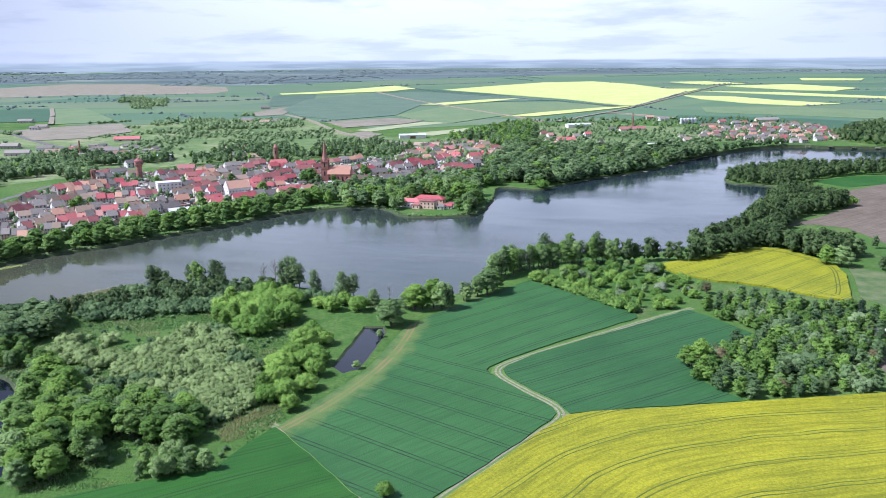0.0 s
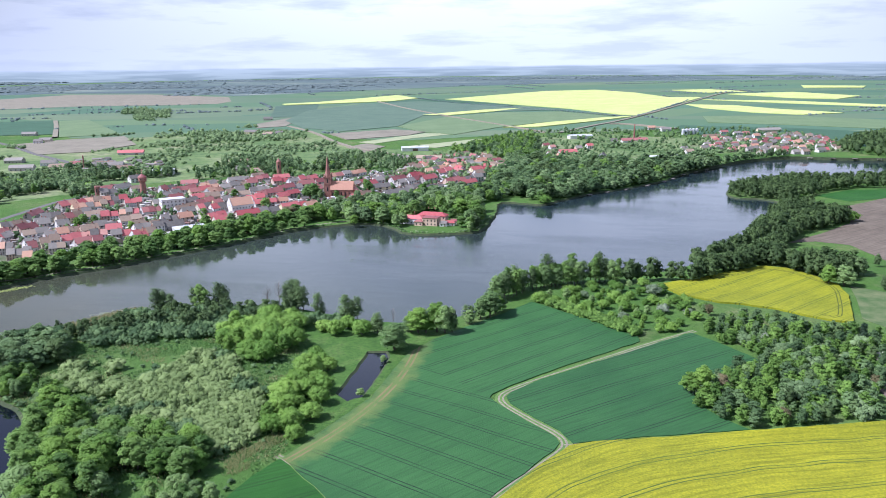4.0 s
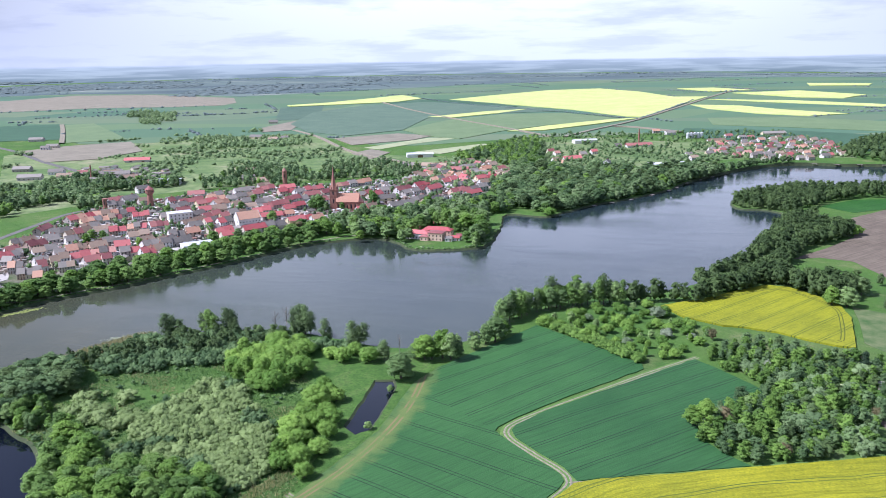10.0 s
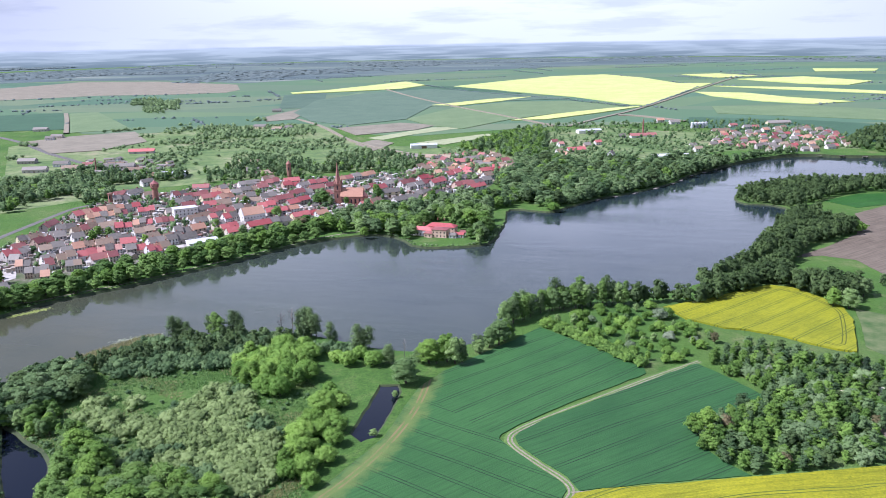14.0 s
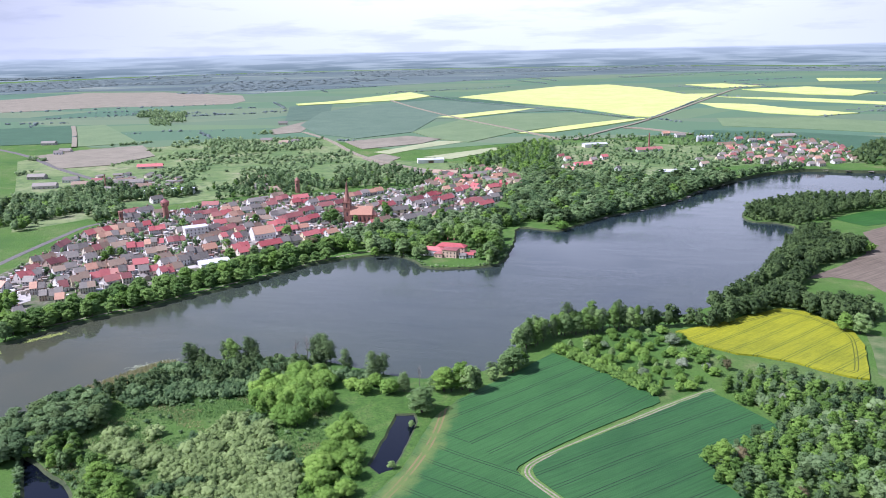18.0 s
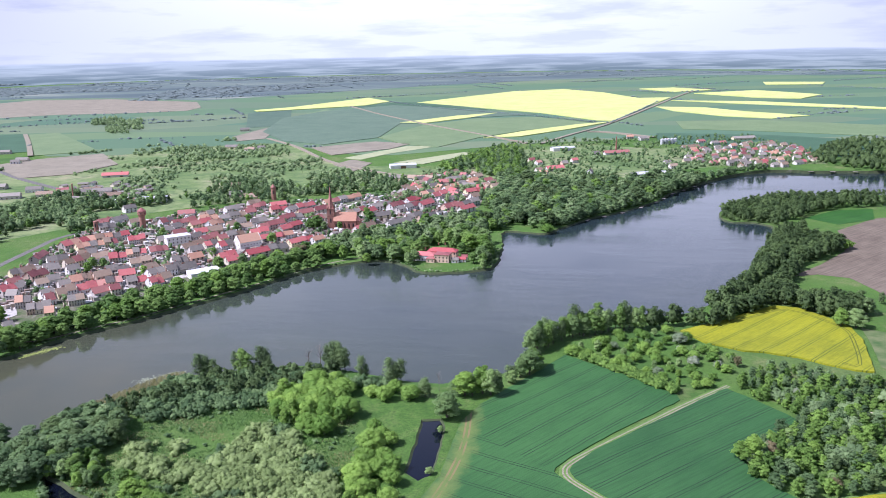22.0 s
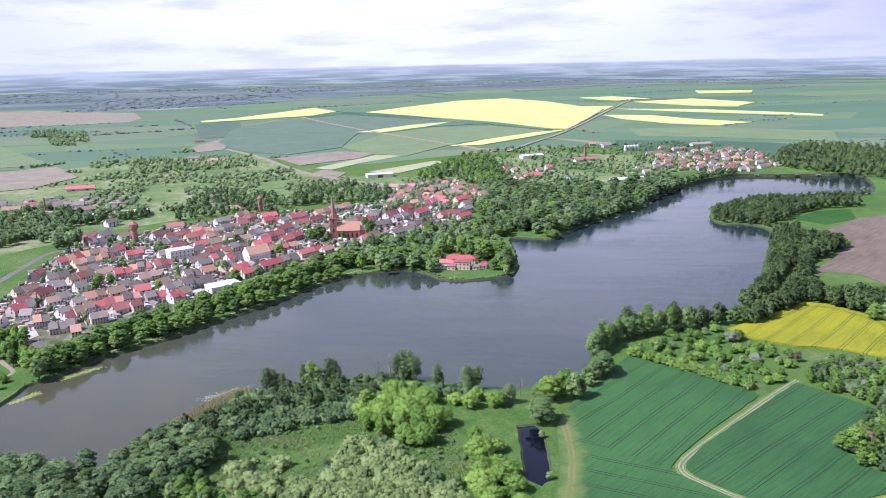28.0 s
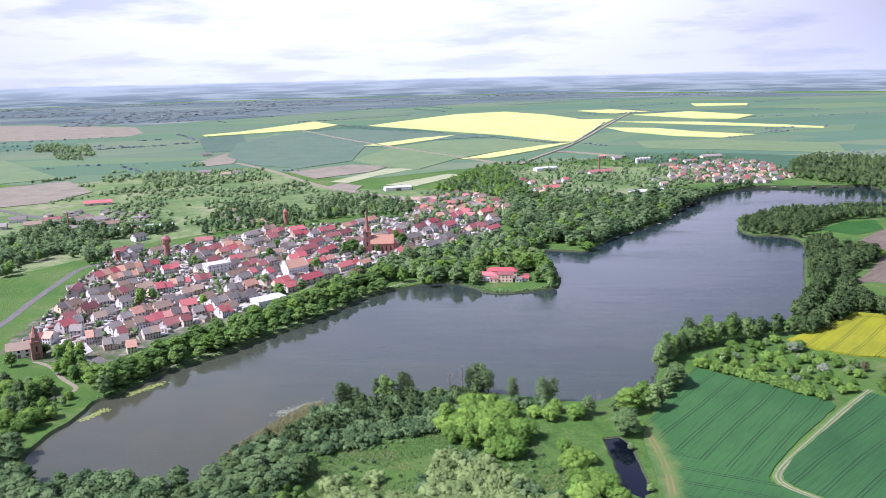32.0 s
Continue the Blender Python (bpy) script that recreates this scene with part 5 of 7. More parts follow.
STREET_A = [(-335.9, 576.4), (-317.0, 584.5), (-295.4, 592.5), (-270.4, 611.6), (-242.7, 625.9), (-222.2, 641.6), (-191.6, 687.3), (-162.0, 709.7), (-129.2, 745.2), (-81.4, 781.8)]
STREET_B = [(-372.1, 743.4), (-340.9, 756.1), (-298.2, 771.3), (-259.3, 799.1), (-221.4, 806.7), (-182.2, 836.6), (-145.5, 871.1), (-118, 912), (-76, 934), (-8, 970)]
HEDGE_FAR = [(-79, 2592), (36, 2333), (156, 2165), (307, 1953), (407, 1781), (439, 1778)]
HEDGE_EAST = [(443, 1794), (546, 1989), (659, 2206), (722, 2334)]


# ---- ground, water, fields ----
lake_line = ragged(soft(LAKE, 5.0), 1.6, 0.11)
pond_line = ragged(straight(POND, 4.0), 0.8, 0.2)
west_line = ragged(soft(POND_WEST, 5.0), 1.0, 0.15)
south_line = ragged(soft(POND_SOUTH, 4.0), 0.8, 0.15)
waters = [lake_line, pond_line, west_line, south_line]
rim_line = [(-3200, -300), (-1200, -300), (0, -300), (1200, -300), (3200, -300), (3200, 2000), (3000, 3700), (1500, 4640), (700, 4830), (0, 4880), (-800, 4830), (-1700, 4560), (-3000, 3700), (-3200, 2000)]
gx, gy = np.meshgrid(np.arange(-3000, 3001, 150), np.arange(-200, 4600, 100))
gx, gy = gx.ravel() + 3.7, gy.ravel() + 1.3
ok = inside(rim_line, gx, gy)
for w in waters:
    ok &= ~inside(w, gx, gy)
gv, gf = fill(rim_line, list(zip(gx[ok], gy[ok])), waters)
tagged(new("ground", mesh("ground", [(x, y, height(x, y)) for x, y in gv], gf, MEADOW)), "green meadow ground with rough grass", "ground", "", "structure")


def bank(name, line, low, label):
    """The sloping edge from the grass down into the water."""
    n = len(line)
    c = np.array(line)
    area = sum(x0 * y1 - x1 * y0 for (x0, y0), (x1, y1) in zip(line, line[1:] + line[:1]))
    d = np.roll(c, -1, 0) - np.roll(c, 1, 0)
    d /= np.linalg.norm(d, axis=1)[:, None] + 1e-9
    inn = np.stack([-d[:, 1], d[:, 0]], 1) * (1 if area > 0 else -1)
    top = [(x, y, height(x, y)) for x, y in line]
    bot = [(x + ix * 2.2, y + iy * 2.2, low) for (x, y), (ix, iy) in zip(line, inn)]
    faces = [(i, (i + 1) % n, n + (i + 1) % n, n + i) for i in range(n)]
    if area > 0:
        faces = [f[::-1] for f in faces]
    tagged(new(name, mesh(name, top + bot, faces, BANK)), label, "bank", "", "structure")


for nm, line, z, mat, label in (
    ("lake", lake_line, 0.0, WATER, "long grey rippled lake beside the town"),
    ("pond", pond_line, 0.85, POND_M, "narrow dark pond beside the wheat field"),
    ("pond", west_line, 0.25, POND_M, "dark pond among the wet trees"),
    ("pond", south_line, 0.25, POND_M, "small dark pond among the wet trees"),
):
    bank(nm + "_bank", line, z - 0.7, "grassy muddy bank of the " + nm)
    v, f = fill(line)
    tagged(new(nm, mesh(nm, [(x, y, z) for x, y in v], f, mat)), label, nm, "", "structure")

for nm, line, lift, mat, label in (
    ("wheat_field", WHEAT_WEST, 0.4, WHEAT_A, "deep green young wheat field with wheel ruts"),
    ("wheat_field", WHEAT_EAST, 0.4, WHEAT_B, "deep green young wheat field beside the track"),
    ("wheat_field", WHEAT_SOUTH, 0.4, WHEAT_C, "bright green young crop field below the trees"),
    ("rape_field", RAPE_SOUTH, 1.1, RAPE_A, "yellow flowering rape field with wheel ruts"),
    ("rape_field", RAPE_EAST, 1.1, RAPE_B, "yellow flowering rape field beside the lake wood"),
    ("ploughed_field", PLOUGHED_EAST, 0.12, SOIL, "bare brown ploughed field beyond the wood"),
    ("ploughed_field", PLOUGHED_GARDEN, 0.12, SOIL, "small bare brown garden plot"),
    ("grass_field", MEADOW_SPIT, 0.2, WHEAT_C, "green grass meadow on the spit"),
    ("rough_meadow", COMMON, 0.07, COMMON_M, "pale mottled common land behind the town"),
    ("rough_meadow", ROUGH_EAST, 0.15, ROUGH, "pale rough grass beyond the rape field"),
):
    sheet(nm, ragged(straight(line, 6.0), 0.7, 0.15), lift, mat, label)
pv, pf = fill(ragged(straight(POND_MEADOW, 4.0), 1.2, 0.2), [], [pond_line])
tagged(new("pond_meadow", mesh("pond_meadow", [(x, y, height(x, y) + 0.06) for x, y in pv], pf, LUSH)), "lush bright green grass round the pond", "meadow", "", "structure")
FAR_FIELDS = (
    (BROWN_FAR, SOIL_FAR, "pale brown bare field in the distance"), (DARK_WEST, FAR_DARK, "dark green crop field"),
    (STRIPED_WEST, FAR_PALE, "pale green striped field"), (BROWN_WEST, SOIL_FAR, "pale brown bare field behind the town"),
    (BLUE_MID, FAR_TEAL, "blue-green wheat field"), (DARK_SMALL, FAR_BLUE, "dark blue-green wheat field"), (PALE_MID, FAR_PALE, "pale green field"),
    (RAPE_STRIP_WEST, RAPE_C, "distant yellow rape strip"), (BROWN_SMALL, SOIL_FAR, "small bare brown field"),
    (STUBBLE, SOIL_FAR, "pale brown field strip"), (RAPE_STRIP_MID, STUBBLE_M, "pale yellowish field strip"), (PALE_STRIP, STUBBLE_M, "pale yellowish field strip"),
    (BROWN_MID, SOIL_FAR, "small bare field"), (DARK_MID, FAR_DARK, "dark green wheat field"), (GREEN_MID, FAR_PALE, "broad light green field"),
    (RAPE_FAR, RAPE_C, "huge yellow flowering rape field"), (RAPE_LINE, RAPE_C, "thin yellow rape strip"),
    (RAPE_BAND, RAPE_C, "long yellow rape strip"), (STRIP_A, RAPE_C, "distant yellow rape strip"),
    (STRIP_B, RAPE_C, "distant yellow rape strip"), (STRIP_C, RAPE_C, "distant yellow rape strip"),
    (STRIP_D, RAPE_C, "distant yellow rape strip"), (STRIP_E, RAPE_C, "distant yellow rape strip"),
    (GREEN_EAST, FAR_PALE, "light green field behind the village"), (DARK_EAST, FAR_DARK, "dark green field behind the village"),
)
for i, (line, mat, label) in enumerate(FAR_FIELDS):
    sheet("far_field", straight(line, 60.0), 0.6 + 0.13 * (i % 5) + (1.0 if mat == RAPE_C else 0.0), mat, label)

# ---- tracks, roads, yards ----
plain_line = PLAIN + [(2900, 3500), (1450, 4560), (700, 4760), (0, 4810), (-800, 4760), (-1650, 4480), (-2900, 3500)]
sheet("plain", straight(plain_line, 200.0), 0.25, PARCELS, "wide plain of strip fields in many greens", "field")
sheet("heath", straight(HEATH, 150.0), 0.5, HEATH_M, "strips of far woods and fields, blue haze in their colour", "heath")
for nm, line, width, lift, mat, label in (
    ("verge", TRACK_LINE, 5.0, 0.1, VERGE, "grassy verge of the field track"), ("verge", TRACK_EDGE, 4.0, 0.11, VERGE, "grassy strip between two fields"),
    ("verge", TRACK_SOUTH, 4.0, 0.12, VERGE, "grassy strip between two fields"),
    ("promenade", PROM_PATH, 1.7, 0.1, TRACK, "pale gravel path along the lake"), ("path", PARK_PATH, 2.6, 0.1, TRACK, "pale park path"),
    ("road", ROAD_WEST, 6.5, 0.12, ASPHALT, "grey asphalt road into the town"), ("road", ROAD_FARM, 8.0, 0.7, ASPHALT, "grey asphalt road between fields"),
    ("track", ROAD_FIELD, 9.0, 2.2, TRACK, "pale sandy field track"), ("road", ROAD_NORTH, 7.0, 1.6, TRACK, "pale field road"),
    ("road", ROAD_EAST, 8.0, 1.9, TRACK, "pale field road to the village"), ("track", ROAD_PALE, 12.0, 2.4, TRACK, "pale concrete strip beside the field"),
    ("road", ROAD_DIAG, 7.0, 2.3, TRACK, "thin pale field road across the plain"),
    ("street", STREET_A, 8.0, 0.3, PAVED, "pale town street"), ("street", STREET_B, 8.0, 0.3, PAVED, "pale town street"),
):
    ribbon(nm, soft(line, 4.0 if line[0][1] < 700 else 12.0, False), width, lift, mat, label, nm.replace("_", " "))


def beside(line, off):
    p = np.array(soft(line, 2.5, False))
    d = np.gradient(p, axis=0)
    d /= np.linalg.norm(d, axis=1)[:, None]
    return [(x - dy * off, y + dx * off) for (x, y), (dx, dy) in zip(p, d)]


for off in (-1.0, 1.0):
    ribbon("wheel_track", beside(TRACK_LINE, off * 0.85), 0.7, 0.17, TRACK, "sandy wheel track between wheat fields", "track")
    ribbon("wheel_track", beside(TRACK_SOUTH, off * 0.8), 0.7, 0.17, TRACK, "sandy wheel track below the wheat", "track")
ribbon("wheel_track", beside(TRACK_EDGE, 0.0), 0.8, 0.16, TRACK, "sandy wheel track beside the rape", "track")
centre = (sum(p[0] for p in RAPE_EAST) / len(RAPE_EAST), sum(p[1] for p in RAPE_EAST) / len(RAPE_EAST))
round_line = [(centre[0] + (x - centre[0]) * 0.87, centre[1] + (y - centre[1]) * 0.82) for x, y in RAPE_EAST[1:10]]
for off in (-0.9, 0.9):
    ribbon("wheel_track", beside(round_line, off), 0.55, 1.13, RUT, "dark wheel rut round the flowering rape", "track")
sheet("town_ground", ragged(straight(TOWN, 15.0), 4.0, 0.05), 0.15, YARD, "grey yards and garden ground of the town", "ground")
sheet("square", straight(SQUARE, 6.0), 0.34, PAVED, "pale paved town square", "square")

# ---- trees ----


def outside(points, line):
    """Those of the points that lie out of the outline."""
    q = np.array(points)
    return [tuple(v) for v in q[~inside(line, q[:, 0], q[:, 1])]]


def dry(points):
    """Those of the points that stand on land."""
    q = np.array(points)
    ok = np.ones(len(q), dtype=bool)
    for w in waters:
        ok &= ~inside(w, q[:, 0], q[:, 1])
    return [tuple(v) for v in q[ok]]


for kind_set, line, gap, tall, where, seed in (
    (("willow", "willow", "willow", "fresh"), WILLOWS, 7.0, (7, 10), "in the wet thicket", 4),
    (("willow", "willow", "willow", "fresh"), WILLOWS_EAST, 7.0, (6, 9), "beside the pond meadow", 61),
    (("lime", "fresh", "lime", "fresh", "silver", "lime", "poplar", "fresh"), WOOD_SOUTH, 6.0, (8, 12.5), "at the wood's edge", 5),
    (("silver", "lime", "silver"), BUSH_SOUTH, 3.6, (5, 7), "in the clump beside the crop field", 64),
    (("fresh", "lime", "silver"), WOOD_LEFT, 5.5, (6, 10), "on the pond bank", 65),
    (("fresh", "fresh", "silver", "alder", "lime", "rust", "fresh"), COPSE_EAST, 17.0, (6, 9), "in the copse", 7),
    (("shrub", "shrub", "silver", "fresh", "shrub", "silver", "shrub", "fresh", "shrub", "willow", "shrub", "silver", "shrub", "fruit"), ORCHARD, 9.8, (4.0, 7.0), "in the old orchard", 9),
    (("silver", "poplar", "poplar", "alder_tall", "poplar"), SHORE_BELT, 5.0, (12, 18), "on the lake shore", 20),
    (("lime", "lime", "fresh"), PROMENADE, 9.5, (11, 14), "along the lake promenade", 21),
    (("lime", "alder", "shrub", "shrub", "fresh"), PARK_SOUTHWEST, 8.0, (4, 10), "on the lake bank", 62),
    (("fresh", "lime"), PARK_WEST, 8.0, (9, 12), "in the town park", 22),
    (("lime", "fresh", "poplar", "silver", "lime"), PARK_ISLAND, 15.0, (11, 16), "in the lakeside park", 11),
):
    for x, y in scatter(line, gap, seed=seed):
        if math.hypot(x + 17, y - 656) < 21:
            continue
        k = kind_set[int(rng.integers(0, len(kind_set)))]
        plant(k, x, y, rng.uniform(*tall), 1.4 if line is PROMENADE else 1.3 if line in (WOOD_SOUTH, PARK_ISLAND) else 1.0, where, "trees " + where)
TREE_TEXT = """
198.1 354.4 15 spruce
141.1 403.7 8 rust
343.0 652.0 9 willow
260.7 448.5 10 alder
126.2 275.0 7 rust
178.4 306.2 6 rust
240.7 456.9 14 silver
232.5 459.8 13 fresh
261.0 479.7 14 alder
284.7 501.5 9 alder
176.2 383.0 5 fruit
156.1 365.5 5 fruit
140.6 278.4 5 silver
149.6 283.5 5 silver
-162.4 420.6 13 alder_tall
-158.5 420.5 14 alder_tall
-153.7 419.3 12 alder_tall
-142.5 424.5 16 alder_tall
-138.3 422.2 15 poplar
-128.7 424.1 19 alder_tall
-125.8 424.0 17 alder_tall
-108.0 416.9 9 alder
-101.1 425.6 17 bare
-94.5 424.3 20 bare
-90.6 424.2 18 alder_tall
-86.6 422.9 20 alder_tall
-83.0 420.6 16 alder_tall
-70.3 407.4 14 alder_tall
-54.8 402.9 13 alder_tall
-51.4 402.8 14 alder_tall
-35.8 381.1 12 alder_tall
-28.1 388.4 12 bare
-14.8 380.6 14 fresh
-18.6 383.4 11 silver
-11.0 380.5 12 fresh
-5.3 382.2 17 fresh
-1.2 380.2 15 silver
2.5 380.1 12 alder
11.8 393.1 9 silver
10.1 395.1 12 alder_tall
17.9 401.9 13 silver
23.2 404.9 15 silver
29.4 415.3 14 alder
26.7 411.1 12 fresh
-25.6 356.4 14 silver
-56.9 379.3 8 willow
-43.6 378.8 8 willow
-51.6 388.3 8 willow
-63.6 385.4 7 willow
-37.5 382.7 10 alder
-55.2 396.3 9 alder
-29.9 340.4 4 silver
-36.7 303.0 4 silver
-18.4 205.6 6 shrub
100.2 303.0 10 fresh
104.9 301.7 12 fresh
-320.4 397.2 10 alder
-332.2 464.3 13 lime
-327.3 473.0 12 lime
-335.8 457.2 12 alder
-338.5 448.0 11 alder
-306.0 492.7 13 silver
-294.5 465.6 14 silver
-292.8 484.3 12 lime
-354.4 487.6 11 alder
-365.4 527.5 12 lime
-216.9 805.4 12 lime
-211.4 839.0 12 lime
-171.6 744.8 12 lime
-134.0 801.4 15 lime
-141.3 803.4 14 lime
-125.9 793.9 12 alder
-84.9 854.1 15 fresh
-95.3 812.7 14 lime
-80.1 831.6 13 lime
-109.8 794.8 11 lime
-215.8 693.5 12 lime
-202.5 653.6 14 lime
-184.3 666.7 13 alder
-138.3 683.3 12 rust
-287.4 787.1 10 lime
-312.4 655.8 11 fresh
-314.9 673.1 10 lime
-261.8 643.3 10 fresh
-306.3 674.4 9 lime
-351.2 547.4 9 lime
-21.6 792.5 16 fresh
-48.0 712.3 14 silver
-35.8 657.0 12 silver
-41.0 648.8 11 silver
14.5 684.9 17 fresh
23.1 687.0 18 lime
27.1 677.3 17 fresh
27.2 660.6 16 lime
26.3 641.1 13 alder
20.5 627.5 9 silver
-12.8 726.0 13 lime
0.3 734.5 14 fresh
11.9 736.3 14 lime
-52.9 671.3 8 shrub
94.6 760.5 12 lime
98.3 754.1 9 willow
103.8 842.4 13 lime
68.3 811.1 12 lime
"""
VILLAGE_TEXT = """
161 1229 o 12 20
166 1196 p 11 30
181 1143 r 26 15
156 1096 o 14 -30
225 1209 r 12 20
224 1103 d 12 60
312 1286 m 42 10
277 1283 d 14 15
439 1267 r 12 20
407 1191 p 12 10
413 1176 d 14 20
495 1391 o 16 15
510 1367 d 16 20
526 1371 m 14 10
486 1267 o 13 15
493 1249 r 13 20
472 1191 o 13 10
497 1204 p 14 15
537 1266 r 13 20
567 1296 m 12 15
544 1232 r 12 10
561 1242 o 12 15
522 1168 p 12 20
497 1143 r 12 15
586 1249 d 14 15
552 1186 o 12 10
596 1231 r 12 15
545 1134 d 16 20
586 1175 b 14 15
553 1138 r 12 15
491 1164 p 14 10
457 1155 d 13 15
451 1119 o 12 60
465 1127 d 12 15
501 1116 d 12 15
513 1112 b 12 15
392 1485 o 16 10
410 1458 d 18 15
436 1411 p 14 15
454 1225 b 12 15
449 1178 p 13 20
512 1185 d 12 15
579 1150 b 12 10
155 1129 b 12 25
205 1190 d 12 20
358 1167 d 12 15
353 1126 b 14 15
-474 1196 r 36 8
-785 1505 d 26 5
-699 1392 d 20 5
-698 1363 d 16 5
-608 1115 d 24 5
-558 1039 d 30 10
-499 1071 o 18 10
-479 1046 d 18 10
-453 1001 d 22 -10
-461 1069 p 20 8
-545 1086 d 20 8
-515 1048 b 20 8
-361 1495 d 24 -15
-321 1457 b 18 -15
-302 1467 d 16 -15
-395 1803 d 20 10
-383 976 o 16 10
-292 897 m 18 10
-43 1206 w 40 8
-53 1094 d 24 -20
-19 1092 b 34 -15
15 1053 m 24 -10
44 1017 d 20 -20
59 1005 r 16 -15
-257 1006 d 18 10
-240 987 b 24 5
-370 987 w 60 8
-444 1058 d 24 10
-419 1025 b 20 10
-463 1055 d 20 10
-271 1074 b 14 0
304 1068 w 56 6
588 1425 d 42 8
235 1350 w 40 10
452 1327 b 30 8
"""

for line in TREE_TEXT.split("\n"):
    if line.strip():
        x, y, tall, k = line.split()
        plant(k, float(x), float(y), float(tall) * 0.95, 1.35 if (float(y) < 480 and k in ("silver", "fresh")) or float(y) > 520 else 1.0, "near the water", "lakeside trees")
        if k in ("alder_tall", "poplar") and float(y) < 480:
            plant(k, float(x) + rng.uniform(2.0, 4.0), float(y) - rng.uniform(-1.0, 3.0), float(tall) * rng.uniform(0.55, 0.9), 1.0, "near the water", "lakeside trees")

scrub_pts = scatter(THICKET, 3.9, seed=12) + clumped(scatter(THICKET_WEST, 4.0, seed=66), 0.09, -0.12)
green_pts = set(clumped(scrub_pts, 0.05, 0.24))
thick("thicket", [q for q in scrub_pts if q not in green_pts], "bush", LEAF_STUFF["grey"], (2.6, 6.2), (0.85, 1.35), "dense grey-green willow scrub on wet ground", "scrub", 300, 11, 6, 0.036)
thick("thicket", list(green_pts), "bush", LEAF_STUFF["mixed"], (2.6, 6.0), (0.8, 1.2), "darker green bushes among the willow scrub", "scrub", 220, 10, 6, 0.04)
blades("reeds", clumped(scatter(STRAW, 0.9, seed=67), 0.12, -0.2), LEAF_STUFF["reed"], (0.5, 1.3), "dry straw-coloured reeds beside the thicket", "reeds", 67)
thick("wood", scatter(WOOD_EAST, 6.6, seed=2), "oval", LEAF_STUFF["alder"], (11, 17), (0.8, 1.15), "dark wood on the lake shore", "wood", 260, 12, 6, 0.04)
thick("wood", scatter(SHORE_EAST, 6.6, seed=59), "oval", LEAF_STUFF["alder"], (9, 16), (0.75, 1.1), "dark alders at the water's edge", "wood", 200, 12)
thick("wood", scatter(WOOD_SPIT, 9.0, seed=3), "oval", LEAF_STUFF["alder"], (11, 16), (0.85, 1.1), "dark trees on the wooded spit", "wood", 160, 10)
thick("wood", dry(scatter(WOOD_NEAR_SHORE, 4.9, seed=6)), "oval", LEAF_STUFF["alder"], (4, 10.5), (0.8, 1.25), "dense low wood on the near shore", "wood", 200, 9, 6, 0.045)
mixed_wood(dry(scatter(WOOD_SHORE_WEST, 6.4, seed=23) + scatter(WOOD_CORNER, 6.8, seed=63) + scatter(WOOD_CORNER_SOUTH, 6.4, seed=68)), (8, 13), (1.15, 1.6), "near lake shore", 640, 22, 23, (("mixed", 0.7, "green"), ("alder", 0.18, "dark green"), ("sage", 0.12, "grey-green")))
for line, gap, sd, tall, label in ((COPSE_EAST, 5.6, 24, (4.5, 9.5), "copse between the fields"), (GARDENS_EAST, 5.2, 8, (3.2, 8.0), "overgrown garden trees")):
    pts = scatter(line, gap, seed=sd)
    k = len(pts)
    for share, mat, word in ((pts[: k // 2], "fresh", "fresh green"), (pts[k // 2 : 7 * k // 8], "mixed", "deep green"), (pts[7 * k // 8 : 15 * k // 16], "sage", "grey-green"), (pts[15 * k // 16 :], "alder", "dark green")):
        thick("wood", share, "oval" if mat != "sage" else "bush", LEAF_STUFF[mat], tall, (0.95, 1.35), word + " " + label, "wood", 420, 14, 5, 0.036, sd)
thick("hedge", scatter(HEDGE, 2.3, seed=10), "bush", LEAF_STUFF["fresh"], (3.2, 5.4), (0.8, 1.1), "fresh green hedge beside the wheat", "hedge", 170, 8, 6, 0.045)
thick("scrub", dry(scatter(SHRUBS_NORTH, 3.2, seed=25)), "bush", LEAF_STUFF["mixed"], (2.4, 6.5), (0.8, 1.15), "green shrubs on the near shore", "scrub", 150, 8, 6, 0.045)
thick("scrub", scatter(SHORE_SCRUB, 4.5, seed=26), "bush", LEAF_STUFF["mixed"], (4, 8), (0.7, 1.0), "mixed green scrub on the near shore", "scrub", 110, 7)
blades("reeds", scatter(REED_BED, 0.9, seed=27), LEAF_STUFF["reed"], (0.8, 1.9), "straw-coloured reed bed at the shore", "reeds", 27)
blades("grass_tufts", dry(clumped(scatter(TUFTS, 1.25, seed=69), 0.045, -0.12)), LEAF_STUFF["grass"], (0.3, 0.9), "rough green grass tufts on the wet meadow", "grass", 69, 4, 0.5, 0.3)
blades("grass_tufts", dry(clumped(scatter(TUFTS, 1.6, seed=70), 0.06, 0.12, 3.0)), LEAF_STUFF["reed"], (0.3, 0.9), "dry straw-coloured tufts on the wet meadow", "grass", 70, 4, 0.5, 0.2)
thick("scrub", dry(clumped(scatter(TUFTS, 6.0, seed=72), 0.08, 0.1, 6.0)), "bush", LEAF_STUFF["mixed"], (0.8, 2.6), (0.8, 1.4), "small bushes on the wet meadow", "scrub", 50, 5)
mixed_wood(outside(scatter(WOOD_PENINSULA, 10.2, seed=13), TOWN_EAST), (10, 18), (1.2, 1.7), "peninsula wood", 190, 15, 13)
thick("wood", scatter(WOOD_FAR_EAST, 13.0, seed=14), "oval", LEAF_STUFF["alder"], (13, 18), (0.9, 1.2), "dark wood at the lake's far end", "wood", 50, 4)
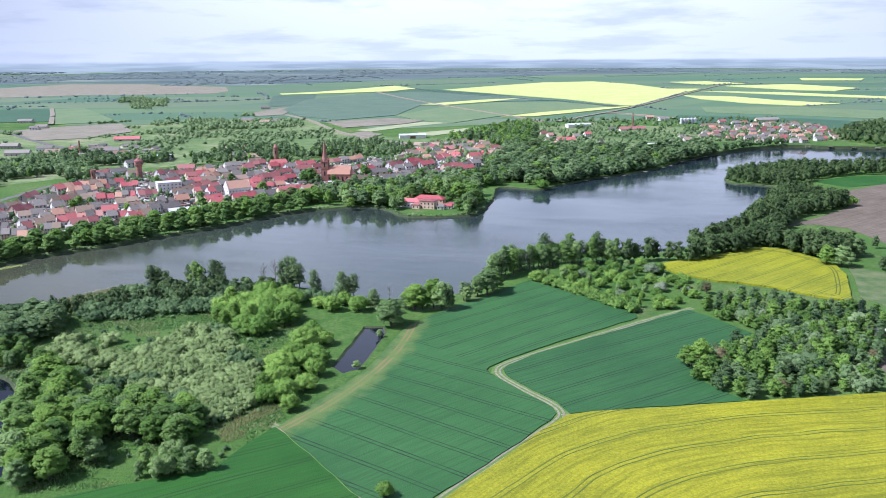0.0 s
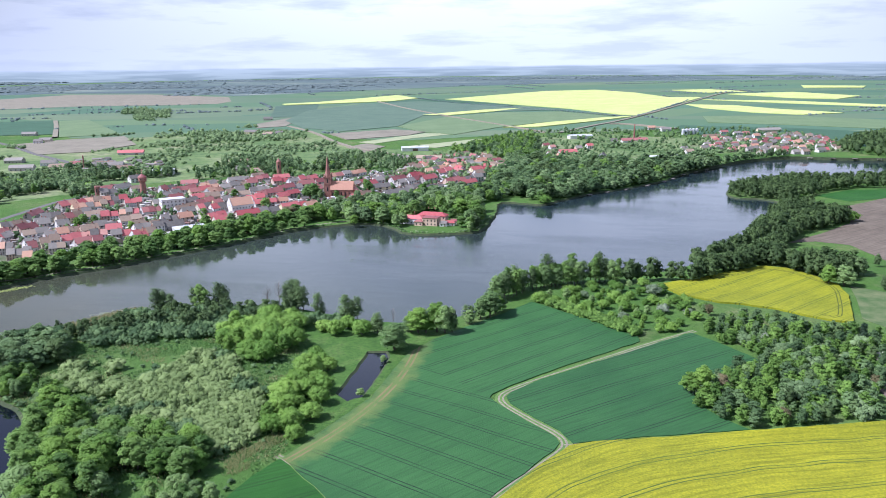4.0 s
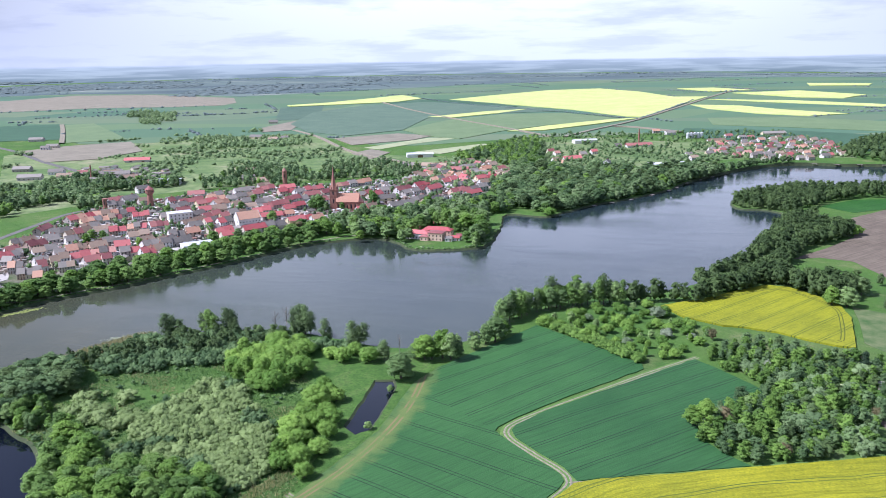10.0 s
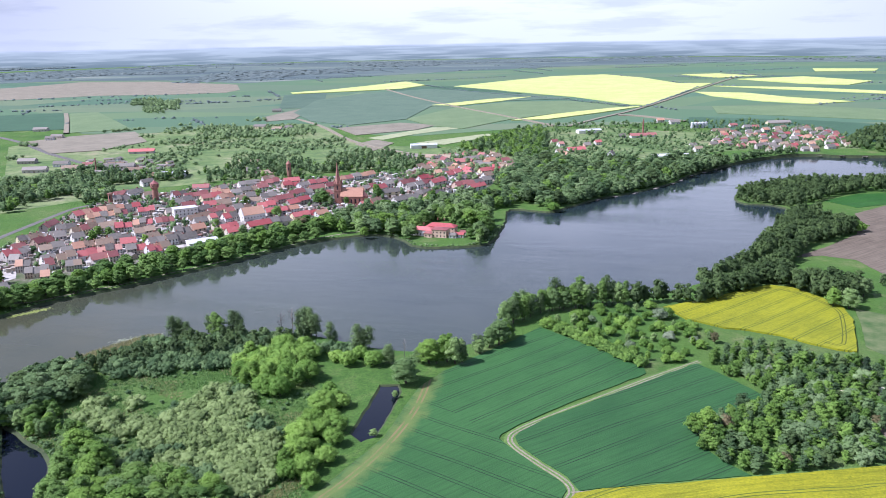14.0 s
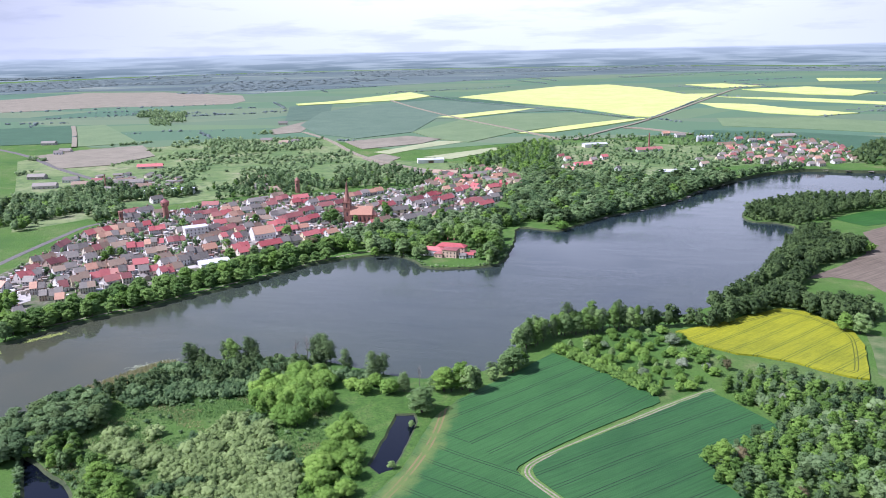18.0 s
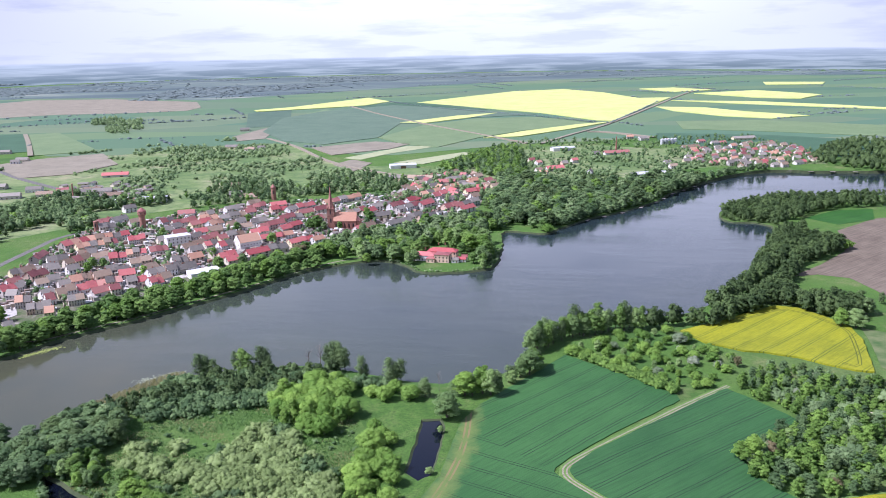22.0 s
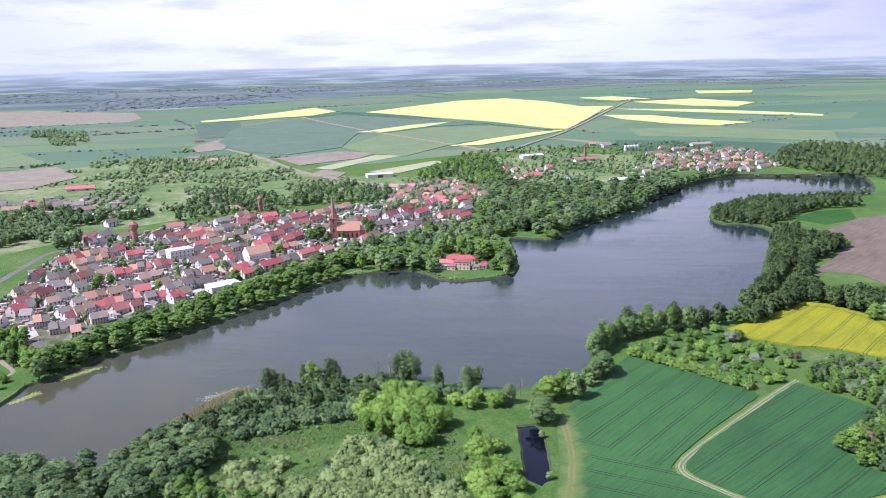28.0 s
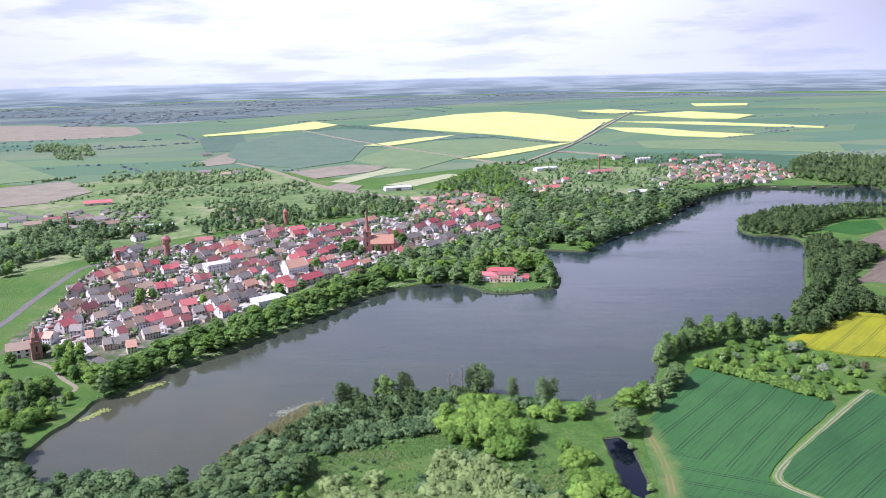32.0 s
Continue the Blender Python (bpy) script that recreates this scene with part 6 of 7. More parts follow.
mixed_wood([q for q in outside(scatter(PARK_TREES, 10.5, seed=33), TOWN_EAST) if math.hypot(q[0] + 17, q[1] - 660) > 22], (9, 16), (1.1, 1.5), "lakeside park", 240, 16, 33, (("mixed", 0.45, "green"), ("fresh", 0.15, "light green"), ("sage", 0.32, "grey-green"), ("alder", 0.08, "dark green")))
mixed_wood(scatter(WOOD_HILL, 11.0, seed=34), (9, 16), (1.0, 1.4), "wooded rise", 90, 9, 34, (("fresh", 0.6, "light green"), ("mixed", 0.4, "green")))
mixed_wood(clumped(scatter(WOOD_TOWN_BACK_WEST, 10.0, seed=35), 0.02, -0.3), (6, 14), (0.9, 1.3), "belt behind the town wall", 80, 8, 35)
mixed_wood(outside(clumped(scatter(WOOD_TOWN_BACK, 10.0, seed=15), 0.02, -0.4), TOWN_EAST), (6, 14), (0.9, 1.3), "belt behind the town", 80, 8, 15)
mixed_wood(scatter(WOOD_WEST, 10.0, seed=16) + clumped(scatter(TOWN_WEST_TREES, 9.0, seed=28), 0.02, -0.5), (8, 15), (1.0, 1.4), "edge of the town", 90, 9, 16)
thick("scrub", clumped(scatter(MEADOW_BUSHES, 10.0, seed=17), 0.010, 0.14) + clumped(scatter(MEADOW_BUSHES, 30.0, seed=57), 0.05, -0.05), "bush", LEAF_STUFF["sage"], (1.2, 7), (0.8, 1.5), "scattered bushes on rough meadow behind the town", "scrub", 50, 5)
thick("copse", clumped(scatter(COPSE_FAR, 11.0, seed=18), 0.012, -0.3) + clumped(scatter(COPSE_C, 12.0, seed=36), 0.016, -0.05) + scatter(COPSE_D, 13.0, seed=37) + scatter(COPSE_E, 13.0, seed=38), "oval", LEAF_STUFF["sage"], (7, 14), (1.0, 1.5), "copses of trees among the meadows", "wood", 50, 5)
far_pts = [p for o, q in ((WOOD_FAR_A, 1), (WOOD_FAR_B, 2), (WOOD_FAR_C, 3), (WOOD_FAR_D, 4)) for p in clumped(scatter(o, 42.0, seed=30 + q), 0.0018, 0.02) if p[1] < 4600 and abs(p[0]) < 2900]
thick("wood", far_pts, "bush", LEAF_STUFF["far"], (9, 14), (3.2, 5.0), "far woods on the plain, leaf colour paled by haze", "wood", 10, 2, sink=0.42)
thick("garden_trees", clumped(scatter(VILLAGE_TREES, 13.0, seed=73), 0.03, -0.1), "round", LEAF_STUFF["mixed"], (4, 9.5), (0.8, 1.15), "garden trees round the village houses", "wood", 24, 4)
thick("scrub", [q for q in clumped(scatter(COMMON, 12.0, seed=74), 0.011, 0.16, 4.0) if not any(inside(o, np.array([q[0]]), np.array([q[1]]))[0] for o in (BROWN_WEST, STUBBLE, BROWN_MID, PALE_STRIP, RAPE_STRIP_MID))], "bush", LEAF_STUFF["sage"], (2.0, 8.5), (0.9, 1.4), "clumps of bushes and small trees on the common", "scrub", 46, 5, 6, 0.06)


def along_shore(keep, gap, off, seed):
    """Points on land along those stretches of the lake's edge that keep() names."""
    g = np.random.default_rng(seed)
    line = [q for q in soft(LAKE, gap)]
    near = []
    for (x0, y0), (x1, y1) in zip(line, line[1:] + line[:1]):
        d = math.hypot(x1 - x0, y1 - y0)
        if d > 0.1 and keep(x0, y0):
            for side in (-1, 1):
                w = side * g.uniform(*off)
                near.append((x0 - (y1 - y0) / d * w + g.normal(0, 0.6), y0 + (x1 - x0) / d * w + g.normal(0, 0.6)))
    return dry(near)


for x, y in along_shore(lambda x, y: -285 < x < -110 and y > x + 740, 12.0, (4.5, 7.0), 84):
    plant("lime", x, y, rng.uniform(9, 12), 1.5, "over the lake promenade", "trees along the lake promenade")
for ring, word in ((west_line, "dark pond"), (south_line, "small dark pond")):
    mx, my = sum(p[0] for p in ring) / len(ring), sum(p[1] for p in ring) / len(ring)
    rim_pts = [(mx + (x - mx) * (1 + 2.2 / math.hypot(x - mx, y - my)), my + (y - my) * (1 + 2.2 / math.hypot(x - mx, y - my))) for x, y in ring]
    thick("scrub", dry(rim_pts), "bush", LEAF_STUFF["mixed"], (1.2, 3.4), (0.9, 1.4), "low green scrub round the " + word, "scrub", 120, 8, 6, 0.05, 85)
peninsula = lambda x, y: 120 < x < 480 and y > 0.75 * x + 660
thick("wood", along_shore(peninsula, 5.0, (1.5, 9.0), 81), "oval", LEAF_STUFF["mixed"], (6, 13), (0.95, 1.4), "green trees that lean over the lake's edge", "wood", 130, 9, 6, 0.05, 81)
thick("wood", along_shore(lambda x, y: x > 290 and 745 < y < 900 and y < 0.75 * x + 620, 5.0, (1.5, 6.0), 82), "oval", LEAF_STUFF["alder"], (5, 11), (0.9, 1.3), "dark trees at the edge of the spit", "wood", 130, 9, 6, 0.05, 82)
thick("scrub", along_shore(lambda x, y: -300 < x < -95 and y > 1.0 * x + 740 and y > 455, 3.4, (0.6, 2.4), 83), "bush", LEAF_STUFF["mixed"], (0.7, 2.2), (0.9, 1.5), "low bushes and sedge along the promenade bank", "scrub", 60, 5, 6, 0.06, 83)
thick("scrub", along_shore(lambda x, y: -60 < x < 45 and 610 < y < 720, 3.2, (0.4, 3.0), 86), "bush", LEAF_STUFF["sage"], (0.8, 2.6), (0.9, 1.5), "rough bushes along the manor's shore", "scrub", 70, 6, 6, 0.06, 86)
strip = np.random.default_rng(71)
hedge_pts = []
for i in range(110):  # hedgerows, ditches with bushes and small spinneys between the strip fields
    x, y = strip.uniform(-1900, 1900), 1250 + 3000 * strip.uniform(0, 1) ** 1.5
    a = radians(strip.choice([4, 20, 26, 30, 108, 116]) + strip.uniform(-6, 6))
    for s in np.arange(0, strip.uniform(60, 420), 9.0):
        if strip.uniform() < 0.72:
            hedge_pts.append((x + math.cos(a) * s + strip.normal(0, 2.5), y + math.sin(a) * s + strip.normal(0, 2.5)))
for (x0, y0), (x1, y1), gap in (((-1354, 2225), (-690, 2400), 30), ((-1010, 2190), (-820, 2230), 16), ((-690, 2120), (-560, 2060), 28), ((-120, 1810), (-70, 1800), 14), ((-640, 1700), (-480, 1690), 22)):
    n = int(math.hypot(x1 - x0, y1 - y0) / gap)
    hedge_pts += [(x0 + (x1 - x0) * (i + strip.uniform(-0.3, 0.3)) / n, y0 + (y1 - y0) * i / n) for i in range(n)]
hp = np.array(hedge_pts)
free = inside(PLAIN + [(2600, 3300), (1400, 4400), (-1400, 4400), (-2600, 3300)], hp[:, 0], hp[:, 1])
for o in [q[0] for q in FAR_FIELDS]:
    free &= ~inside(o, hp[:, 0], hp[:, 1])
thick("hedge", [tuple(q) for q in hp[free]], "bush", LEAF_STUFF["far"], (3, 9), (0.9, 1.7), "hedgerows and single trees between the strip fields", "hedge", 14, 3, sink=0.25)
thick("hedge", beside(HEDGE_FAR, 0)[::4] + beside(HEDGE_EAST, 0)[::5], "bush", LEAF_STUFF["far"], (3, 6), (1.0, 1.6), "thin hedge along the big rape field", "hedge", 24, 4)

# ---- houses ----
WIN = mesh("window", *joined([box_data(-0.5, 0.5, -0.06, 0.06, 0, 1.3)]), GLASS)
DOORM = mesh("door", *box_data(-0.5, 0.5, -0.07, 0.05, 0, 2.1), DOOR)
CHIMM = mesh("chimney", *joined([box_data(-0.35, 0.35, -0.3, 0.3, 0, 1.7), box_data(-0.42, 0.42, -0.37, 0.37, 1.7, 1.85)]), CHIM)


def gable_walls(w, d, eave, ridge):
    x, y = w / 2, d / 2
    v = [(-x, -y, -0.6), (x, -y, -0.6), (x, y, -0.6), (-x, y, -0.6), (-x, -y, eave), (x, -y, eave), (x, y, eave), (-x, y, eave), (-x, 0, ridge), (x, 0, ridge)]
    return v, [(0, 1, 5, 4), (2, 3, 7, 6), (1, 2, 6, 9, 5), (3, 0, 4, 8, 7), (4, 5, 9, 8), (6, 7, 8, 9)]


def gable_roof(w, d, eave, ridge, over=0.35, thick_=0.22):
    k = (ridge - eave) / (d / 2)
    x, y = w / 2 + over, d / 2 + over
    e = eave - k * over
    v = []
    for up in (0.03, thick_):
        v += [(-x, -y, e + up), (x, -y, e + up), (x, 0, ridge + up), (-x, 0, ridge + up), (x, y, e + up), (-x, y, e + up)]
    return v, [(6, 7, 8, 9), (9, 8, 10, 11), (3, 2, 1, 0), (5, 4, 2, 3), (0, 1, 7, 6), (4, 5, 11, 10), (1, 2, 8, 7), (2, 4, 10, 8), (3, 0, 6, 9), (5, 3, 9, 11)]


def house(roof, w=9.0, d=9.0, eave=4.6, ridge=8.0, storeys=2, wall=None, label="", chimneys=1, bays=3, back=False):
    """A pitched-roof house, its ridge along x, its front to -y."""
    root = new("house")
    child("wall", mesh("wall", *gable_walls(w, d, eave, ridge), wall or WALL), root)
    child("roof", mesh("roof", *gable_roof(w, d, eave, ridge), ROOF[roof] if isinstance(roof, str) else roof), root)
    for i in range(chimneys):
        child("chimney", CHIMM, root, pose(w * (0.25 if i == 0 else -0.3), 0.5, ridge - 0.7))
    step = (eave - 0.3) / storeys
    for s in range(storeys):
        for b in range(bays):
            bx = w * ((b + 0.5) / bays - 0.5)
            if s == 0 and b == bays // 2:
                child("door", DOORM, root, pose(bx, -d / 2, 0))
                continue
            child("window", WIN, root, pose(bx, -d / 2 - 0.02, 0.75 + s * step))
    for side in (-1, 1):
        child("window", WIN, root, pose(side * (w / 2 + 0.02), -d * 0.18, eave + 0.2, 0, 0, 90))
        if storeys > 1:
            child("window", WIN, root, pose(side * (w / 2 + 0.02), -d * 0.2, 0.8 + step, 0, 0, 90))
    words = {"r": "bright red", "m": "dark red", "o": "orange", "p": "salmon", "b": "brown", "d": "grey"}
    tagged(root, label or f"plastered town house with {words.get(roof, 'red')} pitched roof", "house", "houses of the town")
    return root


def put_house(root, x, y, turn, sx=1.0, sy=1.0, sz=1.0, first=None):
    m = Matrix.LocRotScale((x, y, height(x, y)), Euler((0, 0, turn)), (sx, sy, sz))
    return copy_thing(root, m)


ROW_PROTOS = {}
for key in "rmopbd":
    ROW_PROTOS[key] = [house(key), house(key, eave=3.4, ridge=7.0, storeys=1, bays=2)]
ROW_TEXT = """
-355 592 -346 608 3 r
-345 585 -337 585 1 b
-358 574 -352 572 1 o
-351 631 -345 649 2 m
-345 654 -338 660 1 r
-337 613 -330 619 1 b
-339 674 -325 692 3 m
-327 649 -320 656 1 d
-360 688 -346 698 2 d
-368 739 -355 766 3 r
-355 766 -321 787 5 r
-353 735 -345 744 2 o
-344 745 -324 760 4 m
-340 706 -327 716 2 d
-323 694 -311 702 2 b
-310 679 -305 682 1 d
-306 688 -293 694 2 r
-298 709 -282 715 3 r
-279 714 -265 723 3 m
-283 673 -268 682 2 b
-308 621 -298 631 2 b
-317 608 -304 620 2 d
-296 625 -286 634 1 b
-309 585 -298 593 2 b
-298 596 -287 605 2 r
-283 585 -273 596 1 m
-286 605 -270 614 3 p
-271 590 -265 594 1 m
-265 610 -252 618 2 r
-255 631 -236 653 4 d
-246 613 -236 626 2 r
-293 566 -283 571 2 p
-315 549 -300 555 3 d
-330 565 -320 568 2 b
-298 539 -292 541 1 o
-310 504 -306 509 1 m
-374 546 -360 550 1 b
-277 629 -266 634 1 r
-349 655 -342 661 1 p
-291 799 -278 817 2 d
-282 751 -270 760 1 p
-274 775 -264 784 1 o
-313 760 -299 767 3 r
-304 835 -295 849 2 d
-290 831 -270 848 3 m
-271 869 -258 881 2 r
-377 855 -366 869 1 m
-363 859 -354 877 1 d
-339 844 -328 855 1 d
-372 924 -362 934 1 d
-363 819 -350 831 2 d
-365 650 -359 660 1 m
-373 692 -374 715 1 m
-371 644 -363 653 2 d
-358 611 -352 620 1 m
-365 573 -361 577 1 m
-266 850 -250 863 2 o
-269 822 -252 837 2 r
-249 817 -240 837 2 o
-254 782 -244 789 1 r
-247 859 -229 873 2 d
-246 792 -232 801 1 b
-226 757 -206 779 3 m
-241 752 -228 765 2 m
-251 721 -235 739 2 b
-232 727 -222 736 2 r
-218 692 -211 700 1 d
-208 680 -196 690 2 r
-199 666 -190 673 1 r
-233 676 -224 684 1 o
-246 669 -235 677 2 d
-243 641 -223 657 3 d
-246 604 -239 613 2 r
-183 748 -165 758 1 r
-185 686 -169 700 1 r
-193 801 -171 820 3 m
-171 793 -153 813 2 r
-208 833 -193 841 2 d
-198 777 -182 785 2 r
-171 757 -155 767 2 m
-171 700 -154 715 2 d
-153 726 -133 744 3 r
-132 734 -123 744 1 r
-141 829 -124 846 2 r
-179 840 -157 858 3 m
-233 871 -213 887 2 m
-196 892 -179 904 2 r
-200 919 -184 928 1 r
-177 890 -169 901 1 d
-168 901 -150 919 3 r
-161 866 -147 878 1 d
-139 930 -98 969 5 o
-107 860 -88 878 3 m
-90 862 -78 882 1 r
-81 890 -59 905 2 d
-60 887 -46 908 2 m
-81 834 -60 847 1 o
-93 774 -75 791 2 r
-76 772 -67 780 1 d
-61 793 -38 815 2 d
-42 826 -25 837 2 d
-52 874 -36 894 1 r
-40 916 -24 937 2 r
-22 963 2 980 3 o
-43 882 -10 919 4 d
-25 891 -11 909 1 r
3 919 21 936 2 d
14 887 44 911 3 d
19 861 35 877 1 r
-28 816 -11 839 2 d
77 872 94 897 1 d
-123 827 -113 840 1 m
-226 910 -207 921 3 m
-250 904 -236 916 2 d
-230 938 -218 948 2 b
-145 881 -132 894 1 m
-230 820 -214 832 2 d
-215 810 -204 816 1 b
-217 719 -207 729 2 r
-269 750 -258 761 2 p
-257 759 -245 770 2 d
-240 706 -231 714 1 o
-264 650 -257 660 1 b
-286 647 -278 654 1 d
-294 646 -286 652 1 d
-334 627 -327 633 1 d
-319 581 -313 589 1 d
-311 570 -306 574 1 m
-349 609 -345 612 1 d
18 1014 49 1032 3 o
15 1060 43 1081 2 d
34 967 60 985 2 r
2 880 18 893 2 m
-8 948 9 966 2 r
"""

for line in ROW_TEXT.split("\n"):
    if not line.strip():
        continue
    a = line.split()
    x0, y0, x1, y1 = map(float, a[:4])
    n, key = int(a[4]), a[5]
    if (x1, y1) < (x0, y0):
        x0, y0, x1, y1 = x1, y1, x0, y0
    length = math.hypot(x1 - x0, y1 - y0) / n
    turn = math.atan2(y1 - y0, x1 - x0)
    for i in range(n):
        t = (i + 0.5) / n
        kk = key if rng.uniform() < 0.66 else "mbddbo"[int(rng.integers(0, 6))]
        p = ROW_PROTOS[kk][0 if rng.uniform() < 0.65 else 1]
        put_house(p, x0 + (x1 - x0) * t, y0 + (y1 - y0) * t, turn, length * 0.985 / 9.0, rng.uniform(0.95, 1.15), rng.uniform(0.95, 1.2))
row_spots = [tuple(map(float, q.split()[:4])) for q in ROW_TEXT.split("\n") if q.strip()]
for x, y in scatter(TOWN_EAST, 21.0, seed=93):
    if min(math.hypot(x - 0.5 * (a + c), y - 0.5 * (b + d)) - 0.5 * math.hypot(c - a, d - b) for a, b, c, d in row_spots) > 7:
        kk = "mbbodrb"[int(rng.integers(0, 7))]
        put_house(ROW_PROTOS[kk][int(rng.integers(0, 2))], x, y, radians(35 + (90 if rng.uniform() < 0.3 else 0) + rng.uniform(-10, 10)), rng.uniform(1.1, 1.7), rng.uniform(1.0, 1.2), rng.uniform(1.0, 1.2))
# ---- single buildings ----


def hip_roof(w, d, eave, ridge, over=0.4):
    x, y, r = w / 2 + over, d / 2 + over, max(0.2, w / 2 - d / 2)
    e = eave - 0.1
    v = [(-x, -y, e), (x, -y, e), (x, y, e), (-x, y, e), (-x, -y, e + 0.2), (x, -y, e + 0.2), (x, y, e + 0.2), (-x, y, e + 0.2), (-r, 0, ridge), (r, 0, ridge)]
    return v, [(3, 2, 1, 0), (0, 1, 5, 4), (1, 2, 6, 5), (2, 3, 7, 6), (3, 0, 4, 7), (4, 5, 9, 8), (5, 6, 9), (6, 7, 8, 9), (7, 4, 8)]


def drum(r0, r1, z0, z1, n=12, cap=True):
    v = [(r * math.cos(2 * math.pi * i / n), r * math.sin(2 * math.pi * i / n), z) for r, z in ((r0, z0), (r1, z1)) for i in range(n)]
    f = [(i, (i + 1) % n, n + (i + 1) % n, n + i) for i in range(n)]
    return v, f + ([tuple(range(n, 2 * n))] if cap else [])


def moved(data, dx, dy, dz=0.0):
    return [(x + dx, y + dy, z + dz) for x, y, z in data[0]], data[1]


def facade(root, w, y, z, n, step=None, turn=0.0, name="window", me=None):
    """A row of windows along a wall that faces -y, or another way by turn."""
    for i in range(n):
        bx = w * ((i + 0.5) / n - 0.5)
        child(name, me or WIN, root, pose(0, 0, 0, 0, 0, turn) @ pose(bx, y - 0.02, z))


def thing(name, x, y, turn, label, category, group=""):
    root = new(name)
    root.matrix_basis = pose(x, y, height(x, y), 0, 0, turn)
    return tagged(root, label, category, group)


ARCH = mesh("arched_window", *joined([([(-0.6, -0.08, 0), (0.6, -0.08, 0), (0.6, -0.08, 3.2), (0.0, -0.08, 4.3), (-0.6, -0.08, 3.2), (-0.6, 0.08, 0), (0.6, 0.08, 0), (0.6, 0.08, 3.2), (0.0, 0.08, 4.3), (-0.6, 0.08, 3.2)], [(0, 1, 2, 3, 4), (1, 6, 7, 2), (2, 7, 8, 3), (3, 8, 9, 4), (4, 9, 5, 0)])]), GLASS)

church = thing("church", -119, 802, -5, "red brick church with slender tiled spire", "church")
church.scale = (1.0, 1.0, 1.12)
child("tower", mesh("tower", *joined([box_data(-3.6, 3.6, -3.6, 3.6, -0.5, 19), box_data(-3.9, 3.9, -3.9, 3.9, 13, 13.5), box_data(-4.0, 4.0, -4.0, 4.0, 19, 19.6)]), BRICK), church)
child("spire", mesh("spire", *joined([drum(3.7, 2.4, 19.6, 24, 8), drum(2.4, 0.12, 24, 39.5, 8)]), COPPER), church)
child("cross", mesh("cross", *joined([box_data(-0.08, 0.08, -0.08, 0.08, 39.4, 41.5), box_data(-0.5, 0.5, -0.08, 0.08, 40.5, 40.7)]), DOOR), church)
for k, (sx, sy) in enumerate(((-1, -1), (1, -1), (1, 1), (-1, 1))):
    child("pinnacle", mesh("pinnacle", *moved(joined([drum(0.5, 0.5, 19.4, 21.5, 6), drum(0.55, 0.02, 21.5, 24, 6)]), sx * 3.2, sy * 3.2), COPPER), church)
nave = child("nave", mesh("nave", *[[(x + 15, y, z) for x, y, z in gable_walls(23, 13, 8.5, 15.5)[0]], gable_walls(23, 13, 8.5, 15.5)[1]], BRICK), church, pose(0, 0, 0))
child("roof", mesh("roof", *moved(gable_roof(23, 13, 8.5, 15.5), 15, 0), ROOF["o"]), church)
child("choir", mesh("choir", *moved(drum(4.5, 4.5, -0.5, 8, 8), 27, 0), BRICK), church)
child("choir_roof", mesh("choir_roof", *moved(drum(4.9, 0.2, 8, 12.5, 8), 27, 0), ROOF["p"]), church)
for i in range(5):
    child("window", ARCH, church, pose(6 + 4.4 * i, -6.52, 2.2))
    child("buttress", mesh("buttress", *joined([box_data(-0.4, 0.4, -1.0, 0, -0.5, 5.5), box_data(-0.35, 0.35, -0.6, 0, 5.5, 7.4)]), BRICK), church, pose(3.9 + 4.5 * i, -6.5, 0))
for z in (6.5, 14.2):
    for a in (0, 90, 180, 270):
        child("window", ARCH, church, pose(0, 0, 0, 0, 0, a) @ pose(0, -3.62, z))

manor = thing("manor", -17, 663, -18, "pink lakeside manor with red hipped roofs", "manor")
for nm, cx, cy, w, d, eave, ridge, wall, roof in (("west_wing", -10, -2, 21, 10, 4.9, 7.4, WHITE, "r"), ("main_block", 4, 9, 26, 9, 6.0, 8.8, PINK, "r"), ("east_block", 7.5, -4.5, 13, 11, 6.8, 8.0, PINK, "m"), ("porch", -2, -9, 7, 5, 3.6, 5.2, PINK, "m")):
    body = child(nm, mesh(nm, *box_data(-w / 2, w / 2, -d / 2, d / 2, -0.6, eave), wall), manor, pose(cx, cy, 0))
    child("roof", mesh("roof", *hip_roof(w, d, eave, ridge), ROOF[roof]), body)
    for s in range(2 if eave > 5 else 1):
        for i in range(int(w // 3)):
            child("window", WIN, body, pose(w * ((i + 0.5) / int(w // 3) - 0.5), -d / 2 - 0.02, 0.9 + s * 3.0))
        for i in range(int(d // 4)):
            child("window", WIN, body, pose(w / 2 + 0.02, d * ((i + 0.5) / int(d // 4) - 0.5), 0.9 + s * 3.0, 0, 0, 90))
for cx, cy, z in ((-9, -1, 8.6), (6, 9.5, 11.0), (0, 10, 11.0)):
    child("chimney", CHIMM, manor, pose(cx, cy, z))
for x, y, k, w in ((-1, 651, "d", 6), (5, 653, "r", 7), (8, 660, "m", 5)):
    h = house(k, w, 5, 2.6, 4.2, 1, WHITE, "small lakeside outbuilding with pitched roof", 0, 2)
    h.matrix_basis = pose(x, y, height(x, y), 0, 0, -10)
jetty = thing("jetty", 22, 634, 8, "weathered wooden jetty over the lake", "jetty")
for i in range(16):
    child("plank", mesh("plank", *box_data(-0.8, 0.8, -0.42, 0.42, 0, 0.08), PLANK) if i == 0 else bpy.data.meshes["plank"], jetty, pose(0, -7 + i * 0.95, -0.9))
for i in range(4):
    for sx in (-0.7, 0.7):
        child("post", bpy.data.meshes.get("jetty_post") or mesh("jetty_post", *drum(0.1, 0.1, -2.6, -0.5, 8), PLANK), jetty, pose(sx, -6 + 4 * i, 0))

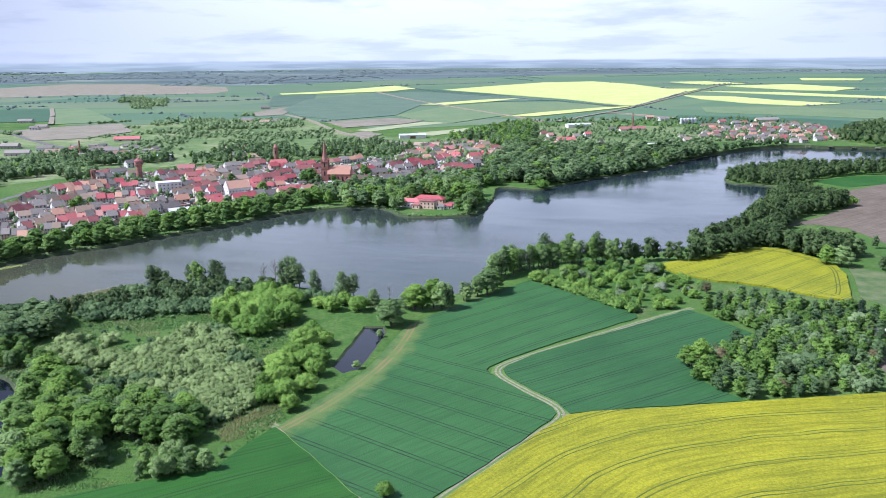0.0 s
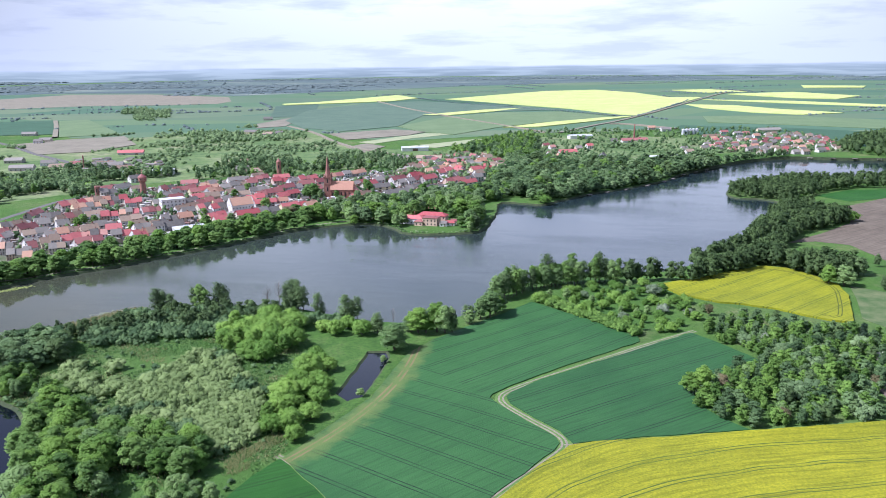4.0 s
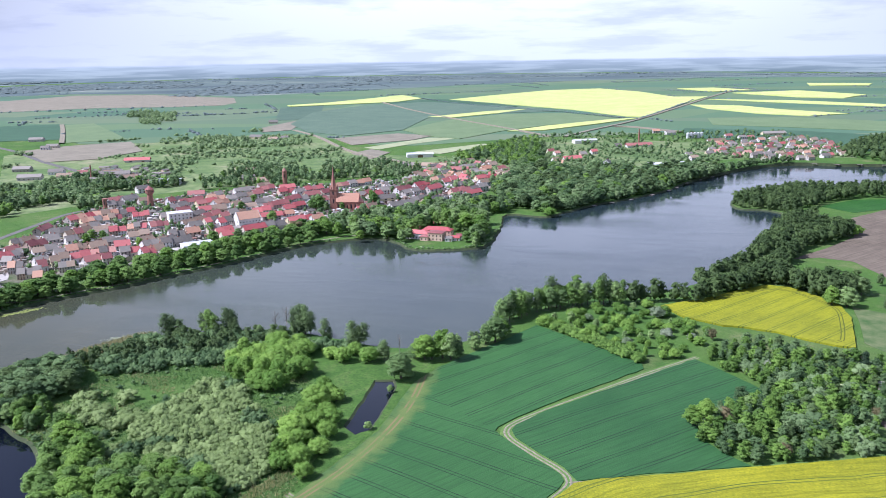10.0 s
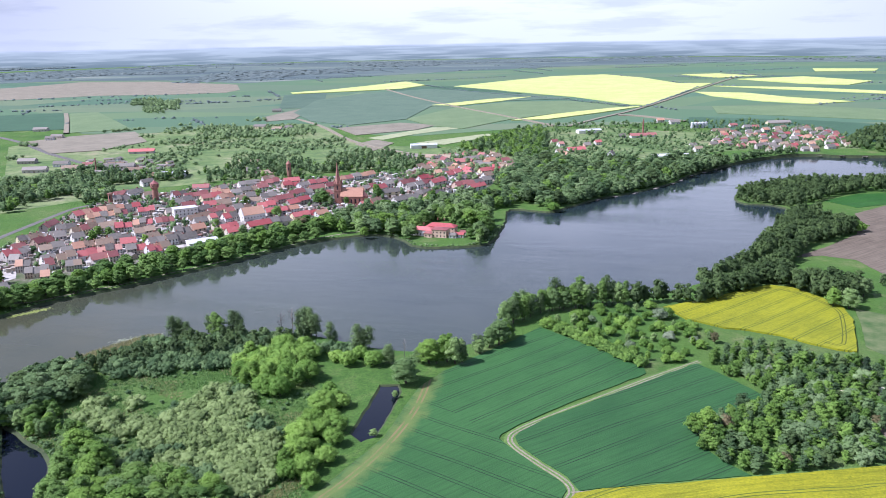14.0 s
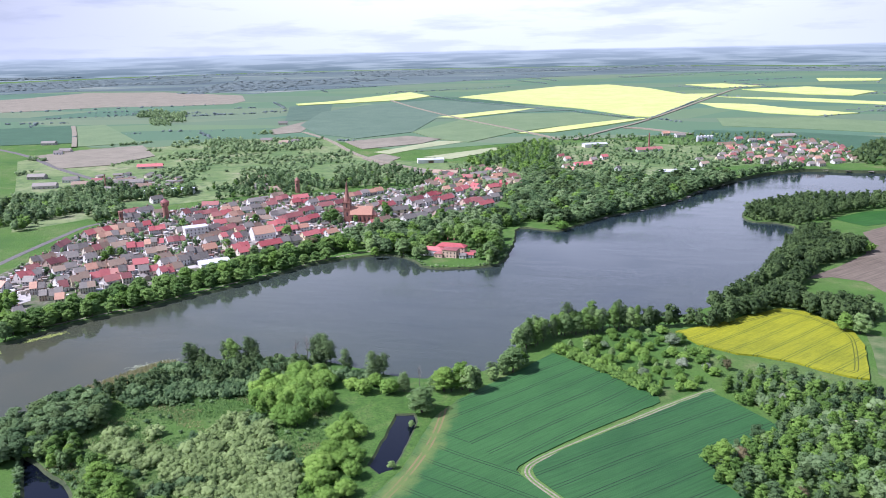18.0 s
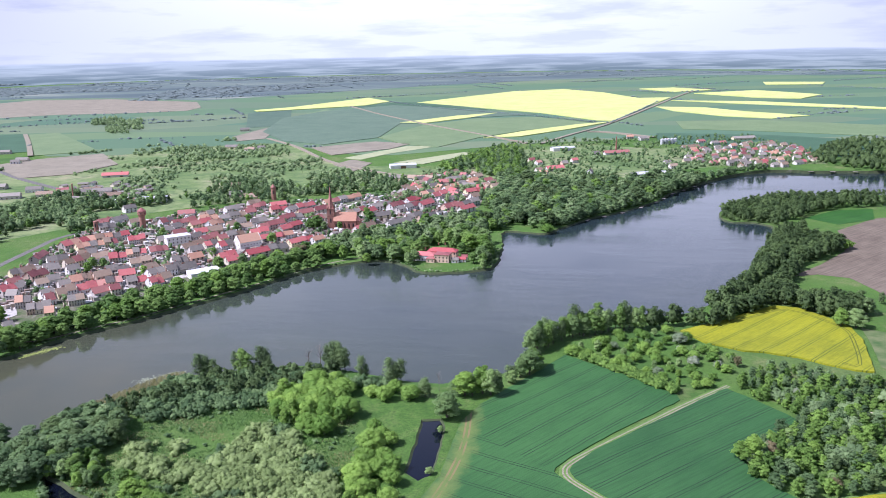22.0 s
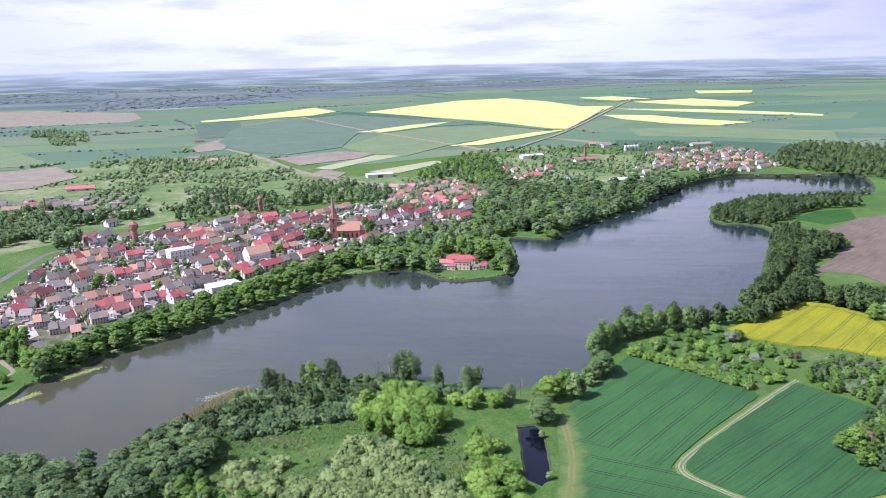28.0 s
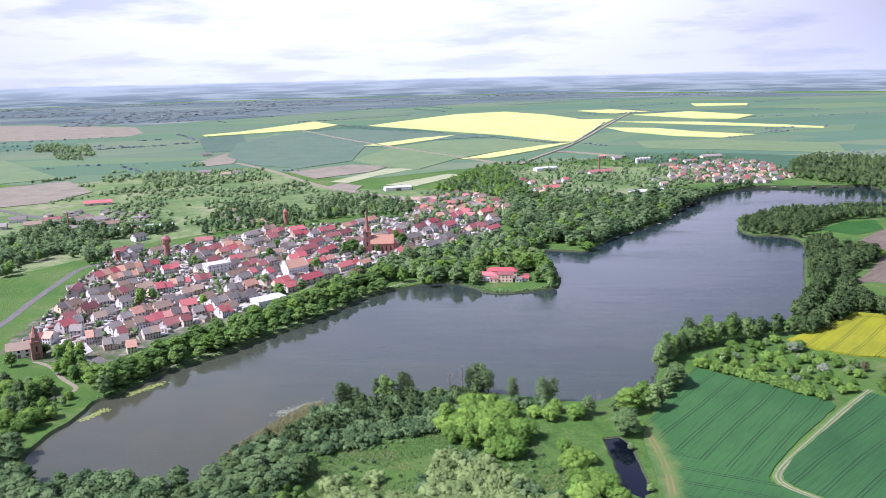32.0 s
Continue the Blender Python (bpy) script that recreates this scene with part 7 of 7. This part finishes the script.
for i, (x, y, turn) in enumerate(((150, 812, 45), (172, 828, 50), (197, 846, 50), (226, 872, 50), (252, 899, 60), (268, 920, 60), (288, 947, 55), (310, 968, 50), (332, 990, 50), (505, 1085, -20), (532, 1076, -20), (560, 1070, -15), (590, 1064, -15))):
    dock = thing("fishing_platform", x + 2.0, y - 3.0, turn - 90, "small pale wooden fishing platform at the shore", "jetty", "fishing platforms")
    for k in range(7):
        child("plank", bpy.data.meshes.get("platform_plank") or mesh("platform_plank", *box_data(-1.6, 1.6, -0.46, 0.46, -0.95, -0.85), PLANK), dock, pose(0, -3.6 + k, 0))
    for px, py in ((-1.4, -3.6), (1.4, -3.6), (-1.4, 1.5), (1.4, 1.5)):
        child("post", bpy.data.meshes["jetty_post"], dock, pose(px, py, -0.4))
town_hall = house("o", 25, 15, 9.0, 16.0, 2, WHITE, "white town hall with steep orange tiled roof", 2, 7)
town_hall.matrix_basis = pose(-191, 727, height(0, 727), 0, 0, 35) @ Matrix.Diagonal((0.85, 0.85, 0.88, 1))
for side in (-1, 1):
    steps = [box_data(side * 12.4, side * 13.0, -7.6 + 1.05 * i, 7.6 - 1.05 * i, 8.6 + 1.0 * i, 9.9 + 1.0 * i) for i in range(7)]
    child("stepped_gable", mesh("stepped_gable", *joined([([(min(x, 99), y, z) for x, y, z in v], f if side > 0 else [q[::-1] for q in f]) for v, f in steps]), WHITE), town_hall)
for nm, x, y, turn, w, d, z, label in (("market_hall", -210, 634, 30, 25, 15, 5.0, "low hall with flat pale metal roof"), ("school", -262, 748, 30, 22, 13, 10.0, "large white flat-roofed town building")):
    h = thing(nm, x, y, turn, label, "hall")
    child("wall", mesh("wall", *box_data(-w / 2, w / 2, -d / 2, d / 2, -0.5, z), WHITE), h)
    child("roof", mesh("roof", *joined([box_data(-w / 2 - 0.4, w / 2 + 0.4, -d / 2 - 0.4, d / 2 + 0.4, z, z + 0.35)]), SHEET), h)
    for s in range(int(z // 3.2)):
        facade(h, w, -d / 2, 1.0 + 3.1 * s, 6)
        facade(h, d, -w / 2, 1.0 + 3.1 * s, 3, turn=-90)
    child("door", DOORM, h, pose(0, -d / 2 - 0.02, 0))

gate_tower = thing("gate_tower", -354, 541, 25, "medieval brick gate tower with pointed roof", "tower")
child("shaft", mesh("shaft", *joined([box_data(-3.2, 3.2, -3.2, 3.2, -0.5, 11), box_data(-3.5, 3.5, -3.5, 3.5, 11, 12.4), box_data(-2.4, 2.4, -2.4, 2.4, 12.4, 15)]), BRICK), gate_tower)
child("spire", mesh("spire", *drum(2.9, 0.1, 15, 22.5, 8), COPPER), gate_tower)
for a in (0, 90, 270):
    child("window", ARCH, gate_tower, pose(0, 0, 0, 0, 0, a) @ pose(0, -3.22, 5.5))
child("gate", mesh("gate", *box_data(-1.6, 1.6, -3.3, -3.18, -0.2, 4.2), DOOR), gate_tower)
water_tower = thing("water_tower", -319, 826, 0, "brick water tower with wide tiled head", "tower")
child("shaft", mesh("shaft", *drum(3.4, 2.9, -0.5, 15, 12), BRICK), water_tower)
child("tank", mesh("tank", *joined([drum(2.9, 4.4, 15, 16.5, 12), drum(4.4, 4.4, 16.5, 20.5, 12)]), BRICK), water_tower)
child("roof", mesh("roof", *joined([drum(4.8, 0.3, 20.5, 24, 12)]), ROOF["m"]), water_tower)
for i in range(6):
    child("window", WIN, water_tower, pose(0, 0, 0, 0, 0, 60 * i) @ pose(0, -4.42, 17.6))
for x, y, r, tall, roof in ((-365, 820, 2.6, 11, False), (-205, 976, 3.0, 15, True)):
    wt_ = thing("watch_tower", x, y, 0, "old round brick town wall tower", "tower")
    child("shaft", mesh("shaft", *joined([drum(r, r * 0.95, -0.5, tall, 12), drum(r * 1.1, r * 1.1, tall, tall + 1.2, 12)]), BRICK), wt_)
    if roof:
        child("roof", mesh("roof", *drum(r * 1.1, 0.1, tall + 1.2, tall + 5.5, 12), COPPER), wt_)
    child("window", ARCH, wt_, pose(0, -r - 0.02, tall * 0.55))
factory_chimney = thing("factory_chimney", 316, 1302, 0, "tall brick factory chimney", "chimney")
child("shaft", mesh("shaft", *drum(1.6, 0.9, -0.5, 27, 12), BRICK), factory_chimney)
child("rim", mesh("rim", *drum(1.15, 1.15, 26, 27.4, 12), BRICK), factory_chimney)
chimney_west = thing("factory_chimney", -463, 1010, 0, "brick chimney among sheds", "chimney")
child("shaft", mesh("shaft", *drum(1.3, 0.8, -0.5, 22, 12), BRICK), chimney_west)
child("rim", mesh("rim", *drum(1.0, 1.0, 21, 22.2, 12), BRICK), chimney_west)
for i in range(5):
    silo = thing("grain_silo", 424 + 6.5 * i, 1392 + 1.5 * i, 0, "pale metal grain silo", "silo", "grain silos")
    child("drum", bpy.data.meshes.get("silo_drum") or mesh("silo_drum", *drum(2.8, 2.8, -0.5, 9, 16), SHEET), silo)
    child("cap", bpy.data.meshes.get("silo_cap") or mesh("silo_cap", *drum(3.0, 0.4, 9, 10.8, 16), SHEET), silo)

# ---- village, farms and outbuildings ----
barns = {"d": house("d", 20, 11, 4.0, 7.4, 1, None, "farm building with grey pitched roof", 0, 5), "w": None}
hall_root = new("hall")
child("wall", mesh("wall", *box_data(-10, 10, -6, 6, -0.6, 4.6), WHITE), hall_root)
child("roof", mesh("roof", *gable_roof(20, 12, 4.6, 6.2), SHEET), hall_root)
child("gate", mesh("gate", *box_data(-2, 2, -6.1, -5.98, 0, 3.6), DOOR), hall_root)
tagged(hall_root, "long hall with pale sheet metal roof", "hall")
spots = []


def cottage(ob, name="cottage"):
    ob.name = name
    return tagged(ob, ob["label"].replace("town house", "village house"), name, "village houses")


for line in VILLAGE_TEXT.split("\n"):
    if not line.strip():
        continue
    x, y, k, w, turn = line.split()
    x, y, w, turn = float(x), float(y), float(w), radians(float(turn))
    k = {"p": "b", "o": "m"}.get(k, k) if rng.uniform() < 0.6 else k
    spots.append((x, y))
    if k == "w":
        put_house(hall_root, x, y, turn, w / 20, w / 40 + 0.4, 1.1)
    elif w > 16:
        cottage(put_house(ROW_PROTOS[k][1] if k != "d" else barns["d"], x, y, turn, w / (9.0 if k != "d" else 20.0), 1.2, 1.0), "barn")
    else:
        cottage(put_house(ROW_PROTOS[k][int(rng.integers(0, 2))], x, y, turn, w / 10.5, 0.9, 0.95))
shed_root = new("garden_shed")
child("wall", mesh("wall", *gable_walls(5, 3.6, 2.2, 3.3), WALL), shed_root)
child("roof", mesh("roof", *gable_roof(5, 3.6, 2.2, 3.3, 0.25, 0.12), ROOF["d"]), shed_root)
child("door", DOORM, shed_root, pose(1.2, -1.8, 0))
tagged(shed_root, "small grey-roofed yard shed", "shed", "yard sheds")
town_spots = [(0.5 * (float(a[0]) + float(a[2])), 0.5 * (float(a[1]) + float(a[3])), 0.5 * math.hypot(float(a[2]) - float(a[0]), float(a[3]) - float(a[1]))) for a in (q.split() for q in ROW_TEXT.split("\n") if q.strip())]
gaps = []
for x, y in scatter(TOWN_GAPS, 8.5, seed=41):
    if min(math.hypot(x - a, y - b) - r * 0.8 for a, b, r in town_spots) > 5.5 and math.hypot(x + 108, y - 797) > 26 and math.hypot(x + 191, y - 727) > 20 and math.hypot(x + 210, y - 634) > 18:
        gaps.append((x, y))
for x, y in scatter(VILLAGE, 19.5, seed=43):
    if min(math.hypot(x - a, y - c) for a, c in spots) > 13:
        cottage(put_house(ROW_PROTOS["mdbodd"[int(rng.integers(0, 6))]][int(rng.integers(0, 2))], x, y, radians(rng.uniform(5, 30)), 1.2, 1.0, 1.0))
        spots.append((x, y))
for x, y in scatter(YARDS_WEST, 22.0, seed=44):
    put_house(shed_root, x, y, radians(rng.uniform(0, 90)), rng.uniform(1.5, 3.0), 2.0, 1.4)
for i, (x, y) in enumerate(gaps):
    if i % 2 == 0 and i < 110:
        s = rng.uniform(0.8, 1.7)
        put_house(shed_root, x, y, radians(35 + (90 if rng.uniform() < 0.4 else 0) + rng.uniform(-8, 8)), s * rng.uniform(0.9, 1.6), s, min(s, 1.3))
clutter = []
cg = np.random.default_rng(91)
for x, y in clumped(scatter(TOWN_GAPS, 5.2, seed=92), 0.05, -0.25):
    if min(math.hypot(x - a, y - b) - r * 0.7 for a, b, r in town_spots) < 3.0:
        continue
    a, z = radians(35 + cg.choice([0, 90]) + cg.uniform(-9, 9)), height(x, y) + 0.1
    kind = cg.uniform()
    if kind < 0.35:  # a length of yard wall or fence
        data = box_data(-cg.uniform(2, 5), cg.uniform(2, 5), -0.12, 0.12, 0, cg.uniform(1.2, 2.0))
    elif kind < 0.8:  # a lean-to or hutch with a sloped roof
        w, d, h = cg.uniform(1.0, 2.6), cg.uniform(0.8, 2.0), cg.uniform(1.6, 2.8)
        data = ([(px, py, pz + (0.5 if py > 0 and pz > 0 else 0.0)) for px, py, pz in box_data(-w, w, -d, d, 0, h)[0]], box_data(0, 1, 0, 1, 0, 1)[1])
    else:  # a paved patch with low kerbs
        data = box_data(-cg.uniform(1.5, 4), cg.uniform(1.5, 4), -cg.uniform(1.5, 3), cg.uniform(1.5, 3), -0.05, 0.22)
    c, k = math.cos(a), math.sin(a)
    clutter.append(([(px * c - py * k + x, px * k + py * c + y, pz + z) for px, py, pz in data[0]], data[1]))
tagged(new("yard_clutter", mesh("yard_clutter", *joined(clutter), CLUTTER)), "pale yard walls, lean-tos and paved patches between houses", "yards", "", "stuff")
thick("garden_trees", clumped(scatter(TOWN_EAST, 12.0, seed=94), 0.04, -0.12), "round", LEAF_STUFF["sage"], (6, 12), (0.8, 1.2), "garden trees among the eastern houses", "trees", 90, 8)
thick("garden_trees", gaps[1::2] + [(x + 6, y + 7) for x, y in spots] + [(x - 8, y + 4) for x, y in spots] + scatter(VILLAGE, 14.0, seed=47), "round", LEAF_STUFF["mixed"], (3.5, 9.0), (0.8, 1.2), "garden trees and bushes among the houses", "trees", 40, 4)
for x, y in ((180, 335), (199, 338)):
    h = put_house(shed_root, x, y, radians(-12), 1.3, 1.3, 1.0)
    tagged(h, "white-roofed garden hut among shrubs", "shed", "garden huts")
    for c in h.children:
        if c.name.startswith("roof"):
            c.data = mesh("roof", *gable_roof(5, 3.6, 2.2, 2.9, 0.3, 0.12), SHEET)

# ---- lily pads, parked cars ----
g = np.random.default_rng(5)
for ax, ay, bx, by, n in ((-283, 466, -265, 482, 420), (-299, 437, -290, 448, 300), (-196, 420, -174, 433, 260), (-215, 545, -205, 553, 60)):
    parts = []
    for i in range(n):
        t, w = g.uniform(0, 1), 2.2 if ax == -196 else 1.3
        x, y, r = ax + (bx - ax) * t + g.normal(0, w), ay + (by - ay) * t + g.normal(0, w), g.uniform(0.2, 0.6)
        parts.append(([(x + r * math.cos(a), y + r * math.sin(a), 0.03 + 0.02 * g.uniform()) for a in (0.3, 1.2, 2.1, 3.0, 3.9, 4.8, 5.7)], [tuple(range(7))]))
    tagged(new("lily_pads", mesh("lily_pads", *joined(parts), PADS_PALE if ax == -196 else PADS)), "floating yellow-green lily pads at the shore", "water plants", "", "stuff")
car_root = new("car")
child("body", mesh("body", *joined([([(-2.1, -0.85, 0.3), (2.1, -0.85, 0.3), (2.1, 0.85, 0.3), (-2.1, 0.85, 0.3), (-2.05, -0.8, 0.85), (2.0, -0.8, 0.75), (2.0, 0.8, 0.75), (-2.05, 0.8, 0.85)], box_data(0, 1, 0, 1, 0, 1)[1])]), CARP), car_root)
child("cabin", mesh("cabin", *joined([([(-1.7, -0.78, 0.8), (1.0, -0.78, 0.78), (1.0, 0.78, 0.78), (-1.7, 0.78, 0.8), (-1.2, -0.62, 1.42), (0.3, -0.62, 1.42), (0.3, 0.62, 1.42), (-1.2, 0.62, 1.42)], box_data(0, 1, 0, 1, 0, 1)[1])]), GLASS), car_root)
wheel = mesh("wheel", *[[(x, z, y) for x, y, z in drum(0.32, 0.32, -0.1, 0.1, 12)[0]], [q[::-1] for q in drum(0.32, 0.32, -0.1, 0.1, 12)[1]]], DOOR)
for wx in (-1.3, 1.3):
    for wy in (-0.82, 0.82):
        child("wheel", wheel, car_root, pose(wx, wy, 0.32))
tagged(car_root, "small parked car on paving", "car", "parked cars")
for i in range(14):
    line = STREET_A if i % 2 else STREET_B
    j = int(rng.integers(0, len(line) - 1))
    t = rng.uniform(0, 1)
    (x0, y0), (x1, y1) = line[j], line[j + 1]
    x, y = x0 + (x1 - x0) * t, y0 + (y1 - y0) * t
    a = math.atan2(y1 - y0, x1 - x0)
    copy_thing(car_root, Matrix.Translation((x - math.sin(a) * 2.4, y + math.cos(a) * 2.4, height(x, y) + 0.31)) @ Matrix.Rotation(a, 4, "Z"))
for root in (barns["d"], hall_root, shed_root, car_root):
    for o in (*root.children_recursive, root):
        bpy.data.objects.remove(o)

for pair in ROW_PROTOS.values():
    for root in pair:
        for o in (*root.children_recursive, root):
            bpy.data.objects.remove(o)
